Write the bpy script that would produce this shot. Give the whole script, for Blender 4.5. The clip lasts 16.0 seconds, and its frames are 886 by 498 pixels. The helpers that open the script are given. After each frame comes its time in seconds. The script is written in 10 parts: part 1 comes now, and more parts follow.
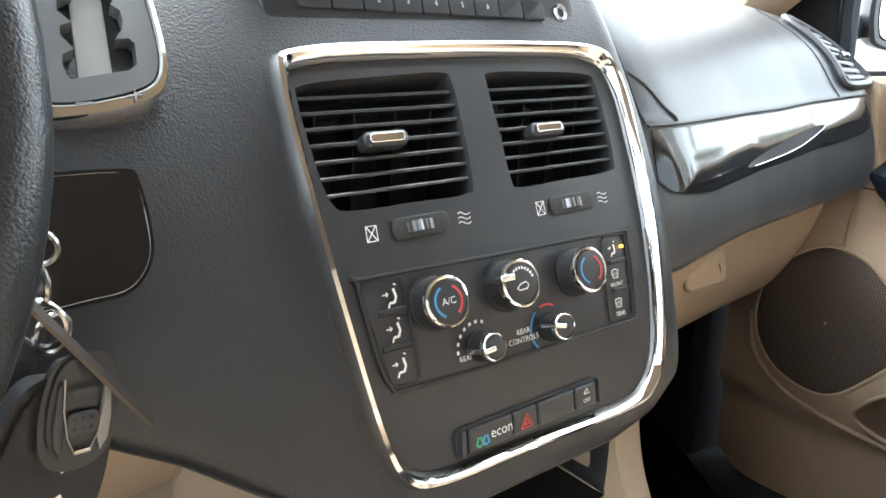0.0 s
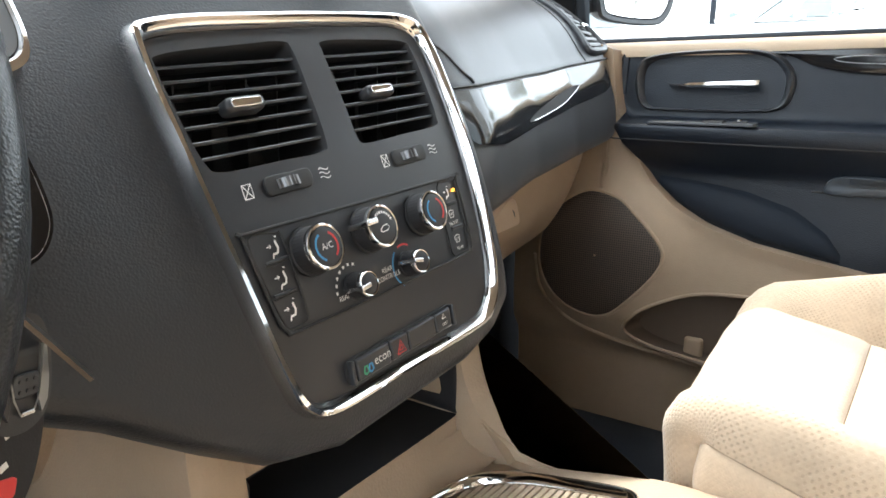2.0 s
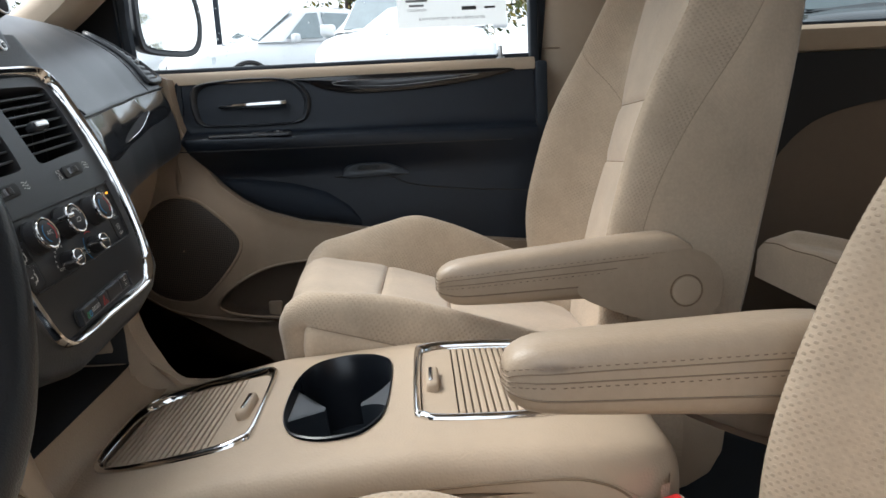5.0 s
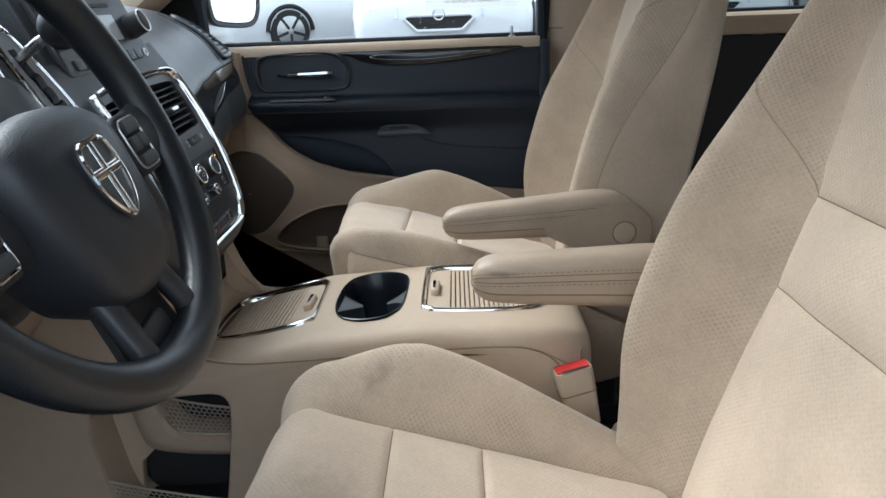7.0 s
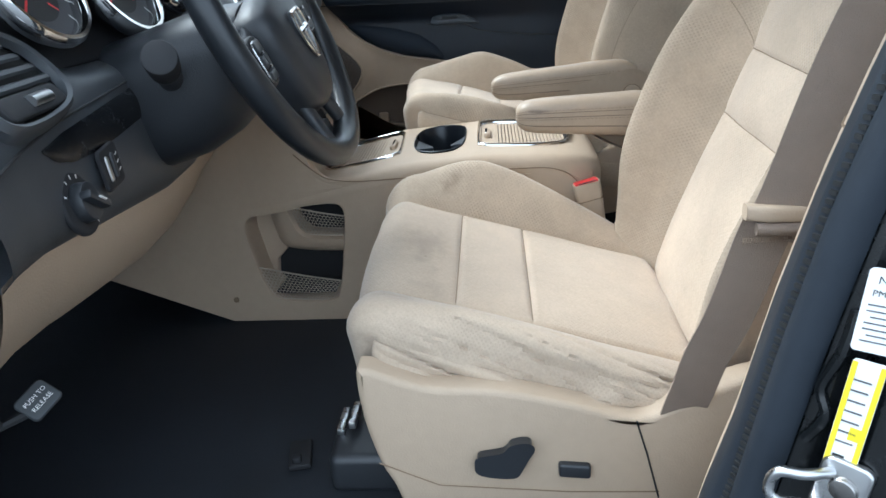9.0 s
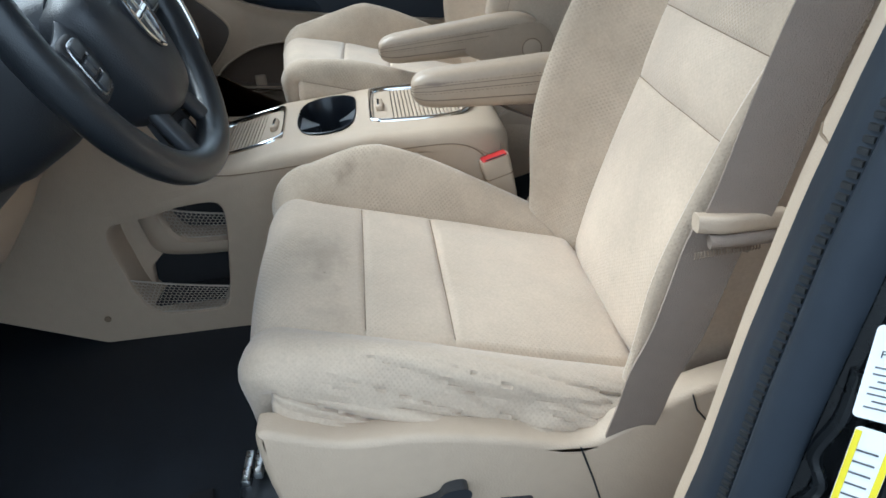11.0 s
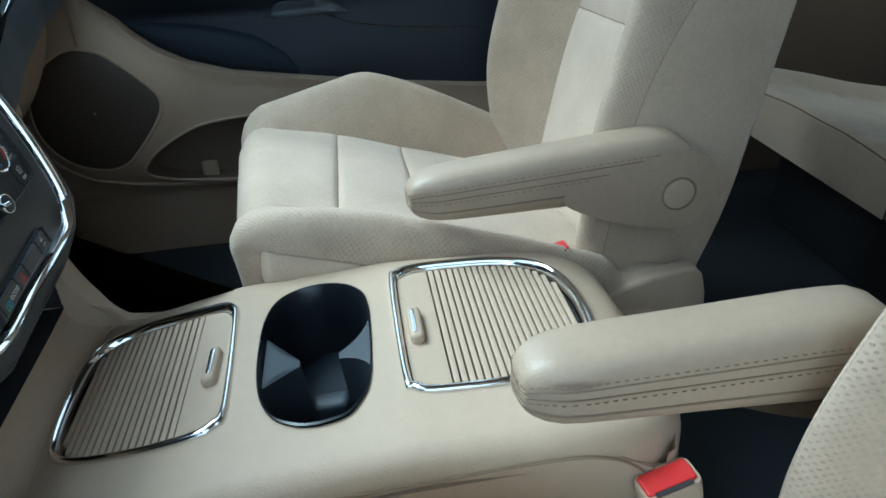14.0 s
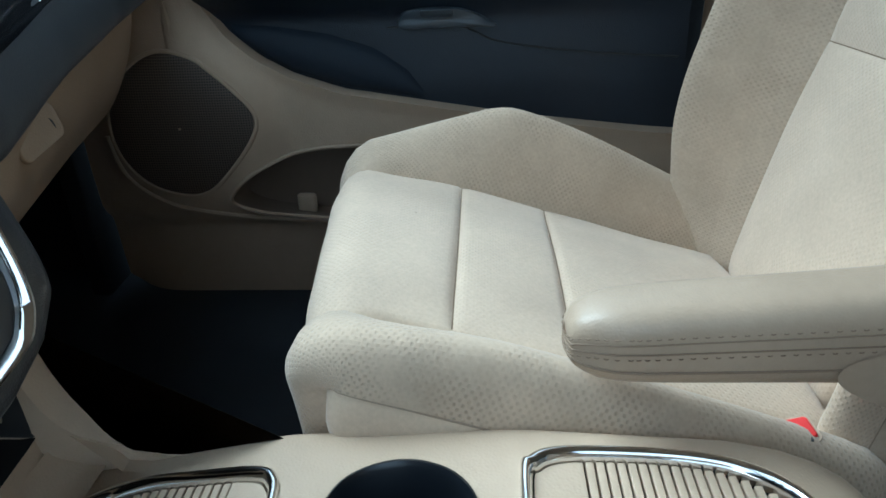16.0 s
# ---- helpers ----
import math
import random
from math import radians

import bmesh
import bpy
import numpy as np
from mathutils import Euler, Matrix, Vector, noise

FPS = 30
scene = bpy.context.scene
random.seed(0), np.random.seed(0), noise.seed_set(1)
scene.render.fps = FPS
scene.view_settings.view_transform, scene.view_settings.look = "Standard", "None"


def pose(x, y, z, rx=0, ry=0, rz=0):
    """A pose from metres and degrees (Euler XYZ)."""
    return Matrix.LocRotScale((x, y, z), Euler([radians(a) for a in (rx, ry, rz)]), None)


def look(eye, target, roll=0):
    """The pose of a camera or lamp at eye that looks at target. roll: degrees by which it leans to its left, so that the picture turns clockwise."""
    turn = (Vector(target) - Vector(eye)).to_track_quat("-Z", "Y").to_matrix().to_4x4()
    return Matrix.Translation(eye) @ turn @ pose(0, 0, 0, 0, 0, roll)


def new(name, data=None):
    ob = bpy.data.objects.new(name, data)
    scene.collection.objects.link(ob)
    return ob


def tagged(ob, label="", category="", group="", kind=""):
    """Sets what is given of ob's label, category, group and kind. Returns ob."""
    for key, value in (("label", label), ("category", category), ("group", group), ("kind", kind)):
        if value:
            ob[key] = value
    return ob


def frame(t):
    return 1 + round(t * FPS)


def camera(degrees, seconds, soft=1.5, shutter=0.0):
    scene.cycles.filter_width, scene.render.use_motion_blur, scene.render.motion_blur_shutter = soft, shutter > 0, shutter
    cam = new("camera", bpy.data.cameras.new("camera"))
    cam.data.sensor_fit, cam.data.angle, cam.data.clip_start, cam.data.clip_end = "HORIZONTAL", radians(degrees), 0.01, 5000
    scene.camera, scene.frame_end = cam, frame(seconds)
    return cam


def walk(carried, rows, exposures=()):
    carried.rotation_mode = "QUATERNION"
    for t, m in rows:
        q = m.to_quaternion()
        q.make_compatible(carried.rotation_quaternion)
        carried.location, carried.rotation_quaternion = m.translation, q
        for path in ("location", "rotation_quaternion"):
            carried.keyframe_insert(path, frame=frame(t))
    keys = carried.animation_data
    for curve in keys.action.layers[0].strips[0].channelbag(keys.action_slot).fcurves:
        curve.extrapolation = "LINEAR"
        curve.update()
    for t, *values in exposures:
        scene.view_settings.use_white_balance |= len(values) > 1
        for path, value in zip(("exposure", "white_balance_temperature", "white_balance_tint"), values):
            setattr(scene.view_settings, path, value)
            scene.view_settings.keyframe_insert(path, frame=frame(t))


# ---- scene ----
cam = camera(64.7, 16.0, soft=1.6)
PATH = [
    (0, (-0.29, -0.002, 0.631), (0.875, 1.573, 0.229), 4.1),
    (0.5, (-0.288, -0.003, 0.617), (0.941, 1.519, 0.2), 3.9),
    (1, (-0.288, 0.0, 0.607), (0.993, 1.482, 0.202), 3.6),
    (1.5, (-0.309, 0.001, 0.604), (1.048, 1.409, 0.186), 2.7),
    (2, (-0.359, -0.002, 0.614), (1.247, 1.116, 0.203), 0.8),
    (2.5, (-0.447, 0.0, 0.633), (1.419, 0.604, 0.246), -2.0),
    (3, (-0.517, -0.021, 0.64), (1.437, 0.168, 0.258), -4.0),
    (3.5, (-0.565, -0.018, 0.588), (1.396, 0.013, 0.196), -3.4),
    (4, (-0.584, -0.044, 0.561), (1.375, -0.069, 0.162), -3.2),
    (4.2, (-0.599, -0.042, 0.573), (1.361, -0.083, 0.175), -3.4),
    (6.3, (-0.81, -0.028, 0.661), (1.151, -0.104, 0.275), -1.8),
    (6.5, (-0.855, -0.033, 0.673), (1.097, -0.089, 0.24), -1.4),
    (7, (-0.949, -0.071, 0.68), (0.977, -0.021, 0.144), -2.2),
    (7.5, (-1.049, -0.06, 0.679), (0.848, 0.064, 0.057), -1.3),
    (8, (-1.179, -0.058, 0.694), (0.673, 0.124, -0.04), -2.7),
    (8.5, (-1.29, -0.054, 0.692), (0.547, 0.142, -0.072), -3.0),
    (9, (-1.324, -0.042, 0.684), (0.512, 0.104, -0.097), -3.3),
    (9.2, (-1.352, -0.063, 0.678), (0.481, 0.111, -0.104), -3.2),
    (11.3, (-1.126, -0.032, 0.716), (0.61, -0.202, -0.263), -4.9),
    (11.5, (-1.091, -0.03, 0.718), (0.643, -0.221, -0.261), -4.8),
    (12, (-1.017, -0.026, 0.722), (0.712, -0.236, -0.263), -4.4),
    (12.5, (-0.898, -0.007, 0.728), (0.831, -0.227, -0.254), -4.3),
    (13, (-0.768, 0.008, 0.731), (0.959, -0.218, -0.252), -4.5),
    (13.5, (-0.646, 0.008, 0.731), (1.08, -0.222, -0.252), -4.2),
    (14, (-0.519, -0.004, 0.722), (1.213, -0.205, -0.258), -3.4),
    (14.5, (-0.401, -0.002, 0.702), (1.346, -0.12, -0.264), -2.3),
    (15, (-0.321, -0.011, 0.686), (1.438, 0.0, -0.264), -2.4),
    (15.5, (-0.266, 0.004, 0.674), (1.497, 0.054, -0.268), -2.5),
    (16, (-0.237, 0.006, 0.675), (1.527, 0.117, -0.261), -1.8),
]
EXPOSURES = [(0.0, 2.9, 6250, 4), (1.5, 2.7, 6250, 4), (2.5, 1.8, 6500, 7), (3.0, 1.06, 6650, 8), (3.5, 0.82, 6600, 9), (4.2, 0.92, 6400, 8), (6.5, 0.9, 5900, 5), (9.0, 1.29, 5520, 2), (11.5, 0.97, 5320, -1), (12.5, 0.72, 5200, -4), (13.5, 1.02, 5020, -8), (14.5, 0.98, 4860, -11), (16.0, 1.02, 4950, -8)]
walk(cam, [(t, look(eye, target, roll)) for t, eye, target, roll in PATH], EXPOSURES)

# ---- daylight: bright overcast sky ----
world = bpy.data.worlds.new("sky")
scene.world = world
world.use_nodes = True
wn = world.node_tree.nodes
sky = wn.new("ShaderNodeTexSky")
sky.sky_type = "NISHITA"
sky.sun_disc = False
sky.sun_elevation, sky.sun_rotation = radians(50), radians(27)
sky.air_density, sky.dust_density, sky.ozone_density = 1.0, 4.0, 1.0
soft_sky = wn.new("ShaderNodeMix")
soft_sky.data_type = "RGBA"
soft_sky.inputs[0].default_value = 0.75
soft_sky.inputs[7].default_value = (7.6, 7.9, 8.4, 1)
world.node_tree.links.new(sky.outputs[0], soft_sky.inputs[6])
world.node_tree.links.new(soft_sky.outputs[2], wn["Background"].inputs[0])
wn["Background"].inputs[1].default_value = 0.15
sun = new("sun", bpy.data.lights.new("sun", "SUN"))
sun.data.energy, sun.data.angle, sun.data.color = 2.0, radians(36), (1.0, 0.98, 0.95)
sun.matrix_world = look((0, 0, 6), (-1.5, -3.0, 2.0))


# ---- materials ----
def mat(name, color, rough=0.5, metal=0.0, var=0.12, var_scale=5.0, grain=0.0, grain_scale=400.0, grain_kind="noise",
        coat=0.0, spec=0.5, rough_var=0.04, fine=0.0, fine_scale=900.0, sheen=0.0):
    """A surface with mottling at a large and a small scale, and relief of its own kind."""
    m = bpy.data.materials.new(name)
    m.use_nodes = True
    n, link = m.node_tree.nodes, m.node_tree.links.new
    b = n["Principled BSDF"]
    b.inputs["Metallic"].default_value = metal
    b.inputs["Specular IOR Level"].default_value = spec
    b.inputs["Coat Weight"].default_value = coat
    b.inputs["Coat Roughness"].default_value = 0.06
    b.inputs["Sheen Weight"].default_value = sheen
    b.inputs["Sheen Roughness"].default_value = 0.4
    at = n.new("ShaderNodeTexCoord").outputs["Object"]
    big = n.new("ShaderNodeTexNoise")
    big.inputs["Scale"].default_value, big.inputs["Detail"].default_value = var_scale, 5
    small = n.new("ShaderNodeTexNoise")
    small.inputs["Scale"].default_value, small.inputs["Detail"].default_value = var_scale * 14, 3
    link(at, big.inputs["Vector"]), link(at, small.inputs["Vector"])
    both = n.new("ShaderNodeMath")
    both.operation = "MULTIPLY_ADD"
    both.inputs[1].default_value = 0.45
    link(small.outputs[0], both.inputs[0]), link(big.outputs[0], both.inputs[2])
    tone = n.new("ShaderNodeMapRange")
    tone.inputs[1].default_value, tone.inputs[2].default_value = 0.45, 1.0
    tone.inputs[3].default_value, tone.inputs[4].default_value = 1 - var, 1 + var * 0.6
    link(both.outputs[0], tone.inputs[0])
    mul = n.new("ShaderNodeMix")
    mul.data_type, mul.blend_type = "RGBA", "MULTIPLY"
    mul.inputs[0].default_value = 1.0
    mul.inputs[6].default_value = (*color, 1)
    link(tone.outputs[0], mul.inputs[7])
    link(mul.outputs[2], b.inputs["Base Color"])
    ro = n.new("ShaderNodeMapRange")
    ro.inputs[1].default_value, ro.inputs[2].default_value = 0.45, 1.0
    ro.inputs[3].default_value, ro.inputs[4].default_value = max(0.02, rough - rough_var), min(1, rough + rough_var)
    link(both.outputs[0], ro.inputs[0])
    link(ro.outputs[0], b.inputs["Roughness"])
    if grain:
        if grain_kind == "leather":
            tex = n.new("ShaderNodeTexVoronoi")
            tex.feature = "SMOOTH_F1"
            tex.inputs["Scale"].default_value = grain_scale
            height = tex.outputs["Distance"]
        else:
            tex = n.new("ShaderNodeTexNoise")
            tex.inputs["Scale"].default_value, tex.inputs["Detail"].default_value = grain_scale, 2
            height = tex.outputs[0]
        link(at, tex.inputs["Vector"])
        bump = n.new("ShaderNodeBump")
        bump.inputs["Strength"].default_value, bump.inputs["Distance"].default_value = grain, 0.0012
        bump.invert = grain_kind == "leather"
        link(height, bump.inputs["Height"])
        link(bump.outputs[0], b.inputs["Normal"])
    return m


def fabric(name, color, pitch, depth, pore, worn=0.25, worn_scale=7.0, nap=0.5):
    """Knitted seat cloth: offset rows of small dimples over the cloth's own length and width, worn and stained unevenly."""
    m = bpy.data.materials.new(name)
    m.use_nodes = True
    n, link = m.node_tree.nodes, m.node_tree.links.new
    b = n["Principled BSDF"]
    b.inputs["Roughness"].default_value = 0.92
    b.inputs["Specular IOR Level"].default_value = 0.15
    b.inputs["Sheen Weight"].default_value, b.inputs["Sheen Roughness"].default_value = 0.25, 0.5
    tc = n.new("ShaderNodeTexCoord")
    at = tc.outputs["Object"]
    sep = n.new("ShaderNodeSeparateXYZ")
    link(tc.outputs["UV"], sep.inputs[0])

    def wave(source, k):
        a = n.new("ShaderNodeMath")
        a.operation = "MULTIPLY"
        a.inputs[1].default_value = k
        link(source, a.inputs[0])
        s = n.new("ShaderNodeMath")
        s.operation = "SINE"
        link(a.outputs[0], s.inputs[0])
        return s.outputs[0]

    k = math.pi / pitch
    prod = n.new("ShaderNodeMath")
    prod.operation = "MULTIPLY"
    link(wave(sep.outputs[0], k), prod.inputs[0]), link(wave(sep.outputs[1], k * 1.25), prod.inputs[1])
    dim = n.new("ShaderNodeMapRange")
    dim.interpolation_type = "SMOOTHSTEP"
    dim.inputs[1].default_value, dim.inputs[2].default_value = 0.15, 0.75
    link(prod.outputs[0], dim.inputs[0])
    patch = n.new("ShaderNodeTexNoise")
    patch.inputs["Scale"].default_value, patch.inputs["Detail"].default_value, patch.inputs["Roughness"].default_value = worn_scale, 6, 0.6
    link(at, patch.inputs["Vector"])
    fuzz = n.new("ShaderNodeTexNoise")
    fuzz.inputs["Scale"].default_value, fuzz.inputs["Detail"].default_value = 260, 4
    link(at, fuzz.inputs["Vector"])
    wearing = n.new("ShaderNodeMapRange")
    wearing.inputs[1].default_value, wearing.inputs[2].default_value = 0.34, 0.66
    wearing.inputs[3].default_value, wearing.inputs[4].default_value = 1 - worn, 1 + worn * 0.35
    link(patch.outputs[0], wearing.inputs[0])
    fz = n.new("ShaderNodeMapRange")
    fz.inputs[3].default_value, fz.inputs[4].default_value = 0.86, 1.14
    link(fuzz.outputs[0], fz.inputs[0])
    # the knit shows more where the nap is worn off
    bald = n.new("ShaderNodeTexNoise")
    bald.inputs["Scale"].default_value, bald.inputs["Detail"].default_value = worn_scale * 1.3, 3
    link(tc.outputs["UV"], bald.inputs["Vector"])
    bare = n.new("ShaderNodeMapRange")
    bare.inputs[1].default_value, bare.inputs[2].default_value = 0.40, 0.62
    bare.inputs[3].default_value, bare.inputs[4].default_value = 0.12, 1.0
    link(bald.outputs[0], bare.inputs[0])
    knit = n.new("ShaderNodeMath")
    knit.operation = "MULTIPLY"
    link(dim.outputs[0], knit.inputs[0]), link(bare.outputs[0], knit.inputs[1])
    pores = n.new("ShaderNodeMapRange")
    pores.inputs[3].default_value, pores.inputs[4].default_value = 1.0, 1 - pore
    link(knit.outputs[0], pores.inputs[0])
    value = None
    for out in (wearing.outputs[0], fz.outputs[0], pores.outputs[0]):
        if value is None:
            value = out
            continue
        t = n.new("ShaderNodeMath")
        t.operation = "MULTIPLY"
        link(value, t.inputs[0]), link(out, t.inputs[1])
        value = t.outputs[0]
    mul = n.new("ShaderNodeMix")
    mul.data_type, mul.blend_type = "RGBA", "MULTIPLY"
    mul.inputs[0].default_value = 1.0
    mul.inputs[6].default_value = (*color, 1)
    link(value, mul.inputs[7])
    link(mul.outputs[2], b.inputs["Base Color"])
    h = n.new("ShaderNodeMath")
    h.operation = "MULTIPLY_ADD"
    h.inputs[1].default_value = -1.0
    link(knit.outputs[0], h.inputs[0])
    hf = n.new("ShaderNodeMath")
    hf.operation = "MULTIPLY"
    hf.inputs[1].default_value = nap
    link(fuzz.outputs[0], hf.inputs[0])
    link(hf.outputs[0], h.inputs[2])
    bump = n.new("ShaderNodeBump")
    bump.inputs["Strength"].default_value, bump.inputs["Distance"].default_value = depth, 0.0012
    link(h.outputs[0], bump.inputs["Height"])
    link(bump.outputs[0], b.inputs["Normal"])
    return m


def stained(m, spots):
    """Soiled spots on a cloth or vinyl: each a centre, its reach along x, y and z, and how much it darkens."""
    n, link = m.node_tree.nodes, m.node_tree.links.new
    b = n["Principled BSDF"]
    where = n.new("ShaderNodeNewGeometry").outputs["Position"]
    rough = n.new("ShaderNodeTexNoise")
    rough.inputs["Scale"].default_value, rough.inputs["Detail"].default_value = 45, 6
    link(where, rough.inputs["Vector"])
    total = b.inputs["Base Color"].links[0].from_socket
    for centre, reach, dark in spots:
        sub_ = n.new("ShaderNodeVectorMath")
        sub_.operation = "SUBTRACT"
        sub_.inputs[1].default_value = centre
        link(where, sub_.inputs[0])
        div = n.new("ShaderNodeVectorMath")
        div.operation = "DIVIDE"
        div.inputs[1].default_value = reach
        link(sub_.outputs[0], div.inputs[0])
        far = n.new("ShaderNodeVectorMath")
        far.operation = "LENGTH"
        link(div.outputs[0], far.inputs[0])
        off = n.new("ShaderNodeMath")
        off.operation = "MULTIPLY_ADD"
        off.inputs[1].default_value = 1.5
        link(rough.outputs[0], off.inputs[0]), link(far.outputs["Value"], off.inputs[2])
        k = n.new("ShaderNodeMapRange")
        k.interpolation_type = "SMOOTHSTEP"
        k.inputs[1].default_value, k.inputs[2].default_value = 0.75, 1.75
        k.inputs[3].default_value, k.inputs[4].default_value = dark, 0.0
        link(off.outputs[0], k.inputs[0])
        mix = n.new("ShaderNodeMix")
        mix.data_type = "RGBA"
        mix.inputs[7].default_value = (0.17, 0.12, 0.085, 1)
        link(k.outputs[0], mix.inputs[0]), link(total, mix.inputs[6])
        total = mix.outputs[2]
    link(total, b.inputs["Base Color"])


TAN = (0.50, 0.39, 0.28)
M_TAN = mat("tan_plastic", (0.46, 0.355, 0.255), 0.55, var=0.07, grain=0.25, grain_scale=520, grain_kind="leather", spec=0.35)
# tan plastic again, darkened in its colour for the shaded door and glovebox
M_TAN_SHADED = mat("tan_shaded_plastic", (0.36, 0.27, 0.19), 0.6, var=0.08, grain=0.25, grain_scale=520, grain_kind="leather", spec=0.3)
M_VINYL = mat("tan_vinyl", (0.37, 0.283, 0.202), 0.42, var=0.12, var_scale=9, grain=0.2, grain_scale=600, grain_kind="leather", spec=0.45)
M_THREAD = mat("tan_thread", (0.22, 0.16, 0.11), 0.85, var=0.1)
M_SEAM = mat("seam_cord", (0.22, 0.155, 0.10), 0.9, var=0.1)
M_STITCH = mat("dark_seam_thread", (0.29, 0.222, 0.157), 0.9, var=0.1)
M_INSERT = fabric("seat_suede", (0.545, 0.43, 0.318), 0.0034, 0.32, 0.09, worn=0.16, worn_scale=6)
M_BOLSTER = fabric("seat_knit", (0.50, 0.393, 0.287), 0.0038, 0.55, 0.19, worn=0.16, worn_scale=8)
M_SKIRT = fabric("seat_side_cloth", (0.53, 0.415, 0.302), 0.002, 0.2, 0.03, worn=0.16, worn_scale=6)
stained(M_BOLSTER, [((-0.283, 0.015, 0.372), (0.055, 0.05, 0.05), 0.72), ((-0.304, -0.040, 0.36), (0.05, 0.09, 0.05), 0.30), ((0.12, -0.06, 0.37), (0.03, 0.05, 0.03), 0.16)])
stained(M_INSERT, [((-0.452, -0.032, 0.33), (0.018, 0.018, 0.03), 0.42), ((-0.44, 0.049, 0.33), (0.08, 0.05, 0.06), 0.32), ((-0.40, -0.075, 0.33), (0.05, 0.02, 0.05), 0.28), ((-0.55, 0.03, 0.33), (0.06, 0.04, 0.06), 0.22), ((-0.478, 0.049, 0.33), (0.0022, 0.0022, 0.03), 0.8), ((-0.509, 0.007, 0.33), (0.003, 0.0022, 0.03), 0.8), ((-0.470, 0.055, 0.33), (0.0016, 0.0016, 0.03), 0.8), ((-0.53, -0.13, 0.30), (0.05, 0.04, 0.05), 0.20), ((-0.36, -0.11, 0.33), (0.03, 0.05, 0.03), 0.15), ((0.379, 0.07, 0.39), (0.002, 0.002, 0.03), 0.7), ((0.29, -0.05, 0.38), (0.002, 0.002, 0.03), 0.7), ((0.24, -0.06, 0.38), (0.05, 0.06, 0.05), 0.12)])
stained(M_VINYL, [((-0.212, -0.118, 0.4425), (0.02, 0.034, 0.0045), 0.85), ((-0.205, -0.10, 0.46), (0.02, 0.03, 0.012), 0.3)])
M_BLACK = mat("black_grained_plastic", (0.023, 0.025, 0.029), 0.42, var=0.08, rough_var=0.02, grain=0.24, grain_scale=820, grain_kind="leather", spec=0.5)
M_DASH = mat("black_dash_pad", (0.046, 0.050, 0.056), 0.41, var=0.07, rough_var=0.015, grain=0.14, grain_scale=760, grain_kind="leather", spec=0.6)
M_BLACK_SMOOTH = mat("black_satin_plastic", (0.028, 0.030, 0.034), 0.36, var=0.06, rough_var=0.02, grain=0.08, grain_scale=1500, spec=0.5)
M_BLACK_MATT = mat("black_matt_plastic", (0.014, 0.014, 0.016), 0.7, var=0.2, grain=0.1, grain_scale=1200)
M_BLACK_VINYL = mat("black_vinyl", (0.0105, 0.0145, 0.022), 0.42, var=0.2, grain=0.3, grain_scale=700, grain_kind="leather", spec=0.32)
M_GLOSS = mat("gloss_black_trim", (0.008, 0.008, 0.009), 0.13, var=0.2, coat=0.3, rough_var=0.03)
M_CHROME = mat("bright_chrome", (0.74, 0.735, 0.73), 0.08, 1.0, var=0.04, rough_var=0.04)
M_SATIN = mat("satin_metal", (0.55, 0.55, 0.55), 0.28, 1.0, var=0.1)
M_STEEL = mat("key_steel", (0.38, 0.365, 0.35), 0.25, 1.0, var=0.15)
M_CARPET = mat("black_floor_mat", (0.022, 0.025, 0.031), 0.62, var=0.3, var_scale=8, grain=0.6, grain_scale=700, spec=0.3)
M_WHITE = mat("white_print", (0.75, 0.75, 0.73), 0.6, var=0.03)
M_GREY_PRINT = mat("grey_print", (0.22, 0.22, 0.22), 0.6, var=0.03)
M_RED_PRINT = mat("red_print", (0.55, 0.05, 0.05), 0.55, var=0.05)
M_BLUE_PRINT = mat("blue_print", (0.05, 0.25, 0.5), 0.55, var=0.05)
M_GREEN_PRINT = mat("green_print", (0.05, 0.3, 0.15), 0.55, var=0.05)
M_RED = mat("red_button", (0.62, 0.03, 0.03), 0.35, var=0.06)
M_BELT = mat("taupe_webbing", (0.265, 0.205, 0.160), 0.75, var=0.12, grain=0.8, grain_scale=900, spec=0.35)
M_RUBBER = mat("black_rubber", (0.020, 0.025, 0.033), 0.55, var=0.2, grain=0.1, grain_scale=800, spec=0.25)
M_PAINT = mat("black_body_paint", (0.006, 0.007, 0.008), 0.25, var=0.2, coat=0.25, rough_var=0.05, spec=0.35)
M_CUP = mat("dark_cup_plastic", (0.010, 0.012, 0.016), 0.30, var=0.15, spec=0.5)
M_LINER = mat("headliner_cloth", (0.50, 0.42, 0.33), 0.95, var=0.08, grain=0.3, grain_scale=900)
M_PAPER = mat("paper_sheet", (0.78, 0.78, 0.77), 0.7, var=0.03)
M_YELLOW = mat("yellow_print", (0.75, 0.62, 0.02), 0.5, var=0.04)
M_INK = mat("black_ink", (0.02, 0.02, 0.02), 0.6, var=0.05)


def clear_glass(name, tint=(0.95, 0.97, 0.96)):
    m = bpy.data.materials.new(name)
    m.use_nodes = True
    n, link = m.node_tree.nodes, m.node_tree.links.new
    for node in list(n):
        if node.type != "OUTPUT_MATERIAL":
            n.remove(node)
    see = n.new("ShaderNodeBsdfTransparent")
    see.inputs[0].default_value = (*tint, 1)
    shine = n.new("ShaderNodeBsdfGlossy")
    shine.inputs["Roughness"].default_value = 0.02
    f = n.new("ShaderNodeFresnel")
    f.inputs[0].default_value = 1.35
    mix = n.new("ShaderNodeMixShader")
    link(f.outputs[0], mix.inputs[0]), link(see.outputs[0], mix.inputs[1]), link(shine.outputs[0], mix.inputs[2])
    out = [x for x in n if x.type == "OUTPUT_MATERIAL"][0]
    link(mix.outputs[0], out.inputs[0])
    return m


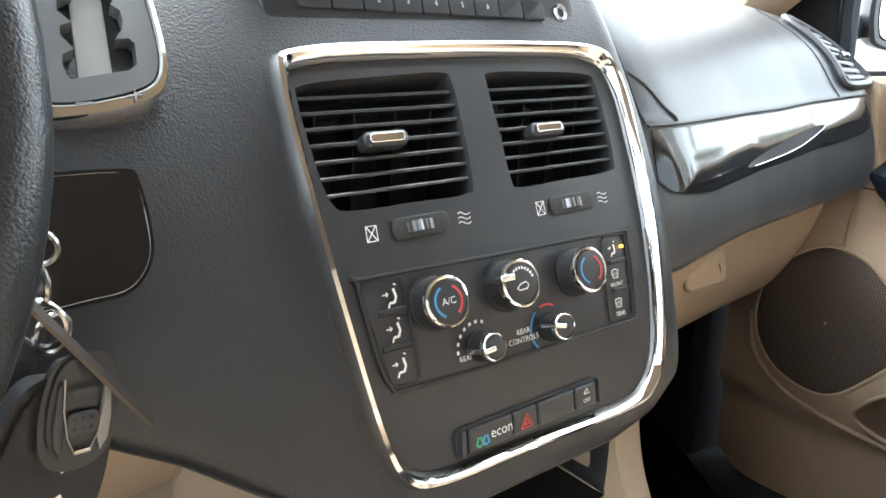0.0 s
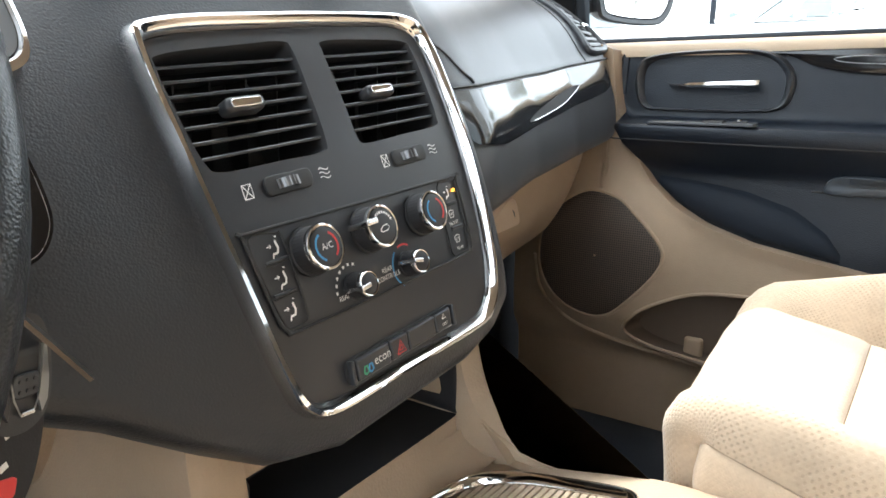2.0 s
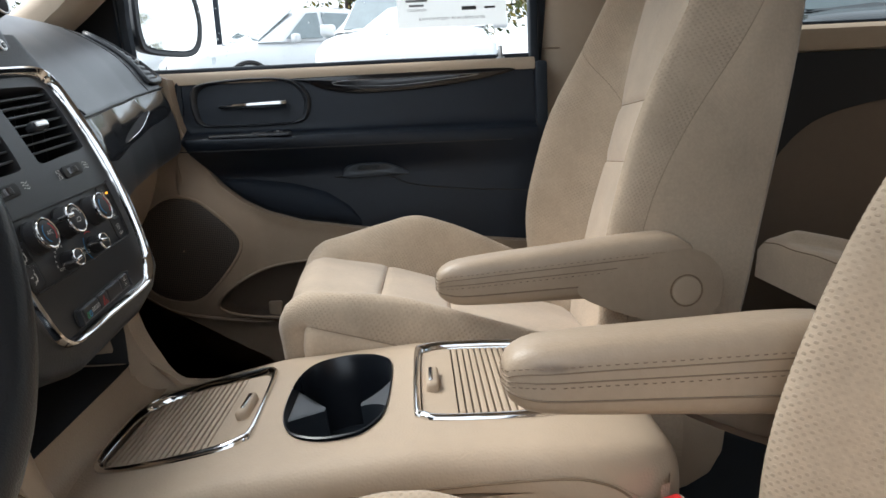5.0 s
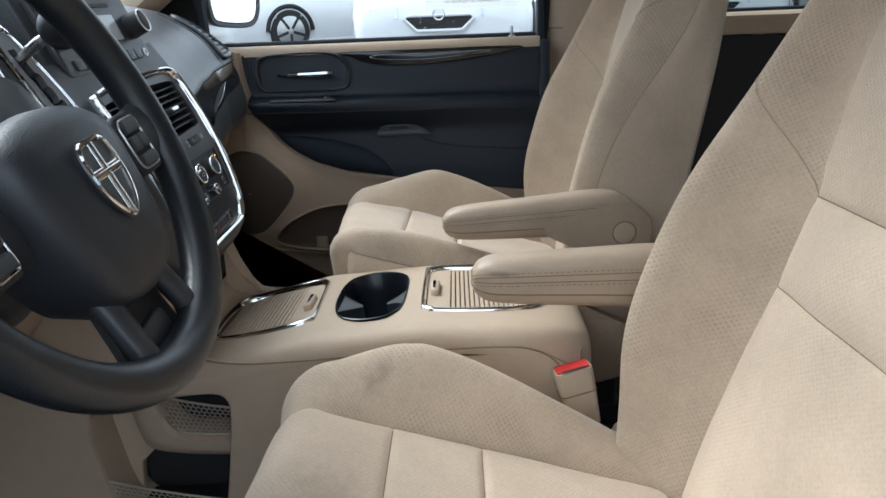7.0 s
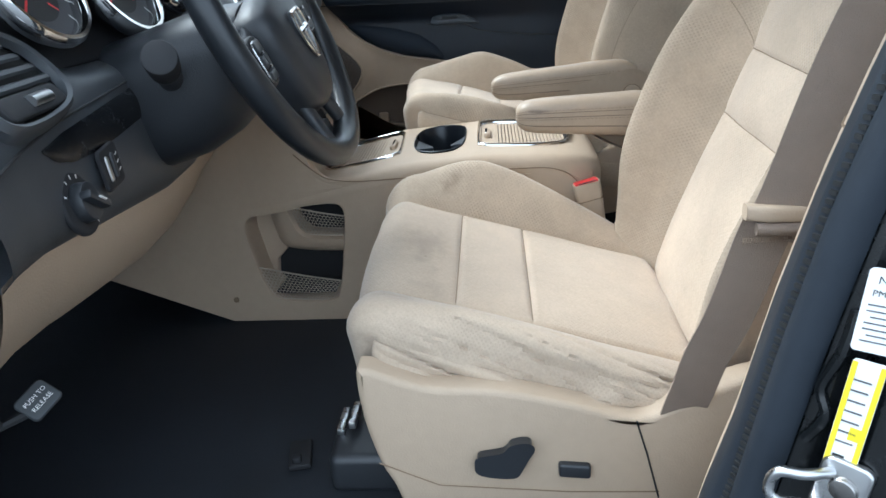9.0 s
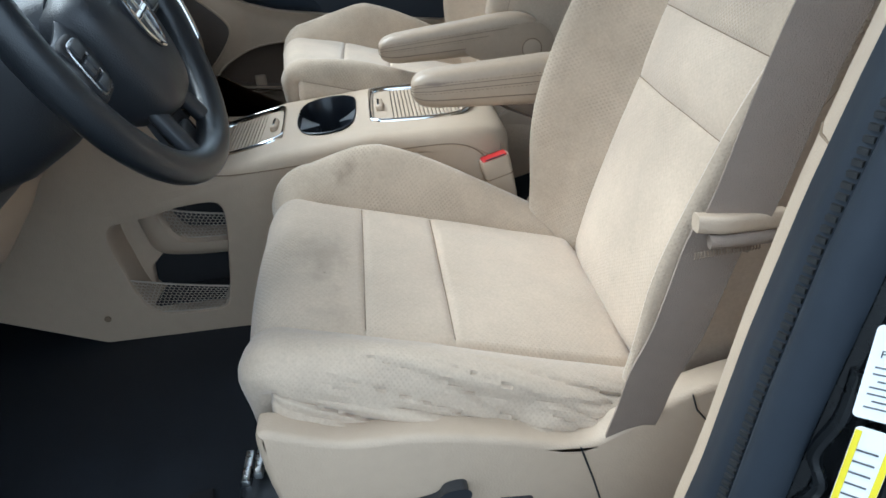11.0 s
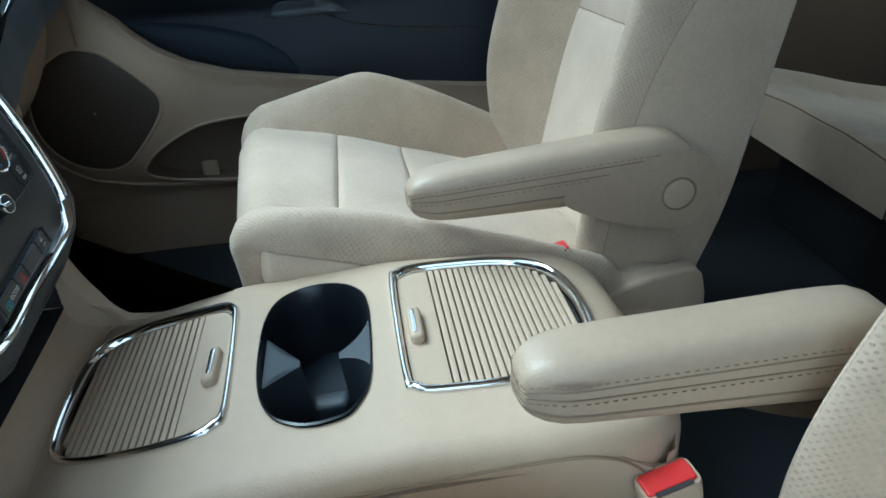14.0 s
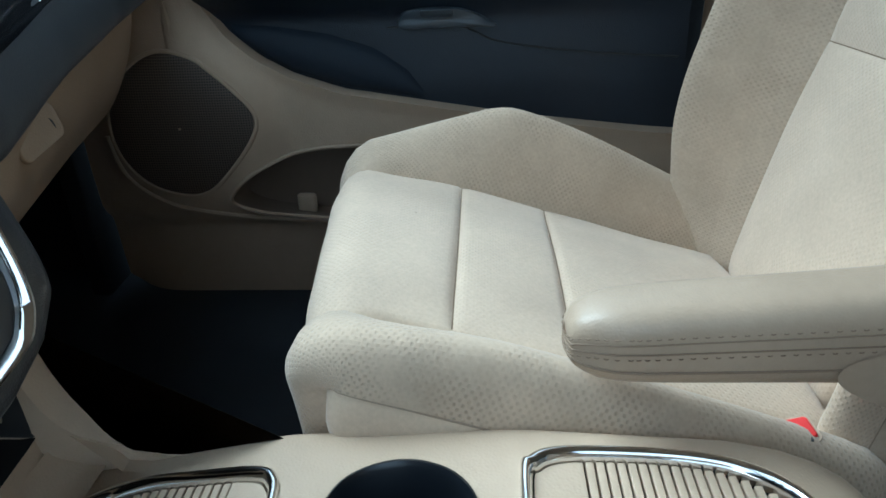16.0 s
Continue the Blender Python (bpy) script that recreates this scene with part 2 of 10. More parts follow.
M_GLASS = clear_glass("window_glass")
M_PRIVACY = clear_glass("tinted_rear_glass", (0.40, 0.43, 0.43))


FLOOR = 0.05


# ---- building helpers ----
def V(*a):
    return Vector(a)


def lerp(a, b, t):
    return a + (b - a) * t


def smooth(t):
    t = min(1.0, max(0.0, t))
    return t * t * (3 - 2 * t)


def table(rows, x):
    """A smooth value between the rows (x, value)."""
    if x <= rows[0][0]:
        return rows[0][1]
    for (a, va), (b, vb) in zip(rows, rows[1:]):
        if x <= b:
            return lerp(va, vb, smooth((x - a) / (b - a)))
    return rows[-1][1]


def line(rows, x):
    """A straight value between the rows (x, value)."""
    return float(np.interp(x, [r[0] for r in rows], [r[1] for r in rows]))


def curve(rows, x):
    """A value on a smooth curve through the rows (x, value)."""
    xs, vs = [r[0] for r in rows], [r[1] for r in rows]
    if x <= xs[0]:
        return vs[0]
    if x >= xs[-1]:
        return vs[-1]
    i = max(k for k in range(len(xs) - 1) if xs[k] <= x)
    slope = lambda k: (vs[min(k + 1, len(xs) - 1)] - vs[max(k - 1, 0)]) / (xs[min(k + 1, len(xs) - 1)] - xs[max(k - 1, 0)])
    w = xs[i + 1] - xs[i]
    t = (x - xs[i]) / w
    return vs[i] * (1 + 2 * t) * (1 - t) ** 2 + slope(i) * w * t * (1 - t) ** 2 + vs[i + 1] * t * t * (3 - 2 * t) + slope(i + 1) * w * t * t * (t - 1)


def spline(points, n, closed=False):
    """A Catmull-Rom curve of n points a span through the points."""
    pts = [Vector(p) for p in points]
    out, count = [], len(pts)
    spans = count if closed else count - 1
    for i in range(spans):
        if closed:
            a, b, c, d = (pts[(i + k) % count] for k in (-1, 0, 1, 2))
        else:
            b, c = pts[i], pts[i + 1]
            a = pts[i - 1] if i else b + (b - c)
            d = pts[i + 2] if i + 2 < count else c + (c - b)
        for k in range(n):
            t = k / n
            out.append(0.5 * ((2 * b) + (c - a) * t + (2 * a - 5 * b + 4 * c - d) * t * t + (3 * b - a - 3 * c + d) * t ** 3))
    if not closed:
        out.append(pts[-1].copy())
    return out


def thing(name, at=(0, 0, 0), label="", category="", group="", kind=""):
    ob = new(name)
    ob.location = at
    ob.empty_display_size = 0.05
    return tagged(ob, label, category, group, kind)


def finish(name, bm, material, sharp=38):
    me = bpy.data.meshes.new(name)
    bm.to_mesh(me)
    bm.free()
    me.materials.append(material)
    me.polygons.foreach_set("use_smooth", [True] * len(me.polygons))
    me.set_sharp_from_angle(angle=radians(sharp))
    return me


def part(name, bm, material, parent=None, label="", sharp=38):
    """Links a bmesh, in the world's metres, as one mesh object under a thing or a part."""
    ob = new(name, finish(name, bm, material, sharp))
    if parent is not None:
        ob.parent = parent
        ob.matrix_parent_inverse = Matrix.Translation(-Vector(parent.location))
    return tagged(ob, label)


def solo(name, bm, material, label, category, group="", kind="", sharp=38):
    return tagged(part(name, bm, material, None, "", sharp), label, category, group, kind)


def box(bm, size, m=None, bevel=0.0, segments=2):
    """A bevelled box of that size, centred at the pose m."""
    got = bmesh.ops.create_cube(bm, size=1, matrix=(m or Matrix()) @ Matrix.Diagonal((*size, 1)))
    if bevel:
        edges = {e for v in got["verts"] for e in v.link_edges}
        bmesh.ops.bevel(bm, geom=list(edges), offset=bevel, segments=segments, affect="EDGES", profile=0.5)
    return bm


def drum(bm, r1, r2, depth, m=None, seg=32, bevel=0.0):
    got = bmesh.ops.create_cone(bm, cap_ends=True, segments=seg, radius1=r1, radius2=r2, depth=depth, matrix=m or Matrix())
    if bevel:
        edges = {e for v in got["verts"] for e in v.link_edges if len(e.link_faces) == 2 and max(len(f.verts) for f in e.link_faces) > 4}
        bmesh.ops.bevel(bm, geom=list(edges), offset=bevel, segments=2, affect="EDGES", profile=0.5)
    return bm


def loft(bm, rings, closed=True, caps=True):
    """Skins rings of equally many points; closed: each ring is a loop."""
    uv = bm.loops.layers.uv.verify()
    grid = [[bm.verts.new(p) for p in ring] for ring in rings]
    n = len(rings[0])
    last = n if closed else n - 1
    us, vs = [0.0], [0.0]
    mid = rings[len(rings) // 2]
    for i in range(last):
        us.append(us[-1] + (Vector(mid[(i + 1) % n]) - Vector(mid[i])).length)
    for a, b in zip(rings, rings[1:]):
        vs.append(vs[-1] + (Vector(b[n // 2]) - Vector(a[n // 2])).length)
    for j in range(len(rings) - 1):
        for i in range(last):
            k = (i + 1) % n
            f = bm.faces.new((grid[j][i], grid[j][k], grid[j + 1][k], grid[j + 1][i]))
            for loop, (a, b) in zip(f.loops, ((i, j), (i + 1, j), (i + 1, j + 1), (i, j + 1))):
                loop[uv].uv = (us[a], vs[b])
    if caps and closed:
        bm.faces.new(list(reversed(grid[0])))
        bm.faces.new(grid[-1])
    return grid


def tube(bm, points, r, seg=10, closed=False, flat=1.0, up=None):
    """A round bar along the points; flat squeezes it along up."""
    pts = [Vector(p) for p in points]
    n = len(pts)
    rings, side = [], None
    for i, p in enumerate(pts):
        a = pts[i - 1] if i or closed else p
        b = pts[(i + 1) % n] if i < n - 1 or closed else p
        d = (b - a).normalized()
        if up is not None:
            side = d.cross(Vector(up)).normalized()
        elif side is None:
            side = d.orthogonal().normalized()
        else:
            side = (side - d * side.dot(d)).normalized()
        other = side.cross(d)
        rad = r(i / max(1, n - 1)) if callable(r) else r
        rings.append([p + side * math.cos(t) * rad + other * math.sin(t) * rad * flat for t in (2 * math.pi * k / seg for k in range(seg))])
    if closed:
        rings.append(rings[0])
        grid = [[bm.verts.new(q) for q in ring] for ring in rings[:-1]]
        for j in range(n):
            for i in range(seg):
                k, l = (i + 1) % seg, (j + 1) % n
                bm.faces.new((grid[j][i], grid[j][k], grid[l][k], grid[l][i]))
    else:
        loft(bm, rings)
    return bm


def rrect(w, h, r, n=6, power=None):
    """The outline of a rounded rectangle, anticlockwise, as (x, y). r: one radius, or four from the lower left on."""
    rs = r if isinstance(r, (tuple, list)) else (r,) * 4
    out = []
    for (sx, sy, a), q in zip(((-1, -1, 180), (1, -1, 270), (1, 1, 0), (-1, 1, 90)), rs):
        cx, cy = sx * (w / 2 - q), sy * (h / 2 - q)
        for k in range(n + 1):
            t = radians(a + 90 * k / n)
            out.append((cx + q * math.cos(t), cy + q * math.sin(t)))
    return out


def slab(bm, outline, depth, place, bevel=0.0, back=True, holes=()):
    """A plate with that outline of (x, y); place(x, y, w) lays it into the world, w from 0 at the back to depth at the front, with an edge eased by bevel."""
    if holes:
        loops = [outline, *holes]
        fronts, backs = [], []
        for loop in loops:
            fronts.append([bm.verts.new(place(x, y, depth)) for x, y in loop])
            backs.append([bm.verts.new(place(x, y, 0)) for x, y in loop])
        for group in (fronts, backs):
            edges = []
            for vs in group:
                for i in range(len(vs)):
                    edges.append(bm.edges.new((vs[i], vs[(i + 1) % len(vs)])))
            bmesh.ops.triangle_fill(bm, use_beauty=True, edges=edges)
        for f, b in zip(fronts, backs):
            for i in range(len(f)):
                k = (i + 1) % len(f)
                bm.faces.new((b[i], b[k], f[k], f[i]))
        bmesh.ops.recalc_face_normals(bm, faces=bm.faces[:])
        return bm
    cx = sum(p[0] for p in outline) / len(outline)
    cy = sum(p[1] for p in outline) / len(outline)

    def inset(d):
        out, n = [], len(outline)
        for i in range(n):
            a, b, c = (Vector(outline[(i + k) % n]) for k in (-1, 0, 1))
            t = (c - a)
            if t.length < 1e-9:
                t = Vector((1, 0))
            nrm = Vector((-t.y, t.x)).normalized()
            out.append((b.x + nrm.x * d, b.y + nrm.y * d))
        return out

    rings = [[place(x, y, 0) for x, y in outline]]
    if bevel:
        for k in range(4):
            a = math.pi / 2 * k / 3
            rings.append([place(x, y, depth - bevel + bevel * math.sin(a)) for x, y in inset(bevel * (1 - math.cos(a)))])
    else:
        rings.append([place(x, y, depth) for x, y in outline])
    loft(bm, rings, True, False)
    bm.verts.ensure_lookup_table()
    n = len(outline)
    top = bm.verts[-n:]
    f = bm.faces.new(top)
    bmesh.ops.triangulate(bm, faces=[f])
    return bm


def flat(origin, right, up):
    """A place() for slab: a plane through origin with those axes; w along right x up."""
    o, r, u = Vector(origin), Vector(right).normalized(), Vector(up).normalized()
    w = r.cross(u).normalized()
    return lambda x, y, d: o + r * x + u * y + w * d


def ribbon(bm, points, width, thick, across):
    """A strap along the points; across: the direction of its width at each."""
    rings = []
    n = len(points)
    for i, p in enumerate(points):
        p = Vector(p)
        d = (Vector(points[min(i + 1, n - 1)]) - Vector(points[max(i - 1, 0)])).normalized()
        a = Vector(across[i] if isinstance(across, list) else across)
        a = (a - d * a.dot(d)).normalized()
        o = d.cross(a) * thick / 2
        w = a * width / 2
        rings.append([p - w - o, p - w * 0.5 - o, p + w * 0.5 - o, p + w - o, p + w + o, p + w * 0.5 + o, p - w * 0.5 + o, p - w + o])
    loft(bm, rings)
    return bm


def lettering(text, size, place, material, parent, name="lettering", depth=0.0003, spacing=1.0):
    """Raised letters of Blender's own font, laid by place(x, y, w), centred, as one mesh."""
    cu = bpy.data.curves.new("letters", "FONT")
    cu.body, cu.size, cu.align_x, cu.align_y, cu.space_character = text, size, "CENTER", "CENTER", spacing
    cu.resolution_u = 2
    ob = bpy.data.objects.new("letters", cu)
    me = ob.to_mesh()
    bm = bmesh.new()
    bm.from_mesh(me)
    ob.to_mesh_clear()
    bpy.data.objects.remove(ob)
    bpy.data.curves.remove(cu)
    for v in bm.verts:
        v.co = place(v.co.x, v.co.y, depth)
    return part(name, bm, material, parent)


def strip(points, width, place, w=0.0004):
    """A flat bar along (x, y) points on a surface."""
    bm = bmesh.new()
    pts = [Vector(p) for p in points]
    rows = []
    for i, p in enumerate(pts):
        d = (pts[min(i + 1, len(pts) - 1)] - pts[max(i - 1, 0)]).normalized()
        nrm = Vector((-d.y, d.x)) * width / 2
        rows.append([place(p.x - nrm.x, p.y - nrm.y, w), place(p.x + nrm.x, p.y + nrm.y, w)])
    loft(bm, rows, False, False)
    return bm


def carve(ob, cutters):
    """Cuts closed bmeshes out of a mesh object for good."""
    for bm in cutters:
        me = bpy.data.meshes.new("cutter")
        bmesh.ops.recalc_face_normals(bm, faces=bm.faces[:])
        bm.to_mesh(me)
        bm.free()
        tool = new("cutter", me)
        mod = ob.modifiers.new("cut", "BOOLEAN")
        mod.operation, mod.object, mod.solver = "DIFFERENCE", tool, "EXACT"
        matrix, parent = ob.matrix_parent_inverse.copy(), ob.parent
        ob.parent = None
        bpy.context.view_layer.update()
        got = bpy.data.meshes.new_from_object(ob.evaluated_get(bpy.context.evaluated_depsgraph_get()))
        ob.modifiers.clear()
        ob.data = got
        ob.parent, ob.matrix_parent_inverse = parent, matrix
        bpy.data.objects.remove(tool)
        bpy.data.meshes.remove(me)
    ob.data.polygons.foreach_set("use_smooth", [True] * len(ob.data.polygons))
    ob.data.set_sharp_from_angle(angle=radians(38))
    return ob


# ---- floor, body shell and glass ----
def sheet(bm, f, us, vs, thick=0.0):
    """A surface f(u, v) over the values us and vs; thick: a second skin that far behind it."""
    rows = [[Vector(f(u, v)) for u in us] for v in vs]
    if not thick:
        loft(bm, rows, False, False)
        return rows
    nu, nv = len(us), len(vs)
    back = []
    for j in range(nv):
        back.append([])
        for i in range(nu):
            du = rows[j][min(i + 1, nu - 1)] - rows[j][max(i - 1, 0)]
            dv = rows[min(j + 1, nv - 1)][i] - rows[max(j - 1, 0)][i]
            back[-1].append(rows[j][i] - du.cross(dv).normalized() * thick)
    rings = [r + list(reversed(b)) for r, b in zip(rows, back)]
    loft(bm, rings)
    return rows


def steps(a, b, n):
    return [a + (b - a) * k / n for k in range(n + 1)]


# black floor covering with low swells, rising towards the firewall
bm = bmesh.new()


def floor_at(u, v):
    rise = 0.30 * smooth((v - 0.72) / 0.35)
    z = FLOOR + rise + noise.noise(V(u * 4, v * 4, 0.5)) * 0.004
    if u > 0.60:
        z += 0.03 * smooth((u - 0.60) / 0.1)
    return V(u, v, z)


sheet(bm, floor_at, steps(-0.93, 0.84, 60), steps(-2.42, 1.06, 90))
bmesh.ops.recalc_face_normals(bm, faces=bm.faces[:])
solo("floor", bm, M_CARPET, "black ribbed rubber floor covering with faint dust", "floor", kind="structure")

# outer walls of the cabin, in plain tan and black where no window is
bm = bmesh.new()
box(bm, (1.78, 0.04, 0.95), Matrix.Translation((-0.04, 1.08, 0.42)))
solo("wall_firewall", bm, M_BLACK_MATT, "black firewall behind the dashboard", "wall", kind="structure")
bm = bmesh.new()
box(bm, (1.74, 0.06, 0.75), Matrix.Translation((-0.04, -2.44, 0.40)), 0.01)
solo("wall_rear", bm, M_TAN_SHADED, "tan tailgate lining", "wall", kind="structure")
bm = bmesh.new()
sheet(bm, lambda u, v: V(u, v, 1.30 - 0.13 * (abs(u + 0.04) / 0.78) ** 4 - 0.05 * smooth((v + 0.1) / 0.5)), steps(-0.82, 0.74, 28), steps(-2.45, 0.20, 24), 0.03)
bmesh.ops.recalc_face_normals(bm, faces=bm.faces[:])
solo("ceiling", bm, M_LINER, "beige cloth headliner of the cabin", "ceiling", kind="structure")

for sx, name in ((-0.945, "wall_footwell_driver"), (0.835, "wall_footwell_passenger")):
    bm = bmesh.new()
    y0 = 0.46 if sx < 0 else 0.61
    box(bm, (0.03, 1.075 - y0, 0.76), Matrix.Translation((sx, (y0 + 1.075) / 2, 0.33)), 0.006)
    solo(name, bm, M_CARPET, "black carpeted side of the footwell", "wall", kind="structure")

# box added to fill the gap under the door where daylight came in
bm = bmesh.new()
box(bm, (0.15, 1.05, 0.12), Matrix.Translation((0.805, 0.13, 0.015)), 0.01)
solo("sill_passenger", bm, M_CARPET, "black lined sill under the passenger door", "sill", kind="structure")

# unseen panel added so that no daylight falls behind the dashboard
bm = bmesh.new()
box(bm, (1.70, 0.22, 0.02), Matrix.Translation((-0.04, 1.00, 0.782)), 0.004)
solo("trim_cowl", bm, M_BLACK_MATT, "black cowl panel at the foot of the windscreen", "trim", kind="structure")

# panel added to shut out daylight ahead of the passenger door
bm = bmesh.new()
box(bm, (0.15, 0.03, 0.74), Matrix.Translation((0.80, 0.635, 0.34)), 0.004)
solo("wall_hinge_pillar", bm, M_CARPET, "black lined foot of the front pillar", "wall", kind="structure")

# windscreen pillar trims, tan
for sx, name in ((1, "pillar_front_near_door"), (-1, "pillar_front_driver")):
    bm = bmesh.new()
    pts = spline([V(-0.04 + sx * 0.84, 0.86, 0.72), V(-0.04 + sx * 0.82, 0.62, 0.86), V(-0.04 + sx * 0.76, 0.35, 1.08), V(-0.04 + sx * 0.70, 0.10, 1.24)], 8)
    tube(bm, pts, 0.045, 12, flat=1.5, up=(sx, 0, 0.5))
    solo("trim_windscreen_pillar", bm, M_TAN, "tan moulded windscreen pillar trim", "trim", kind="structure")

# windscreen, tailgate glass and the tinted rear quarter glass of the driver side
for name, quad, m_, label in (("window_windscreen", (V(-0.80, 1.05, 0.80), V(0.72, 1.05, 0.80), V(0.64, 0.16, 1.235), V(-0.72, 0.16, 1.235)), M_GLASS, "clear sloping windscreen"),
                              ("window_tailgate", (V(-0.82, -2.43, 0.76), V(0.74, -2.43, 0.76), V(0.70, -2.43, 1.24), V(-0.78, -2.43, 1.24)), M_PRIVACY, "tinted tailgate window"),
                              ("window_rear_quarter", (V(-0.93, -2.40, 0.73), V(-0.93, -0.50, 0.73), V(-0.82, -0.56, 1.20), V(-0.82, -2.40, 1.20)), M_PRIVACY, "tinted side window behind the driver pillar")):
    bm = bmesh.new()
    bm.faces.new([bm.verts.new(p) for p in quad])
    solo(name, bm, m_, label, "window", kind="structure").visible_shadow = False
for sx in (-1, 1):
    bm = bmesh.new()
    tube(bm, spline([V(-0.04 + sx * 0.71, 0.20, 1.22), V(-0.04 + sx * 0.76, -0.1, 1.215), V(-0.04 + sx * 0.775, -0.6, 1.205), V(-0.04 + sx * 0.775, -2.42, 1.20)], 6), 0.045, 10)
    solo("trim_roof_rail", bm, M_LINER, "beige lined roof rail over the doors", "trim", kind="structure")

# driver door sill and its tan scuff trim
bm = bmesh.new()
box(bm, (0.14, 1.30, 0.20), Matrix.Translation((-0.965, 0.22, -0.02)), 0.02, 3)
solo("sill_driver", bm, M_PAINT, "glossy black painted door sill", "sill", kind="structure")
bm = bmesh.new()
box(bm, (0.09, 1.05, 0.035), Matrix.Translation((-0.885, 0.28, 0.078)), 0.012, 3)
solo("trim_scuff_plate", bm, M_BLACK_MATT, "black plastic scuff plate on the sill", "trim", kind="structure")


# ---- front seats ----



def drape(spine, columns, offset):
    """Rows of points: a sheet that follows the spine (place, outward) and across it the columns x; offset(x, s) gives its place across, its height over the spine and how far it hangs."""
    rows = []
    for s, (p, out) in spine:
        got = [offset(c, s) for c in columns]
        rows.append([p + V(x, ahead, -drop) + out * h for x, h, drop, ahead in got])
    return rows


def panel_from(rows, i0, i1, j0, j1):
    bm = bmesh.new()
    loft(bm, [row[i0:i1 + 1] for row in rows[j0:j1 + 1]], False, False)
    return bm


def spread(marks, step, fine=0.0022):
    """Values from the first mark to the last, about step apart, closer beside the marks within."""
    out = []
    for a, b in zip(marks, marks[1:]):
        n = max(4, round((b - a) / step))
        vals = [a + (b - a) * k / n for k in range(n)]
        if n > 6:
            vals = [a, a + fine, a + 2.2 * fine, a + 4.5 * fine] + vals[2:-1] + [b - 4.5 * fine, b - 2.2 * fine, b - fine]
        out += sorted(v for v in vals if v < b - 1e-6)
    return sorted(set(round(v, 5) for v in out + [marks[-1]]))


def groove(d, depth=0.0035, wide=0.0038):
    return -depth * math.exp(-(d / wide) ** 2)


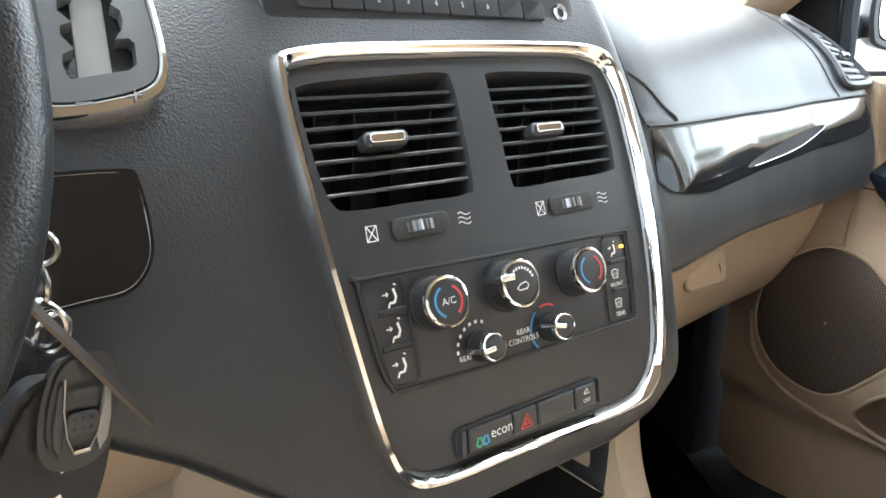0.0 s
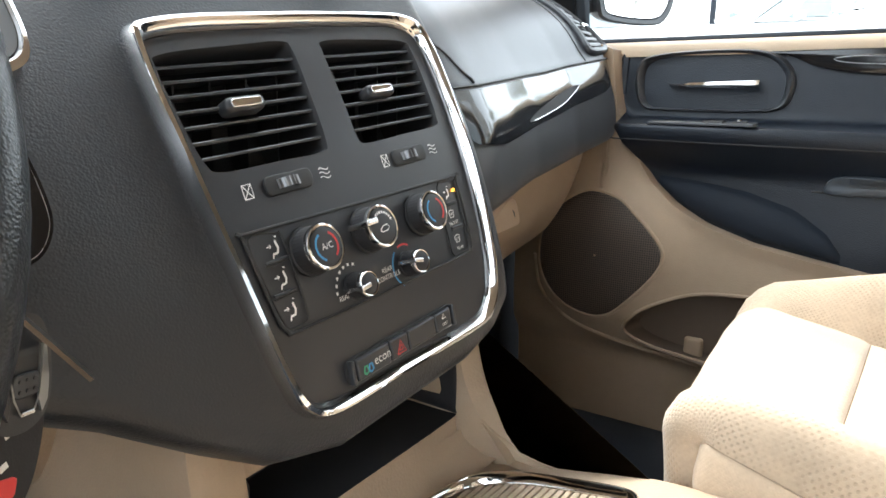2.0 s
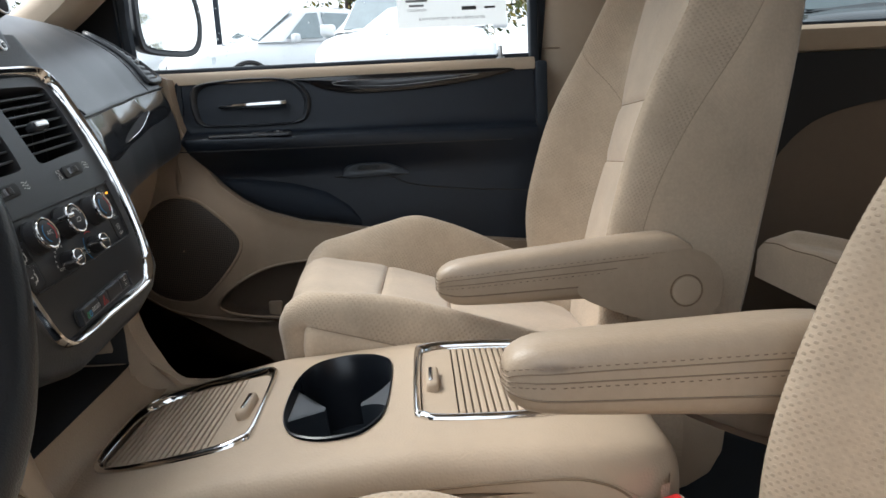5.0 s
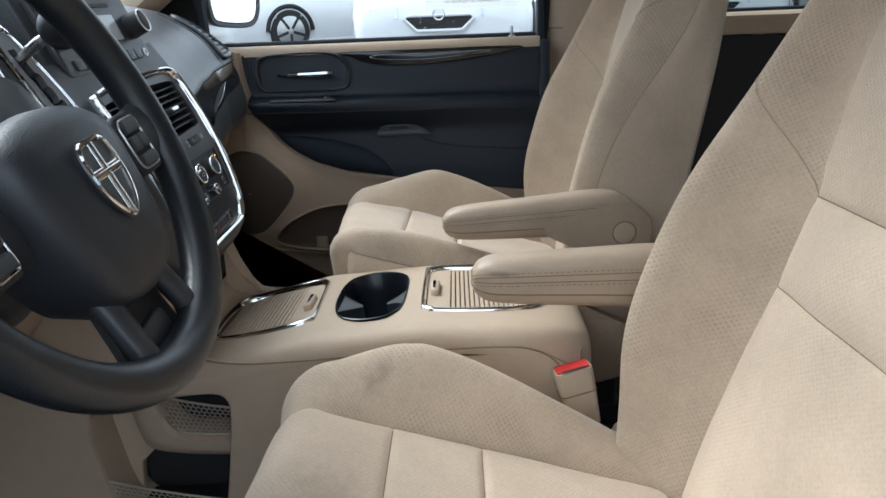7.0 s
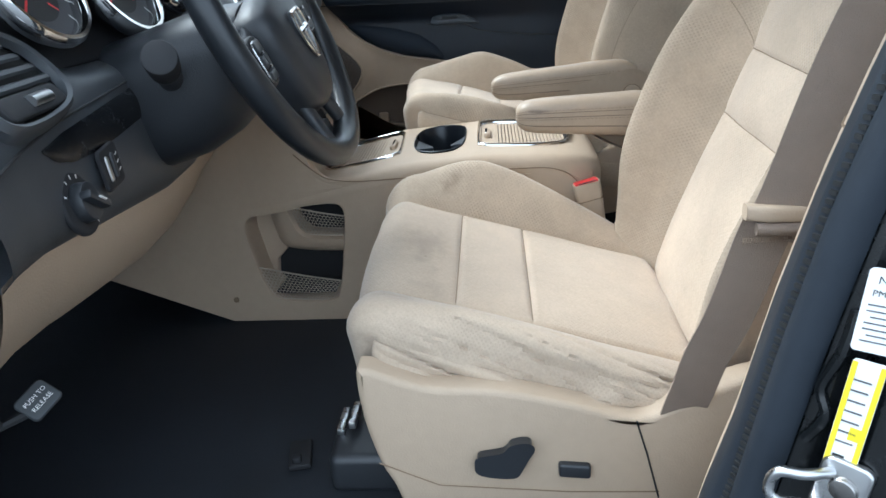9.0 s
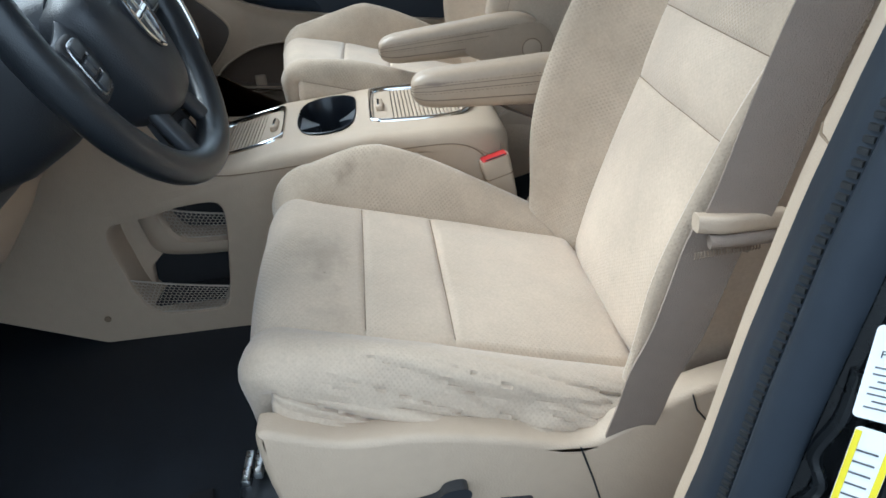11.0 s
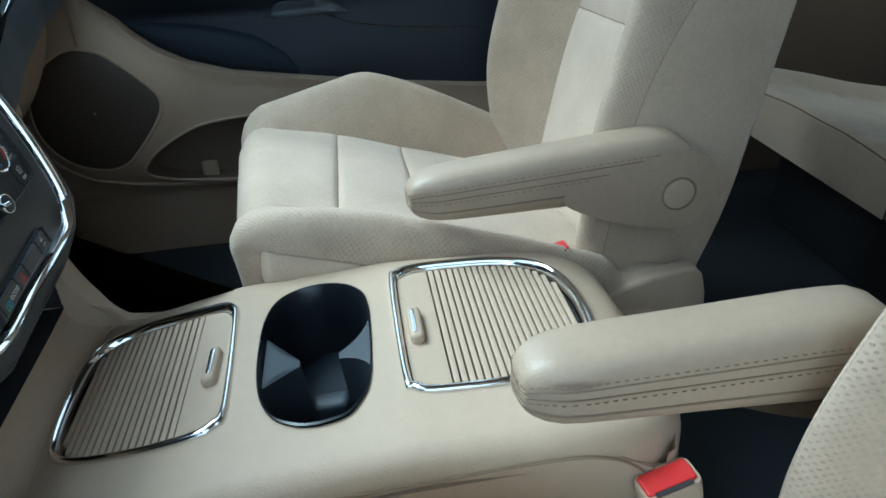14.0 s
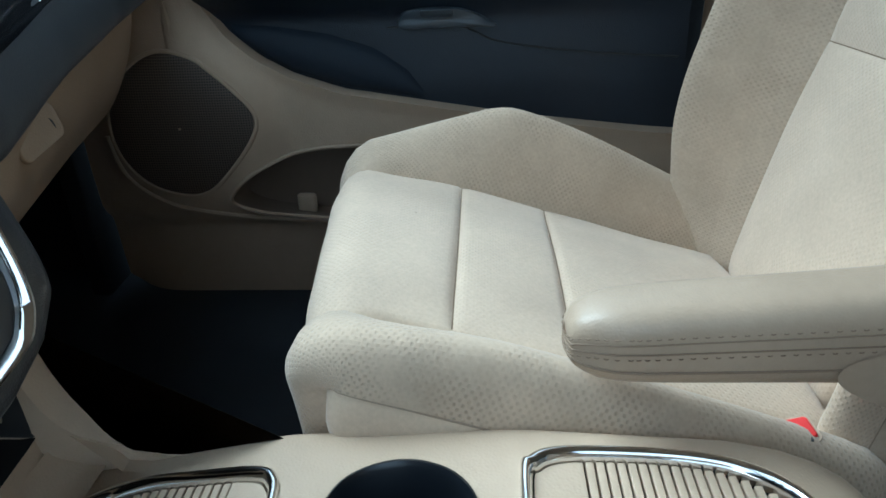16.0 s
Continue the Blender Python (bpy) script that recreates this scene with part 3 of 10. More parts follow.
def seat_cushion(root, cx, dy, dz, roll, half, wrinkled, low_side, longer, lift):
    """The cushion: three insert panels between two raised side bolsters, with cloth sides."""
    slope = radians(16.5)
    start = V(cx, -0.33 + dy, 0.374 + 0.296 * (-0.33 - 0.028) + dz)
    t1, t2 = (0.028 + 0.33) / math.cos(slope), (-0.065 + 0.33) / math.cos(slope)
    s_turn = 0.414 / math.cos(slope) + longer
    s_end = s_turn + 0.058
    marks = [0.0, t2, t1, s_end, s_end + 0.085]
    ss = spread(marks, 0.0065 if wrinkled else 0.011)
    spine, s_prev, p = [], 0.0, start.copy()
    for s in ss:
        n = max(1, int((s - s_prev) / 0.002))
        for k in range(n):
            q = s_prev + (s - s_prev) * (k + 0.5) / n
            a = lerp(slope, radians(-95), min(1, max(0, (q - s_turn) / (s_end - s_turn))) ** 1.0)
            p = p + V(0, math.cos(a), math.sin(a)) * (s - s_prev) / n
        a = lerp(slope, radians(-95), min(1, max(0, (s - s_turn) / (s_end - s_turn))))
        spine.append((s, (p.copy(), V(0, -math.sin(a), math.cos(a)))))
        s_prev = s
    edge = 0.226
    # across: skirt foot, lower seam, bolster, insert seam, middle
    marks_c = [-3.0, -2.0, -1.0, 1.0, 2.0, 3.0]
    cols = spread(marks_c, 0.035 if wrinkled else 0.075, 0.016)

    def offset(c, s):
        a, sg = abs(c), 1 if c >= 0 else -1
        rear, peak, end, high = lift
        b = (lerp(rear, 1, smooth((s - longer) / peak)) if s - longer < peak else 1 - smooth((s - longer - peak) / (end - peak))) * (0.25 if sg == low_side else 1.0)
        drop = 0.0
        narrow = 1 - 0.085 * smooth((s - s_turn + 0.015) / 0.12)
        if a <= 1:
            x, h = half * a, 0.004 * (1 - a * a)
            h += 0.008 * smooth((s - s_turn) / 0.06)
            for lo, hi in zip(marks[:-2], marks[1:-1]):
                if lo <= s <= hi:
                    u = (s - lo) / (hi - lo)
                    h += 0.004 * (math.sin(math.pi * u) ** 0.7 if 0 < u < 1 else 0) * (1 - a ** 4)
            h += groove(s - t1) * (1 - a ** 8) + groove(s - t2) * (1 - a ** 8)
            h += groove((1 - a) * half, 0.006, 0.0045) * (smooth((t2 + 0.03 - s) / 0.06) if wrinkled and sg < 0 else 1 - smooth((s - s_turn + 0.03) / 0.05))
        elif a <= 2:
            u = a - 1
            x = half + (edge - half) * (1 - (1 - u) ** 1.6) + 0.004 * math.sin(math.pi * u)
            h = b * high * math.sin(math.pi * min(1, u ** 0.9)) ** 1.2 + 0.012 * math.sin(math.pi * u) - 0.020 * u ** 2.2 * (1 - (0.0 if wrinkled or sg < 0 else 0.7) * smooth((s - s_turn + 0.02) / 0.05))
            h += 0.008 * smooth((s - s_turn) / 0.06) * (1 - u)
            fade = smooth((t2 + 0.03 - s) / 0.06) if wrinkled and sg < 0 else 1 - smooth((s - s_turn + 0.03) / 0.05)
            h += groove(u * 0.09, 0.006, 0.0045) * fade + groove((1 - u) * 0.09, 0.003)
        else:
            u = a - 2
            x = edge + 0.006 * math.sin(math.pi * u) - 0.012 * u * u
            h = -0.020
            drop = 0.085 * u * (1 - smooth((s - s_turn) / (s_end + 0.085 - s_turn)))
            x += groove(u * 0.09, 0.003)
        h -= 0.016 * math.exp(-((s - 0.050) / 0.016) ** 2) * (1 if a < 2 else 0.3)
        if wrinkled and sg < 0 and a > 1.2:
            # slack cloth: long creases that run back and down, puckers along the lower hem
            amp = smooth((a - 1.2) / 0.6) * smooth(s / 0.05) * (1 - 0.8 * smooth((s - s_turn + 0.09) / 0.10))
            warp = noise.noise(V(s * 6, a * 3, 8.1)) * 0.5
            fold = 1 - abs(noise.noise(V(s * 4.0 + warp, a * 3.4 + s * 6, 3.3))) * 2.2
            crease = 1 - abs(noise.noise(V(s * 6 + warp, a * 6.5 + s * 12, 1.7))) * 2.4
            fine = 1 - abs(noise.noise(V(s * 26, a * 15 + s * 22, 4.1))) * 2.0
            hem = noise.noise(V(s * 34, a * 2.5, 6.4)) * smooth((a - 1.95) / 0.3)
            w = -0.0085 * max(0, fold) ** 3 - 0.0050 * max(0, crease) ** 5 - 0.0010 * max(0, fine) ** 4 + 0.0030 * hem
            x += amp * (w + 0.007 + 0.010 * math.exp(-((a - 2.25) / 0.35) ** 2) * smooth((0.36 - s) / 0.2))
            h += amp * w * 0.8
        else:
            w = noise.noise(V(c * 2.2 + cx * 9, s * 9, 2.0)) * 0.0022
            h += w * (1 - math.exp(-((s - t1) / 0.01) ** 2))
        ahead = 0.0 if wrinkled else 0.030 * (0.5 + 0.5 * sg * min(1.0, x / half)) * smooth((s - t1) / (s_turn - t1))
        return sg * x * narrow, h, drop, ahead

    rows = drape(spine, cols, offset)
    turn = Matrix.Translation((cx, 0, 0.37 + dz)) @ Matrix.Rotation(roll, 4, "Y") @ Matrix.Translation((-cx, 0, -0.37 - dz))
    rows = [[turn @ q for q in row] for row in rows]
    at_c = {m: min(range(len(cols)), key=lambda i: abs(cols[i] - m)) for m in marks_c}
    at_s = {m: min(range(len(ss)), key=lambda i: abs(ss[i] - m)) for m in marks}
    cushion = part("cushion", panel_from(rows, at_c[-1.0], at_c[1.0], 0, at_s[t2]), M_INSERT, root, "light tan suede seat cushion, worn and stained" if wrinkled else "light tan suede seat cushion")
    part("middle_panel", panel_from(rows, at_c[-1.0], at_c[1.0], at_s[t2], at_s[t1]), M_INSERT, cushion)
    part("front_panel", panel_from(rows, at_c[-1.0], at_c[1.0], at_s[t1], len(ss) - 1), M_INSERT, cushion)
    part("bolster", panel_from(rows, at_c[-2.0], at_c[-1.0], 0, len(ss) - 1), M_INSERT if wrinkled else M_BOLSTER, root, "wrinkled cloth side bolster" if wrinkled else "")
    part("bolster", panel_from(rows, at_c[1.0], at_c[2.0], 0, len(ss) - 1), M_BOLSTER, root)
    part("side_cloth", panel_from(rows, 0, at_c[-2.0], 0, len(ss) - 1), M_INSERT if wrinkled else M_SKIRT, root)
    part("side_cloth", panel_from(rows, at_c[2.0], len(cols) - 1, 0, len(ss) - 1), M_SKIRT, root)
    out = V(0, 0, 1)
    for c in (-1.0, 1.0, -2.0, 2.0):
        bm = bmesh.new()
        reach = (t2 + 0.01 if wrinkled and c < 0 else s_turn - 0.005) if abs(c) == 1 else s_turn + 0.045
        stop = max(j for j, q in enumerate(ss) if q < reach)
        if wrinkled and c == -2.0:
            continue
        tube(bm, [rows[j][at_c[c]] + out * (0.0004 if abs(c) == 1 else 0.0) for j in range(2, stop)], lambda t: lerp(0.0009, 0.0003, smooth((t - 0.8) / 0.2)), 6)
        part("seam", bm, M_STITCH, root)
    for t in (t1, t2):
        bm = bmesh.new()
        tube(bm, [rows[at_s[t]][i] + out * 0.0003 for i in range(at_c[-1.0] + 3, at_c[1.0] - 2)], 0.0006, 6)
        part("seam", bm, M_SEAM, cushion)
    return rows


def seat_back(root, cx, dy, dz, roll, recline):
    """The backrest: an upholstered shell with raised wings, an insert of three panels and a plain rear."""
    f_front = [(0.24, -0.315), (0.262, -0.282), (0.285, -0.271), (0.32, -0.278), (0.44, -0.312), (0.53, -0.340), (0.63, -0.371), (0.86, -0.448), (1.00, -0.492)]
    wing = [(0.24, 0.030), (0.34, 0.062), (0.42, 0.088), (0.52, 0.096), (0.60, 0.090), (0.70, 0.068), (0.86, 0.040), (1.0, 0.020)]
    rear = [(0.24, -0.375), (0.345, -0.408), (0.463, -0.431), (0.645, -0.467), (0.749, -0.483), (1.0, -0.530)]
    wide = [(0.24, 0.196), (0.36, 0.205), (0.60, 0.214), (0.80, 0.208), (0.95, 0.185), (1.02, 0.16)]
    seam_x = [(0.24, 0.116), (0.30, 0.130), (0.38, 0.139), (0.46, 0.143), (0.53, 0.144), (0.63, 0.153), (0.72, 0.178), (0.80, 0.186), (1.0, 0.15)]
    z1, z2 = 0.530, 0.618
    marks = [0.245, z1, z2, 1.0]
    zs = spread(marks, 0.014)
    marks_c = [-2.0, -1.0, 1.0, 2.0]
    cols = spread(marks_c, 0.07, 0.018)
    pivot = V(cx, -0.27 + dy, 0.27 + dz)
    turn = Matrix.Translation(pivot) @ Matrix.Rotation(radians(recline), 4, "X") @ Matrix.Rotation(roll, 4, "Y") @ Matrix.Translation(-pivot)
    rows, backs = [], []

    def front(z, c):
        a, sg = abs(c), 1 if c >= 0 else -1
        sx, w = curve(seam_x, z), curve(wide, z)
        hb = curve(wing, z) * (0.62 if sg < 0 else 1.0)
        fade = smooth((1.0 - z) / 0.06)
        if a <= 1:
            x, h = sx * a, 0.006 * (1 - a * a)
            for lo, hi in zip(marks, marks[1:]):
                if lo <= z <= hi:
                    u = (z - lo) / (hi - lo)
                    h += 0.007 * (math.sin(math.pi * u) ** 0.6 if 0 < u < 1 else 0) * (1 - a ** 4)
            h += (groove(z - z1) + groove(z - z2)) * (1 - a ** 8) + groove((1 - a) * sx, 0.007, 0.005) * (1 - smooth((z - z2) / 0.03))
        else:
            u = a - 1
            x = sx + (w - sx) * (1 - (1 - u) ** 1.7) + 0.004 * math.sin(math.pi * u)
            h = hb * smooth(min(1, u * 1.75)) * (1 - 0.35 * max(0, u - 0.55) ** 2 / 0.2) + 0.010 * math.sin(math.pi * u) - 0.04 * max(0, u - 0.6) ** 1.5
            h += groove(u * 0.09, 0.007, 0.005) * (1 - smooth((z - z2) / 0.03)) - 0.045 * smooth((z - 0.48) / 0.25) * max(0, (u - 0.5) / 0.5) ** 2
        h += noise.noise(V(c * 2 + cx * 5, z * 9, 7.0)) * 0.0025
        return V(cx + sg * x, curve(f_front, z) + h * 0.96 + dy - (1 - fade) * 0.02, z + dz + h * 0.25)

    for z in zs:
        rows.append([turn @ front(z, c) for c in cols])
        w, r = curve(wide, z), curve(rear, z)
        left, right = front(z, -2.0), front(z, 2.0)
        n = 7
        side_r = [V(lerp(right.x, cx + w - 0.012, smooth(k / n)) + 0.004 * math.sin(math.pi * k / n), lerp(right.y, r + dy, k / n), lerp(right.z, z + dz, k / n)) for k in range(n + 1)]
        back = [V(cx + (w - 0.012) * math.cos(math.pi * k / 12), r + dy - 0.016 * math.sin(math.pi * k / 12) ** 0.7, z + dz) for k in range(1, 12)]
        side_l = [V(lerp(cx - w + 0.012, left.x, 1 - smooth(1 - k / n)) - 0.004 * math.sin(math.pi * k / n), lerp(r + dy, left.y, k / n), lerp(z + dz, left.z, k / n)) for k in range(n + 1)]
        backs.append([turn @ q for q in side_r + back + side_l])
    at_c = {m: min(range(len(cols)), key=lambda i: abs(cols[i] - m)) for m in marks_c}
    at_z = {m: min(range(len(zs)), key=lambda i: abs(zs[i] - m)) for m in marks}
    rest = part("backrest", panel_from(rows, at_c[-1.0], at_c[1.0], at_z[z1], at_z[z2]), M_INSERT, root, "light tan suede backrest with raised side wings")
    part("lower_panel", panel_from(rows, at_c[-1.0], at_c[1.0], 0, at_z[z1]), M_INSERT, rest)
    part("upper_panel", panel_from(rows, at_c[-1.0], at_c[1.0], at_z[z2], len(zs) - 1), M_BOLSTER, rest)
    part("wing", panel_from(rows, at_c[-2.0], at_c[-1.0], 0, len(zs) - 1), M_BOLSTER, root)
    part("wing", panel_from(rows, at_c[1.0], at_c[2.0], 0, len(zs) - 1), M_BOLSTER, root)
    bm = bmesh.new()
    loft(bm, backs, False, False)
    top = [bm.verts.new(q) for q in rows[-1] + backs[-1][1:-1]]
    bm.faces.new(top)
    part("rear_cover", bm, M_SKIRT, root)
    for c in (-1.0, 1.0, -2.0, 2.0):
        bm = bmesh.new()
        tube(bm, [rows[j][at_c[c]] + V(0, 0.0004, 0) for j in range(at_z[z2] + 1 if abs(c) == 1 else len(zs))], 0.0009 if abs(c) == 1 else 0.0005, 6)
        part("seam", bm, M_STITCH, root)
    # seams that run from the corners of the middle panel up and out over the wings
    for sg in (-1, 1):
        bm = bmesh.new()
        tube(bm, [turn @ front(z2 + 0.125 * k / 12, sg * (1 + 0.92 * (k / 12) ** 1.25)) + V(0, 0.0002, 0) for k in range(13)], 0.0006, 6)
        part("seam", bm, M_STITCH, root)
    for z in (z1, z2):
        bm = bmesh.new()
        tube(bm, [rows[at_z[z]][i] + V(0, 0.0004, 0) for i in range(at_c[-1.0], at_c[1.0] + 1)], 0.0006, 6)
        part("seam", bm, M_SEAM, rest)


def seat_arm(root, x, width, tip, hinge, inner, drop=0.0):
    """A padded vinyl armrest with two rows of stitching, hinged on the backrest. tip, hinge: (y, z) of its middle. inner: +1 or -1, the side of the hinge cover."""
    arm_rows = [(0.0, 0.012, 0.010), (0.02, 0.020, 0.017), (0.07, 0.026, 0.024), (0.2, 0.029, 0.027), (0.5, 0.032, 0.031), (0.8, 0.036, 0.036), (0.93, 0.034, 0.034), (1.0, 0.020, 0.022)]
    tp, hp = V(x, *tip), V(x, *hinge)
    axis = (hp - tp).normalized()
    up = V(1, 0, 0).cross(axis) * -1
    if up.z < 0:
        up = -up
    rings, n = [], 28
    samples = [0, 0.006, 0.014, 0.03, 0.06, 0.1, 0.16, 0.25, 0.35, 0.45, 0.55, 0.65, 0.75, 0.84, 0.9, 0.95, 0.985, 1.0]
    for s in samples:
        h_up, h_dn = line([(a, b) for a, b, _ in arm_rows], s), line([(a, c) for a, _, c in arm_rows], s)
        w = width / 2 * min(1.0, 0.45 + 3.2 * math.sqrt(max(0, s) * 0.25)) * (1 if s < 0.95 else 0.86)
        c = tp.lerp(hp, s)
        ring = []
        for k in range(n):
            t = 2 * math.pi * k / n
            cx, cz = math.cos(t), math.sin(t)
            px = math.copysign(abs(cx) ** 0.55, cx) * w
            pz = math.copysign(abs(cz) ** (0.6 if cz > 0 else 0.75), cz) * (h_up if cz > 0 else h_dn)
            ring.append(c + V(px, 0, 0) + up * pz)
        rings.append(ring)
    bm = bmesh.new()
    loft(bm, rings)
    arm = part("armrest", bm, M_VINYL, root, "padded tan vinyl armrest with double stitching, scuffed at its tip" if drop else "padded tan vinyl armrest with double stitching")

    def on_pad(q, level, side):
        """On the padding's flank: q from the tip to the hinge, level up (1) or down (-1)."""
        h = line([(r[0], r[1] if level >= 0 else r[2]) for r in arm_rows], q)
        w = width / 2 * min(1.0, 0.45 + 3.2 * math.sqrt(max(0, q) * 0.25))
        rise = abs(level) ** (1 / (0.6 if level >= 0 else 0.75))
        return tp.lerp(hp, q) + V(side * (w * (1 - rise * rise) ** 0.275 + 0.0002), 0, 0) + up * h * level

    for level, stitched in ((0.34, True), (0.10, True), (-0.42, False)):
        flank_ = samples[1:-2]
        way = [on_pad(q, level, -1) for q in reversed(flank_)] + [on_pad(0.0, level, -0.5) - axis * 0.0012, on_pad(0.0, level, 0.5) - axis * 0.0012] + [on_pad(q, level, 1) for q in flank_]
        way = spline(way, 4)
        bm = bmesh.new()
        tube(bm, way, 0.0006 if stitched else 0.0009, 6)
        part("piping", bm, M_THREAD, arm)
        if not stitched:
            continue
        bm = bmesh.new()
        total, step, o = 0.0, 0.0040, up * (0.0040 if level > 0.2 else -0.0035)
        for a, b in zip(way, way[1:]):
            total += (b - a).length
            if total >= step:
                total = 0.0
                d = (b - a).normalized()
                lift_ = d.cross(up).normalized()
                lift_ = lift_ if lift_.dot(a - tp.lerp(hp, 0.5)) > 0 else -lift_
                tube(bm, [a + o, a + o + lift_ * 0.0006 + d * 0.0014, a + o + d * 0.0028], 0.00045, 4)
        part("stitching", bm, M_THREAD, arm)
    # hinge cover and its round cap
    hc = hp - axis * 0.012 - up * (0.030 + drop)
    bm = bmesh.new()
    slab(bm, spline([V(0.110, 0.004), V(0.060, -0.020), V(0.018, -0.034), V(-0.016, -0.034), V(-0.036, -0.010), V(-0.034, 0.022), V(0.0, 0.044), V(0.075, 0.030), V(0.115, 0.018)], 5, True), 0.020,
         lambda a, b, w: hc + V(inner * (width / 2 - 0.019 + w), 0, 0) - axis * a + up * b, 0.004)
    bmesh.ops.recalc_face_normals(bm, faces=bm.faces[:])
    cover = part("hinge_cover", bm, M_VINYL, arm)
    bm = bmesh.new()
    drum(bm, 0.0168, 0.0164, 0.006, Matrix.Translation(hc + V(inner * (width / 2 - 0.001), 0, 0)) @ Matrix.Rotation(inner * math.pi / 2, 4, "Y"), 40, 0.0012)
    part("hinge_cap", bm, M_TAN, arm)
    bm = bmesh.new()
    ring = [hc + V(inner * (width / 2 + 0.0015), 0.0178 * math.cos(t), 0.0178 * math.sin(t)) for t in (2 * math.pi * k / 40 for k in range(40))]
    tube(bm, ring, 0.0009, 6, True)
    part("cap_gap", bm, M_SEAM, arm)
    return arm


def seat_base(root, cx, dy, dz, side, powered):
    """The plastic skirt and rails that carry a front seat. side: the side of the outer skirt."""
    x = cx + side * 0.238
    out = [V(0.135, 0.262), V(0.125, 0.275), V(0.09, 0.262), V(0.05, 0.250), V(-0.02, 0.248), V(-0.10, 0.236), V(-0.20, 0.214), V(-0.31, 0.245), V(-0.37, 0.24), V(-0.36, 0.12), V(-0.20, 0.082), V(0.06, 0.080), V(0.105, 0.12), V(0.128, 0.19)]
    outline = [(p.x, p.y) for p in spline(out, 4, True)]
    outer = outline
    if powered:
        outer = [(p.x, p.y) for p in spline([V(0.135, 0.262), V(0.125, 0.275), V(0.09, 0.262), V(0.05, 0.250), V(-0.02, 0.246), V(-0.10, 0.228), V(-0.172, 0.208), V(-0.225, 0.230), V(-0.28, 0.257), V(-0.36, 0.272), V(-0.47, 0.276), V(-0.50, 0.24), V(-0.49, 0.12), V(-0.20, 0.082), V(0.06, 0.080), V(0.105, 0.12), V(0.128, 0.19)], 4, True)]
    bm = bmesh.new()
    slab(bm, outer, 0.030, lambda a, b, w: V(x + side * (w - 0.012), a + dy, b + dz + 0.075), 0.008)
    bmesh.ops.recalc_face_normals(bm, faces=bm.faces[:])
    skirt = part("side_trim", bm, M_TAN, root, "moulded tan plastic side trim")
    face = lambda a, b, w: V(x + side * (0.018 + w), a + dy, b + dz + 0.075)
    if powered:
        bm = bmesh.new()
        tube(bm, [face(a, b, 0.0006) for a, b in ((-0.170, 0.206), (-0.184, 0.16), (-0.200, 0.10))], 0.0011, 6)
        part("trim_joint", bm, M_BLACK_MATT, skirt)
        bm = bmesh.new()
        tube(bm, [face(a, b, 0.0006) for a, b in ((-0.278, 0.255), (-0.284, 0.235), (-0.310, 0.20), (-0.330, 0.15))], 0.0009, 6)
        part("trim_joint", bm, M_BLACK_MATT, skirt)
        bm = bmesh.new()
        tube(bm, [face(a, b, 0.0004) for a, b in ((0.118, 0.15), (0.05, 0.118), (-0.10, 0.108), (-0.20, 0.108))], 0.0008, 6)
        part("trim_crease", bm, M_SEAM, skirt)
        # two black switches
        bm = bmesh.new()
        slab(bm, [(p.x, p.y) for p in spline([V(0.002, 0.166), V(0.005, 0.158), V(0.003, 0.147), V(-0.016, 0.142), V(-0.036, 0.142), V(-0.042, 0.150), V(-0.050, 0.167), V(-0.056, 0.180), V(-0.050, 0.186), V(-0.034, 0.183), V(-0.024, 0.172)], 4, True)], 0.016, lambda a, b, w: face(a, b, w - 0.002 + 0.10 * max(0, b - 0.165)), 0.003)
        bmesh.ops.recalc_face_normals(bm, faces=bm.faces[:])
        part("seat_switch", bm, M_BLACK_SMOOTH, skirt, "black power seat switch")
        bm = bmesh.new()
        slab(bm, rrect(0.036, 0.018, 0.004), 0.010, lambda a, b, w: face(a - 0.104, b + 0.142 + a * 0.08, w - 0.002 + 0.3 * abs(a) * (abs(a) < 0.012)), 0.003)
        bmesh.ops.recalc_face_normals(bm, faces=bm.faces[:])
        part("lumbar_switch", bm, M_BLACK_SMOOTH, skirt, "small black rocker switch")
    # inner skirt, front skirt, rails
    xi = cx - side * 0.226
    bm = bmesh.new()
    slab(bm, outline, 0.02, lambda a, b, w: V(xi - side * (w - 0.012), a + dy, b + dz + 0.055), 0.006)
    bmesh.ops.recalc_face_normals(bm, faces=bm.faces[:])
    part("inner_trim", bm, M_TAN, root)
    bm = bmesh.new()
    box(bm, (0.43, 0.03, 0.11), Matrix.Translation((cx, 0.098 + dy, 0.228 + dz)), 0.012, 3)
    part("front_trim", bm, M_TAN, root)
    bm = bmesh.new()
    box(bm, (0.42, 0.40, 0.06), Matrix.Translation((cx, -0.12 + dy, 0.205 + dz)), 0.01)
    part("seat_pan", bm, M_BLACK_MATT, root)
    for sx in (-0.17, 0.17):
        bm = bmesh.new()
        box(bm, (0.05, 0.50, 0.035), Matrix.Translation((cx + sx, -0.12 + dy, FLOOR + 0.0175)), 0.004)
        part("rail", bm, M_BLACK_MATT, root)
        for yy in (-0.30, 0.06):
            h = 0.18 + dz - FLOOR - 0.035
            bm = bmesh.new()
            box(bm, (0.03, 0.06, h + 0.02), Matrix.Translation((cx + sx, yy + dy, FLOOR + 0.035 + h / 2)), 0.004)
            part("leg", bm, M_BLACK_MATT, root)


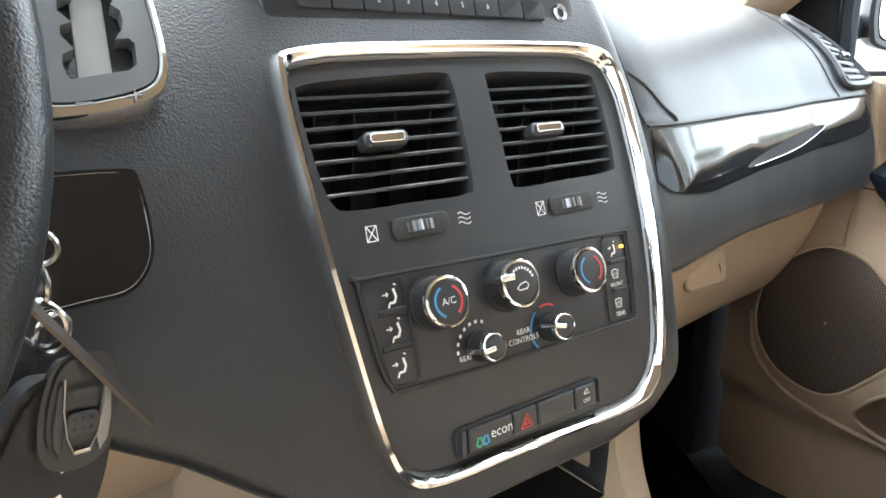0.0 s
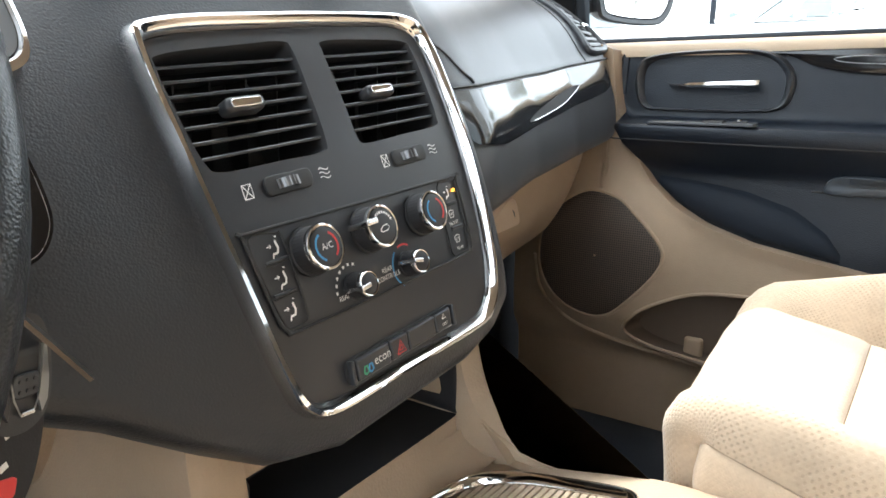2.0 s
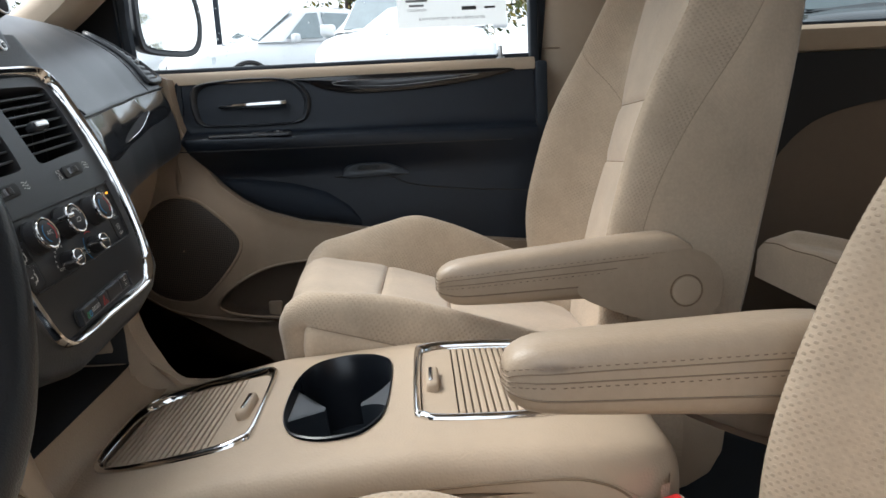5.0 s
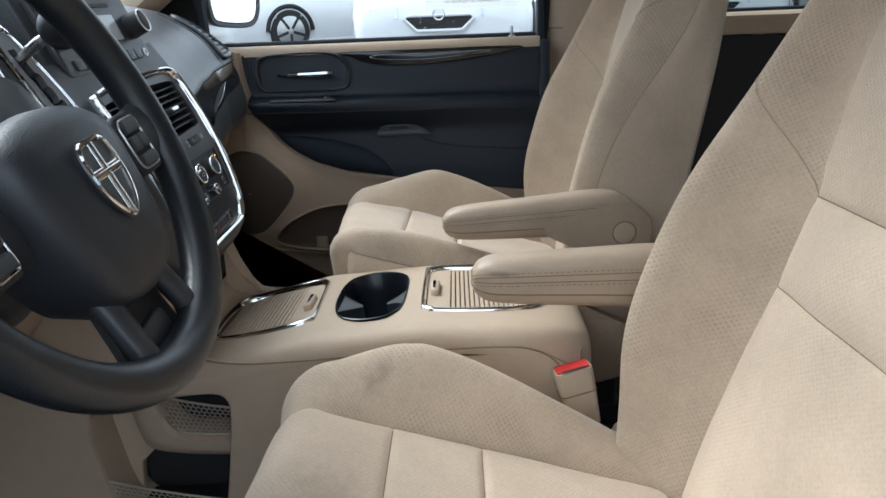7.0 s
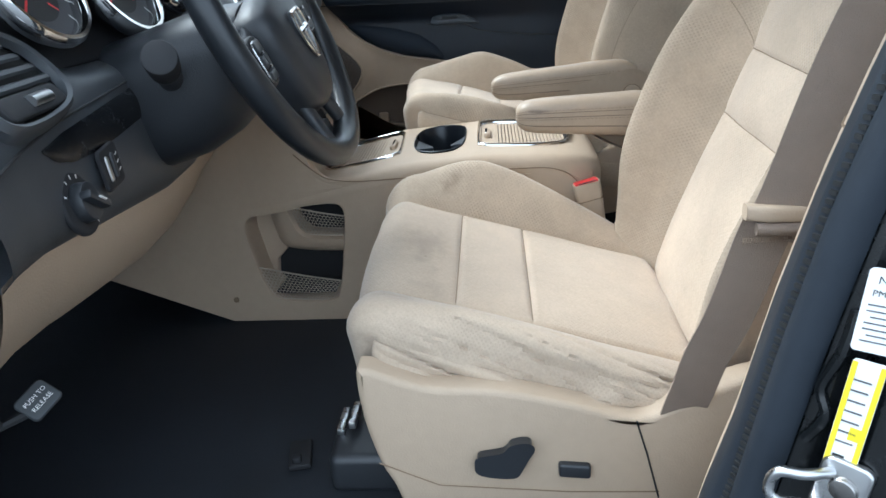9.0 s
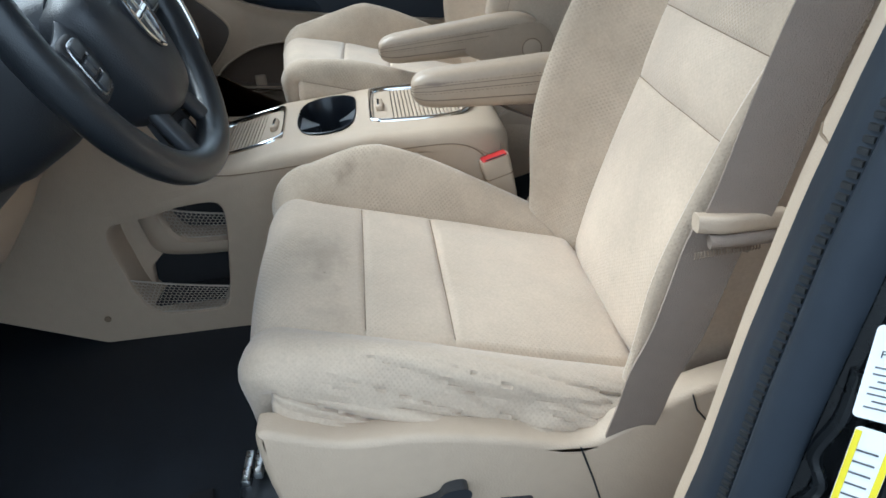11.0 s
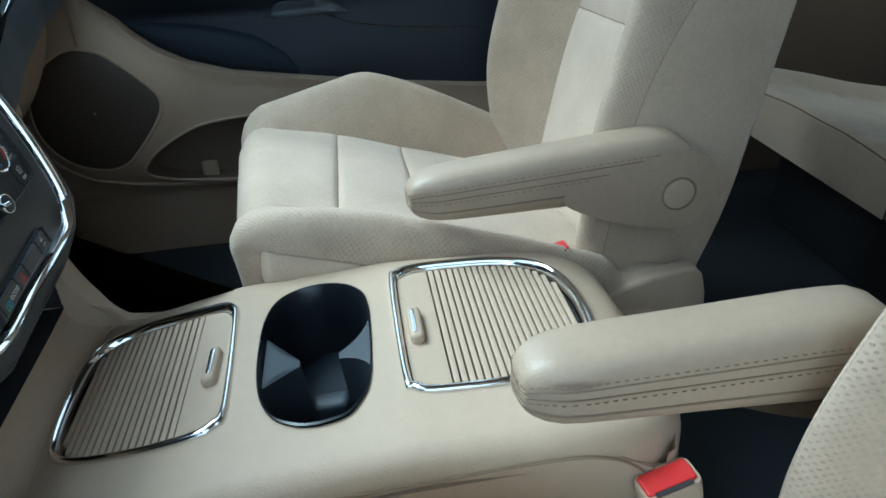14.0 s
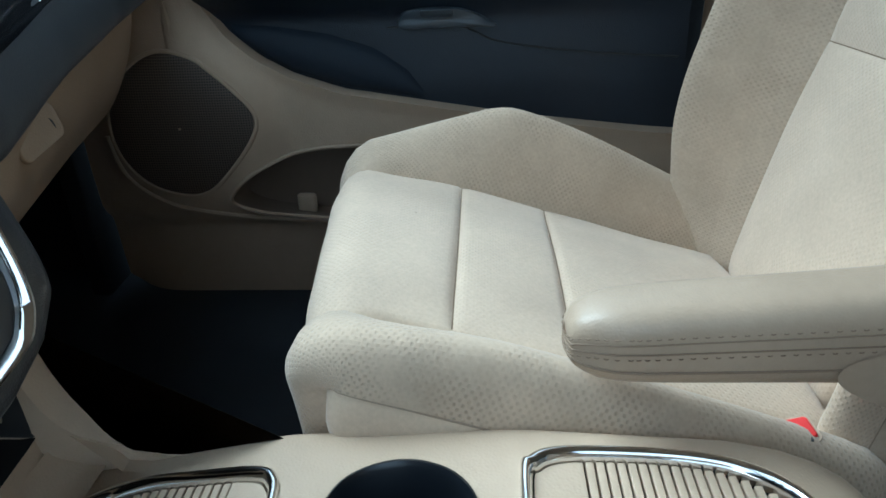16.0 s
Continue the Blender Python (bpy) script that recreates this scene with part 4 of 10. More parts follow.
def front_seat(cx, dy, dz, roll, recline, half, side, powered, label, lift):
    root = thing("front_seat", (cx, -0.12 + dy, FLOOR), label, "car seat", "front seats")
    seat_cushion(root, cx, dy, dz, roll, half, powered, -1, 0.020 if powered else 0.008, lift)
    seat_back(root, cx, dy, dz, roll, recline)
    seat_base(root, cx, dy, dz, side, powered)
    return root


passenger_seat = front_seat(0.340, 0.0, 0.0, radians(3.2), 0.0, 0.162, 1, False, "light tan cloth front passenger seat with inner armrest lowered",
                            (0.50, 0.325, 0.485, 0.084))
seat_arm(passenger_seat, 0.125, 0.052, (-0.046, 0.421), (-0.334, 0.436), -1)
driver_seat = front_seat(-0.430, -0.022, -0.078, radians(-1.8), 3.0, 0.150, -1, True, "light tan cloth driver seat, worn and wrinkled at its outer edge",
                         (0.0, 0.335, 0.490, 0.067))
bm = bmesh.new()
box(bm, (0.030, 0.070, 0.040), Matrix.Translation((-0.205, -0.275, 0.222)) @ Matrix.Rotation(radians(22), 4, "X"), 0.010, 3)
part("recliner_cover", bm, M_TAN, driver_seat)
seat_arm(driver_seat, -0.184, 0.054, (-0.084, 0.430), (-0.335, 0.428), 1, 0.012)


# ---- centre console ----
CX0, CX1, CMID = -0.166, 0.114, -0.014


def con_z(y):
    """The height of the console's top along the car."""
    return line([(-0.30, 0.345), (-0.22, 0.356), (-0.02, 0.361), (0.13, 0.348), (0.28, 0.314), (0.34, 0.300), (0.5, 0.28)], y)


console = thing("center_console", (CMID, 0.1, FLOOR), "tan plastic centre console with two roller lids and cup holders", "console")


def con_wide(y):
    """How far the passenger side edge stands out beyond CX1."""
    return line([(-0.24, 0.0), (-0.10, 0.003), (0.05, 0.009), (0.13, 0.013), (0.20, 0.018), (0.26, 0.020), (0.31, 0.008), (0.34, 0.0), (0.40, 0.0)], y)


def console_cap():
    """The upper shell: flat on top, rounded to the sides, round at its rear end."""
    bm = bmesh.new()
    rings = []
    ys = [-0.232, -0.230, -0.225, -0.215, -0.20, -0.18, -0.15, -0.11] + steps(-0.06, 0.30, 24) + [0.33, 0.36, 0.40]
    for y in ys:
        end = 1.0 if y > -0.13 else math.sqrt(max(0.0, 1 - ((-0.13 - y) / 0.104) ** 2.4))
        narrow = 0.70 + 0.30 * end
        x0, x1 = CMID + (CX0 - CMID) * narrow, CMID + (CX1 + con_wide(y) - CMID) * narrow
        z = con_z(y) - 0.030 * (1 - end)
        drop = line([(-0.24, 0.055), (-0.10, 0.030), (0.20, 0.030), (0.4, 0.03)], y)
        low = z - drop - 0.02 * (1 - end)
        r = 0.020
        ring = [V(x0 + 0.012, y, low), V(x0, y, low), V(x0 - 0.001, y, lerp(low, z - r, 0.5)), V(x0, y, z - r)]
        ring += [V(x0 + r - r * math.cos(a), y, z - r + r * math.sin(a)) for a in (0.35, 0.7, 1.05, 1.4)]
        for k in range(1, 16):
            t = k / 16
            ring.append(V(lerp(x0 + r, x1 - r, t), y, z + 0.003 * math.sin(math.pi * t)))
        ring += [V(x1 - r + r * math.cos(a), y, z - r + r * math.sin(a)) for a in (1.4, 1.05, 0.7, 0.35)]
        ring += [V(x1, y, z - r), V(x1 + 0.001, y, lerp(low, z - r, 0.5)), V(x1, y, low), V(x1 - 0.012, y, low)]
        rings.append(ring)
    loft(bm, rings)
    bmesh.ops.recalc_face_normals(bm, faces=bm.faces[:])
    return part("top_shell", bm, M_TAN, console, "smooth tan upper shell")


def top_frame(y0):
    """A place() on the console's top, x across (to the passenger), y ahead, from y0."""
    def at(x, y, w):
        yy = y0 + y
        slope = (con_z(yy + 0.01) - con_z(yy - 0.01)) / 0.02
        nrm = V(0, -slope, 1).normalized()
        return V(CMID + x, yy, con_z(yy) + 0.003) + nrm * w
    return at


cap = console_cap()
REAR_LID = [(p.x, p.y) for p in spline([V(-0.091, -0.040), V(-0.084, -0.023), V(-0.066, -0.016), V(0.075, -0.016), V(0.095, -0.022), V(0.103, -0.038), V(0.105, -0.07), V(0.103, -0.12), V(0.094, -0.155), V(0.072, -0.179), V(0.03, -0.190), V(-0.03, -0.188), V(-0.066, -0.175), V(-0.085, -0.15), V(-0.091, -0.10)], 5, True)]
FRONT_LID = [(p.x, p.y) for p in spline([V(-0.088, 0.150), V(-0.082, 0.131), V(-0.062, 0.123), V(0.06, 0.128), V(0.090, 0.134), V(0.100, 0.150), V(0.104, 0.19), V(0.106, 0.23), V(0.098, 0.262), V(0.078, 0.277), V(0.03, 0.281), V(-0.03, 0.277), V(-0.058, 0.268), V(-0.072, 0.248), V(-0.084, 0.20)], 5, True)]
CUP = [(p.x, p.y) for p in spline([V(-0.092, 0.022), V(-0.055, 0.008), V(0.042, 0.006), V(0.078, 0.018), V(0.094, 0.045), V(0.092, 0.073), V(0.075, 0.094), V(0.035, 0.103), V(-0.036, 0.102), V(-0.080, 0.090), V(-0.100, 0.066), V(-0.102, 0.040)], 5, True)]
here = top_frame(0.0)


def prism(outline, lo, hi, place):
    bm = bmesh.new()
    loft(bm, [[place(x, y, lo) for x, y in outline], [place(x, y, hi) for x, y in outline]])
    bmesh.ops.recalc_face_normals(bm, faces=bm.faces[:])
    return bm


def scaled(outline, k):
    cx = sum(p[0] for p in outline) / len(outline)
    cy = sum(p[1] for p in outline) / len(outline)
    return [(cx + (x - cx) * k, cy + (y - cy) * k) for x, y in outline]


carve(cap, [prism(REAR_LID, -0.02, 0.02, here), prism(FRONT_LID, -0.02, 0.02, here), prism(CUP, -0.09, 0.02, here)])


def chrome_ring(outline, parent, width, name="chrome_frame"):
    bm = bmesh.new()
    prof = ((0.0, -0.006), (0.0, 0.0006), (0.10, 0.0020), (0.24, 0.0029), (0.40, 0.0031), (0.56, 0.0026), (0.72, 0.0012), (0.88, -0.0014), (1.0, -0.0060), (1.0, -0.0100))
    rings = [[here(x, y, w) for x, y in scaled(outline, 1 - width * k)] for k, w in prof]
    loft(bm, rings, True, False)
    return part(name, bm, M_CHROME, parent, "bright chrome frame")


def roller_lid(outline, y_from, y_to, plain_from, plain_to, handle_y, ahead):
    """A ribbed roller lid in a chrome frame, with a small handle on its plain end."""
    chrome_ring(outline, console, 0.092)
    inner = scaled(outline, 0.903)

    def width_at(y):
        got = []
        for (xa, ya), (xb, yb) in zip(inner, inner[1:] + inner[:1]):
            if (ya - y) * (yb - y) <= 0 and ya != yb:
                got.append(xa + (xb - xa) * (y - ya) / (yb - ya))
        return (min(got), max(got)) if len(got) >= 2 else None

    # bed under the slats
    part("lid_bed", prism(inner, -0.0145, -0.0105, here), M_BLACK_MATT, console)
    pitch = 0.0064
    y = min(y_from, y_to)
    while y < max(y_from, y_to) - 0.002:
        a, b = y + 0.0008, y + pitch - 0.0008
        wa, wb = width_at(a), width_at(b)
        if wa and wb:
            lo, hi = max(wa[0], wb[0]), min(wa[1], wb[1])
            bm = bmesh.new()
            rings = []
            for x in (lo, hi):
                rings.append([here(x, a, -0.011), here(x, a, -0.0046), here(x, a + 0.0004, -0.0042), here(x, (a + b) / 2, -0.0040), here(x, b - 0.0004, -0.0042), here(x, b, -0.0046), here(x, b, -0.011)])
            loft(bm, rings)
            part("slat", bm, M_TAN, console)
        y += pitch
    # the plain end piece
    end = []
    for (x, yy) in inner:
        end.append((x, min(max(yy, min(plain_from, plain_to)), max(plain_from, plain_to))))
    keep = [end[0]]
    for p in end[1:]:
        if abs(p[0] - keep[-1][0]) + abs(p[1] - keep[-1][1]) > 1e-5:
            keep.append(p)
    bm = bmesh.new()
    loft(bm, [[here(x, yy, -0.011) for x, yy in keep], [here(x, yy, -0.0040) for x, yy in keep]])
    bmesh.ops.recalc_face_normals(bm, faces=bm.faces[:])
    plate = part("end_plate", bm, M_TAN, console)
    bm = bmesh.new()
    slab(bm, rrect(0.048, 0.0125, 0.005), 0.0105, lambda x, yy, w: here(x, handle_y + yy, w - 0.0055), 0.004)
    bmesh.ops.recalc_face_normals(bm, faces=bm.faces[:])
    handle = part("lid_handle", bm, M_TAN, plate)
    bm = bmesh.new()
    slab(bm, rrect(0.034, 0.0042, 0.002), 0.0012, lambda x, yy, w: here(x, handle_y + ahead * 0.0015 + yy, w + 0.0047), 0.0006)
    bmesh.ops.recalc_face_normals(bm, faces=bm.faces[:])
    part("chrome_insert", bm, M_CHROME, handle, "chrome strip in the handle")


roller_lid(REAR_LID, -0.052, -0.184, -0.013, -0.0515, -0.034, 1)
roller_lid(FRONT_LID, 0.166, 0.286, 0.118, 0.1655, 0.145, -1)

# cup holders: a dark well with four bays and a raised middle bar
bm = bmesh.new()
rim = [[here(x, y, 0.0012) for x, y in scaled(CUP, 1.012)], [here(x, y, 0.0020) for x, y in scaled(CUP, 0.99)], [here(x, y, -0.002) for x, y in scaled(CUP, 0.965)],
       [here(x, y, -0.03) for x, y in scaled(CUP, 0.95)], [here(x, y, -0.075) for x, y in scaled(CUP, 0.88)], [here(x, y, -0.078) for x, y in scaled(CUP, 0.5)], [here(x, y, -0.078) for x, y in scaled(CUP, 0.01)]]
loft(bm, rim, True, False)
well = part("cup_well", bm, M_CUP, console, "glossy black cup holder well")
# saddles and middle bar coloured paler and bluish for the sky reflected there
M_CUP_SKYLIT = mat("sky_tinted_cup_satin", (0.036, 0.042, 0.051), 0.38, var=0.1)
# two round cups with a saddle at either end between them
CUPS = ((-0.0535, 0.054), (0.0455, 0.054))
for sx, sy in CUPS:
    bm = bmesh.new()
    rings = [[here(sx + r * math.cos(q), sy + r * math.sin(q), w) for q in steps(0, 2 * math.pi, 40)[:-1]] for r, w in ((0.040, -0.0765), (0.036, -0.0765), (0.034, -0.0745), (0.012, -0.0745), (0.001, -0.0745))]
    loft(bm, rings, True, False)
    bmesh.ops.recalc_face_normals(bm, faces=bm.faces[:])
    part("cup_floor", bm, M_RUBBER, well)
for sy in (-1, 1):
    bm = bmesh.new()
    pts = [(CUPS[0][0] + 0.0485 * math.cos(q), 0.054 + sy * 0.0485 * math.sin(q)) for q in steps(radians(72), radians(21), 8)]
    pts += [(CUPS[1][0] + 0.0485 * math.cos(q), 0.054 + sy * 0.0485 * math.sin(q)) for q in steps(radians(159), radians(108), 8)]
    rim_ = [(pts[-1][0], 0.054 + sy * 0.0465), (pts[0][0], 0.054 + sy * 0.0465)]
    rows = []
    for x, y in pts + rim_:
        t = 1 - abs(y - 0.054) / 0.0465
        rows.append([here(x, y, -0.074), here(x, y, -0.008 - 0.012 * t)])
    low = [bm.verts.new(r[0]) for r in rows]
    high = [bm.verts.new(r[1]) for r in rows]
    n_ = len(rows)
    for k in range(n_):
        bm.faces.new((low[k], low[(k + 1) % n_], high[(k + 1) % n_], high[k]))
    top_ = bm.faces.new(high)
    bmesh.ops.triangulate(bm, faces=[top_])
    bmesh.ops.recalc_face_normals(bm, faces=bm.faces[:])
    part("cup_saddle", bm, M_CUP_SKYLIT, well)
bm = bmesh.new()
slab(bm, rrect(0.024, 0.036, 0.008), 0.016, lambda x, y, w: here(x - 0.004, y + 0.054, w - 0.076), 0.006)
bmesh.ops.recalc_face_normals(bm, faces=bm.faces[:])
part("middle_bar", bm, M_CUP_SKYLIT, well)

# flanks: the driver side carries the net pockets, both run down to the floor
FLANK = [(-0.212, 0.30), (-0.220, 0.16), (-0.225, 0.052), (0.46, 0.052), (0.70, 0.150), (0.80, 0.22), (0.80, 0.50), (0.40, 0.50), (0.30, 0.38), (0.25, 0.325), (0.10, 0.322), (-0.17, 0.328)]
POCKET = [(p.x, p.y) for p in spline([V(0.407, 0.238), V(0.397, 0.260), V(0.365, 0.272), V(0.30, 0.280), V(0.243, 0.284), V(0.225, 0.273), V(0.224, 0.245), V(0.231, 0.195), V(0.245, 0.118), V(0.262, 0.095), V(0.33, 0.093), V(0.371, 0.104), V(0.389, 0.137), V(0.400, 0.19)], 5, True)]
bm = bmesh.new()
slab(bm, [(p.x, p.y) for p in (V(*q) for q in FLANK)], 0.012, lambda y, z, w: V(CX0 + 0.013 - w, y, z), holes=[POCKET])
flank = part("driver_flank", bm, M_TAN, console, "tan side panel with a recessed net pocket")
bm = bmesh.new()
rings = []
for k, d in ((1.015, -0.0010), (1.0, 0.0005), (0.98, 0.006), (0.965, 0.025), (0.945, 0.076)):
    rings.append([V(CX0 + 0.0005 + d, y, z) for y, z in scaled(POCKET, k)])
loft(bm, rings, True, False)
part("pocket_wall", bm, M_TAN, flank)
# black back sheet stands for the dark depth of the pocket
bm = bmesh.new()
f = bm.faces.new([bm.verts.new((CX0 + 0.074, y, z)) for y, z in scaled(POCKET, 0.96)])
part("pocket_back", bm, M_BLACK_MATT, flank)
# added dark plate stands for the shade on the pocket floor behind the net
bm = bmesh.new()
box(bm, (0.060, 0.115, 0.006), Matrix.Translation((CX0 + 0.042, 0.315, 0.106)), 0.002)
part("pocket_dark_plate", bm, M_BLACK_MATT, flank)
# curved ledge that carries the upper net, and the tan lining ahead of it
bm = bmesh.new()
LEDGE = [V(0.332, 0.284), V(0.322, 0.248), V(0.307, 0.222), V(0.282, 0.214), V(0.214, 0.211)], [V(0.372, 0.280), V(0.364, 0.230), V(0.350, 0.192), V(0.300, 0.181), V(0.216, 0.177)]
up_, low_ = (spline(q, 5) for q in LEDGE)
rings = [[V(CX0 + d, lerp(a.x, b.x, k), lerp(a.y, b.y, k)) for k, d in ((0.0, 0.070), (0.0, 0.024), (0.10, 0.018), (0.5, 0.020), (0.9, 0.030), (1.0, 0.038), (1.0, 0.070))] for a, b in zip(up_, low_)]
loft(bm, rings)
bmesh.ops.recalc_face_normals(bm, faces=bm.faces[:])
part("pocket_shelf", bm, M_TAN, flank)
bm = bmesh.new()
slab(bm, [(0.412, 0.283), (0.320, 0.283), (0.322, 0.200), (0.345, 0.185), (0.372, 0.158), (0.378, 0.10), (0.405, 0.10)], 0.012, lambda y, z, w: V(CX0 + 0.066 - w, y, z), 0.003)
bmesh.ops.recalc_face_normals(bm, faces=bm.faces[:])
part("pocket_lining", bm, M_TAN, flank)


def net(y0, y1, z_top0, z_top1, z_bot0, z_bot1, x, rows_, cols_):
    """A knitted net of six-sided meshes between two bands."""
    bm = bmesh.new()

    def at(u, v):
        top, bot = lerp(z_top0, z_top1, u), lerp(z_bot0, z_bot1, u)
        squeeze = 1 - 0.10 * v
        return V(x - 0.004 * math.sin(math.pi * u) * (1 - v * 0.5), lerp(y0, y1, 0.5 + (u - 0.5) * squeeze), lerp(top, bot, v))

    for j in range(rows_):
        for i in range(cols_):
            o = 0.5 if j % 2 else 0.0
            u0, u1 = (i + o) / (cols_ + 0.5), (i + o + 1) / (cols_ + 0.5)
            v0, v1 = j / rows_, (j + 1) / rows_
            um = (u0 + u1) / 2
            for a, b in (((u0, v0 + 0.3 / rows_), (um, v0)), ((um, v0), (u1, v0 + 0.3 / rows_)), ((u0, v0 + 0.3 / rows_), (u0, v1))):
                pa, pb = at(*a), at(*b)
                d = (pb - pa).normalized()
                s = d.cross(V(1, 0, 0)).normalized() * 0.0006
                o2 = V(0.0006, 0, 0)
                loft(bm, [[pa - s, pa - o2, pa + s, pa + o2], [pb - s, pb - o2, pb + s, pb + o2]], True, False)
    nb = part("net", bm, M_NET, flank, "knitted tan net")
    bm = bmesh.new()
    tube(bm, [at(u, 0) for u in steps(0, 1, 16)], 0.0016, 6)
    tube(bm, [at(u, 1) for u in steps(0, 1, 16)], 0.0014, 6)
    part("net_band", bm, M_NET, nb)


M_NET = mat("net_cord", (0.46, 0.39, 0.31), 0.85, var=0.1)
net(0.399, 0.236, 0.163, 0.130, 0.100, 0.092, CX0 + 0.004, 10, 22)
net(0.328, 0.222, 0.270, 0.248, 0.217, 0.212, CX0 + 0.030, 8, 15)
bm = bmesh.new()
drum(bm, 0.0055, 0.0055, 0.003, Matrix.Translation((CX0 - 0.0005, 0.448, 0.098)) @ Matrix.Rotation(math.pi / 2, 4, "Y"), 20, 0.001)
screw = part("trim_screw", bm, M_SEAM, flank, "brown push pin")
# joint line under the top shell
bm = bmesh.new()
joint = [(0.30, 0.376), (0.268, 0.346), (0.245, 0.331), (0.20, 0.3245), (0.126, 0.3265), (0.0, 0.3345), (-0.115, 0.338), (-0.155, 0.333), (-0.18, 0.319), (-0.197, 0.294), (-0.207, 0.26)]
tube(bm, spline([V(CX0 - 0.0014, y, z) for y, z in joint], 4), 0.0011, 6)
part("joint_line", bm, M_SEAM, console)
bm = bmesh.new()
slab(bm, [(p[0], p[1]) for p in FLANK], 0.012, lambda y, z, w: V(CX1 - 0.013 + w, y, z))
bmesh.ops.recalc_face_normals(bm, faces=bm.faces[:])
part("passenger_flank", bm, M_TAN, console)
bm = bmesh.new()
rings = []
for z in (0.052, 0.16, 0.25, 0.30, 0.325):
    n = 14
    lean = 0.012 * (0.325 - z) / 0.27
    rings.append([V(lerp(CX0 + 0.002, CX1 - 0.002, 0.5 - 0.5 * math.cos(math.pi * k / n)), -0.205 - 0.020 * math.sin(math.pi * k / n) ** 0.6 + lean, z) for k in range(n + 1)])
loft(bm, rings, False, False)
part("rear_face", bm, M_TAN, console)

# wings that sweep up from the console to the dashboard, with the dark slot between them
def wing(sx, x_in, x_out, low):
    bm = bmesh.new()
    prof = low + [(0.290, 0.414), (0.294, 0.450), (0.300, 0.490)]
    rings = []
    pts = spline([V(0, *p) for p in prof], 3)
    for p in pts:
        t = smooth((p.y - 0.240) / 0.05)
        xo = x_out + (con_wide(p.y) if sx > 0 else 0.0)
        xi = lerp(xo - sx * 0.020, x_in, t)
        rings.append([V(xo, p.y + 0.16, p.z - 0.02), V(xo, p.y + 0.01, p.z - 0.008), V(xo - sx * 0.002, p.y, p.z - 0.003), V(lerp(xo, xi, 0.25), p.y - 0.002, p.z), V(lerp(xo, xi, 0.6), p.y - 0.001, p.z - 0.001),
                      V(xi, p.y + 0.006, p.z - 0.006), V(xi - sx * 0.003, p.y + 0.03, p.z - 0.02), V(xi - sx * 0.003, p.y + 0.16, p.z - 0.03)])
    loft(bm, rings, True, True)
    bmesh.ops.recalc_face_normals(bm, faces=bm.faces[:])
    return part("console_wing", bm, M_TAN, console)


wing(1, 0.096, CX1, [(0.150, 0.3385), (0.185, 0.3360), (0.215, 0.3350), (0.238, 0.3395), (0.256, 0.3490), (0.270, 0.3640), (0.282, 0.3870)])
wing(-1, -0.125, CX0, [(0.215, 0.322), (0.238, 0.326), (0.258, 0.336), (0.272, 0.353), (0.283, 0.381)])
# ramp in front of the front lid, up to the slot
bm = bmesh.new()
ramp = spline([V(0, 0.272, 0.3165), V(0, 0.284, 0.3165), V(0, 0.292, 0.320), V(0, 0.298, 0.328), V(0, 0.3005, 0.340)], 4)
loft(bm, [[V(x, p.y - 0.006 * smooth((abs(x + 0.026) - 0.10) / 0.04), p.z + 0.006 * smooth((abs(x + 0.026) - 0.10) / 0.04)) for p in ramp] for x in steps(CX0 + 0.01, CX1 - 0.005, 12)], False, False)
bmesh.ops.recalc_face_normals(bm, faces=bm.faces[:])
part("ramp", bm, M_TAN, console)
# upright riser with the open storage slot
SLOT_BAY = [(p.x, p.y) for p in spline([V(-0.120, 0.356), V(-0.115, 0.350), V(-0.02, 0.3525), V(0.088, 0.357), V(0.094, 0.363), V(0.095, 0.385), V(0.093, 0.404), V(0.086, 0.408), V(-0.02, 0.404), V(-0.114, 0.400), V(-0.120, 0.394)], 3, True)]
bm = bmesh.new()
slab(bm, [(CX0 + 0.012, 0.305), (CX1 - 0.006, 0.305), (CX1 - 0.006, 0.450), (CX0 + 0.012, 0.450)], 0.006, lambda x, z, w: V(x, 0.306 - w, z), holes=[SLOT_BAY])
bmesh.ops.recalc_face_normals(bm, faces=bm.faces[:])
part("riser", bm, M_TAN, console)
bm = bmesh.new()
loft(bm, [[V(x, y, z) for x, z in scaled(SLOT_BAY, k)] for k, y in ((1.02, 0.2995), (1.0, 0.2985), (0.985, 0.301), (0.985, 0.44), (0.01, 0.441))], True, False)
part("storage_slot", bm, M_BLACK_MATT, console, "dark open storage slot under the controls")


# ---- dashboard ----
dash = thing("dashboard", (0.0, 0.6, FLOOR), "black grained dashboard over tan lower panels", "dashboard")
STACK_X, LEAN_X = -0.035, 0.105


def stack_y(v):
    return 0.7554388 * v ** 3 - 0.2065741 * v ** 2 - 0.0703092 * v + 0.2600162


def stack(u, v, w=0.0):
    """A place on the face of the centre stack: u to the right of its middle, v up, w out towards the cabin."""
    d = (stack_y(v + 0.005) - stack_y(v - 0.005)) / 0.01
    nrm = V(0, -1, d).normalized()
    return V(STACK_X + u, stack_y(v), v + LEAN_X * u) + nrm * w


def face_y(x):
    return line([(-0.95, 0.275), (-0.86, 0.312), (-0.80, 0.330), (-0.72, 0.346), (-0.56, 0.354), (-0.40, 0.365), (-0.25, 0.395), (0.10, 0.395), (0.16, 0.345), (0.20, 0.343), (0.28, 0.362), (0.37, 0.386), (0.55, 0.420), (0.70, 0.430), (0.78, 0.445)], x)


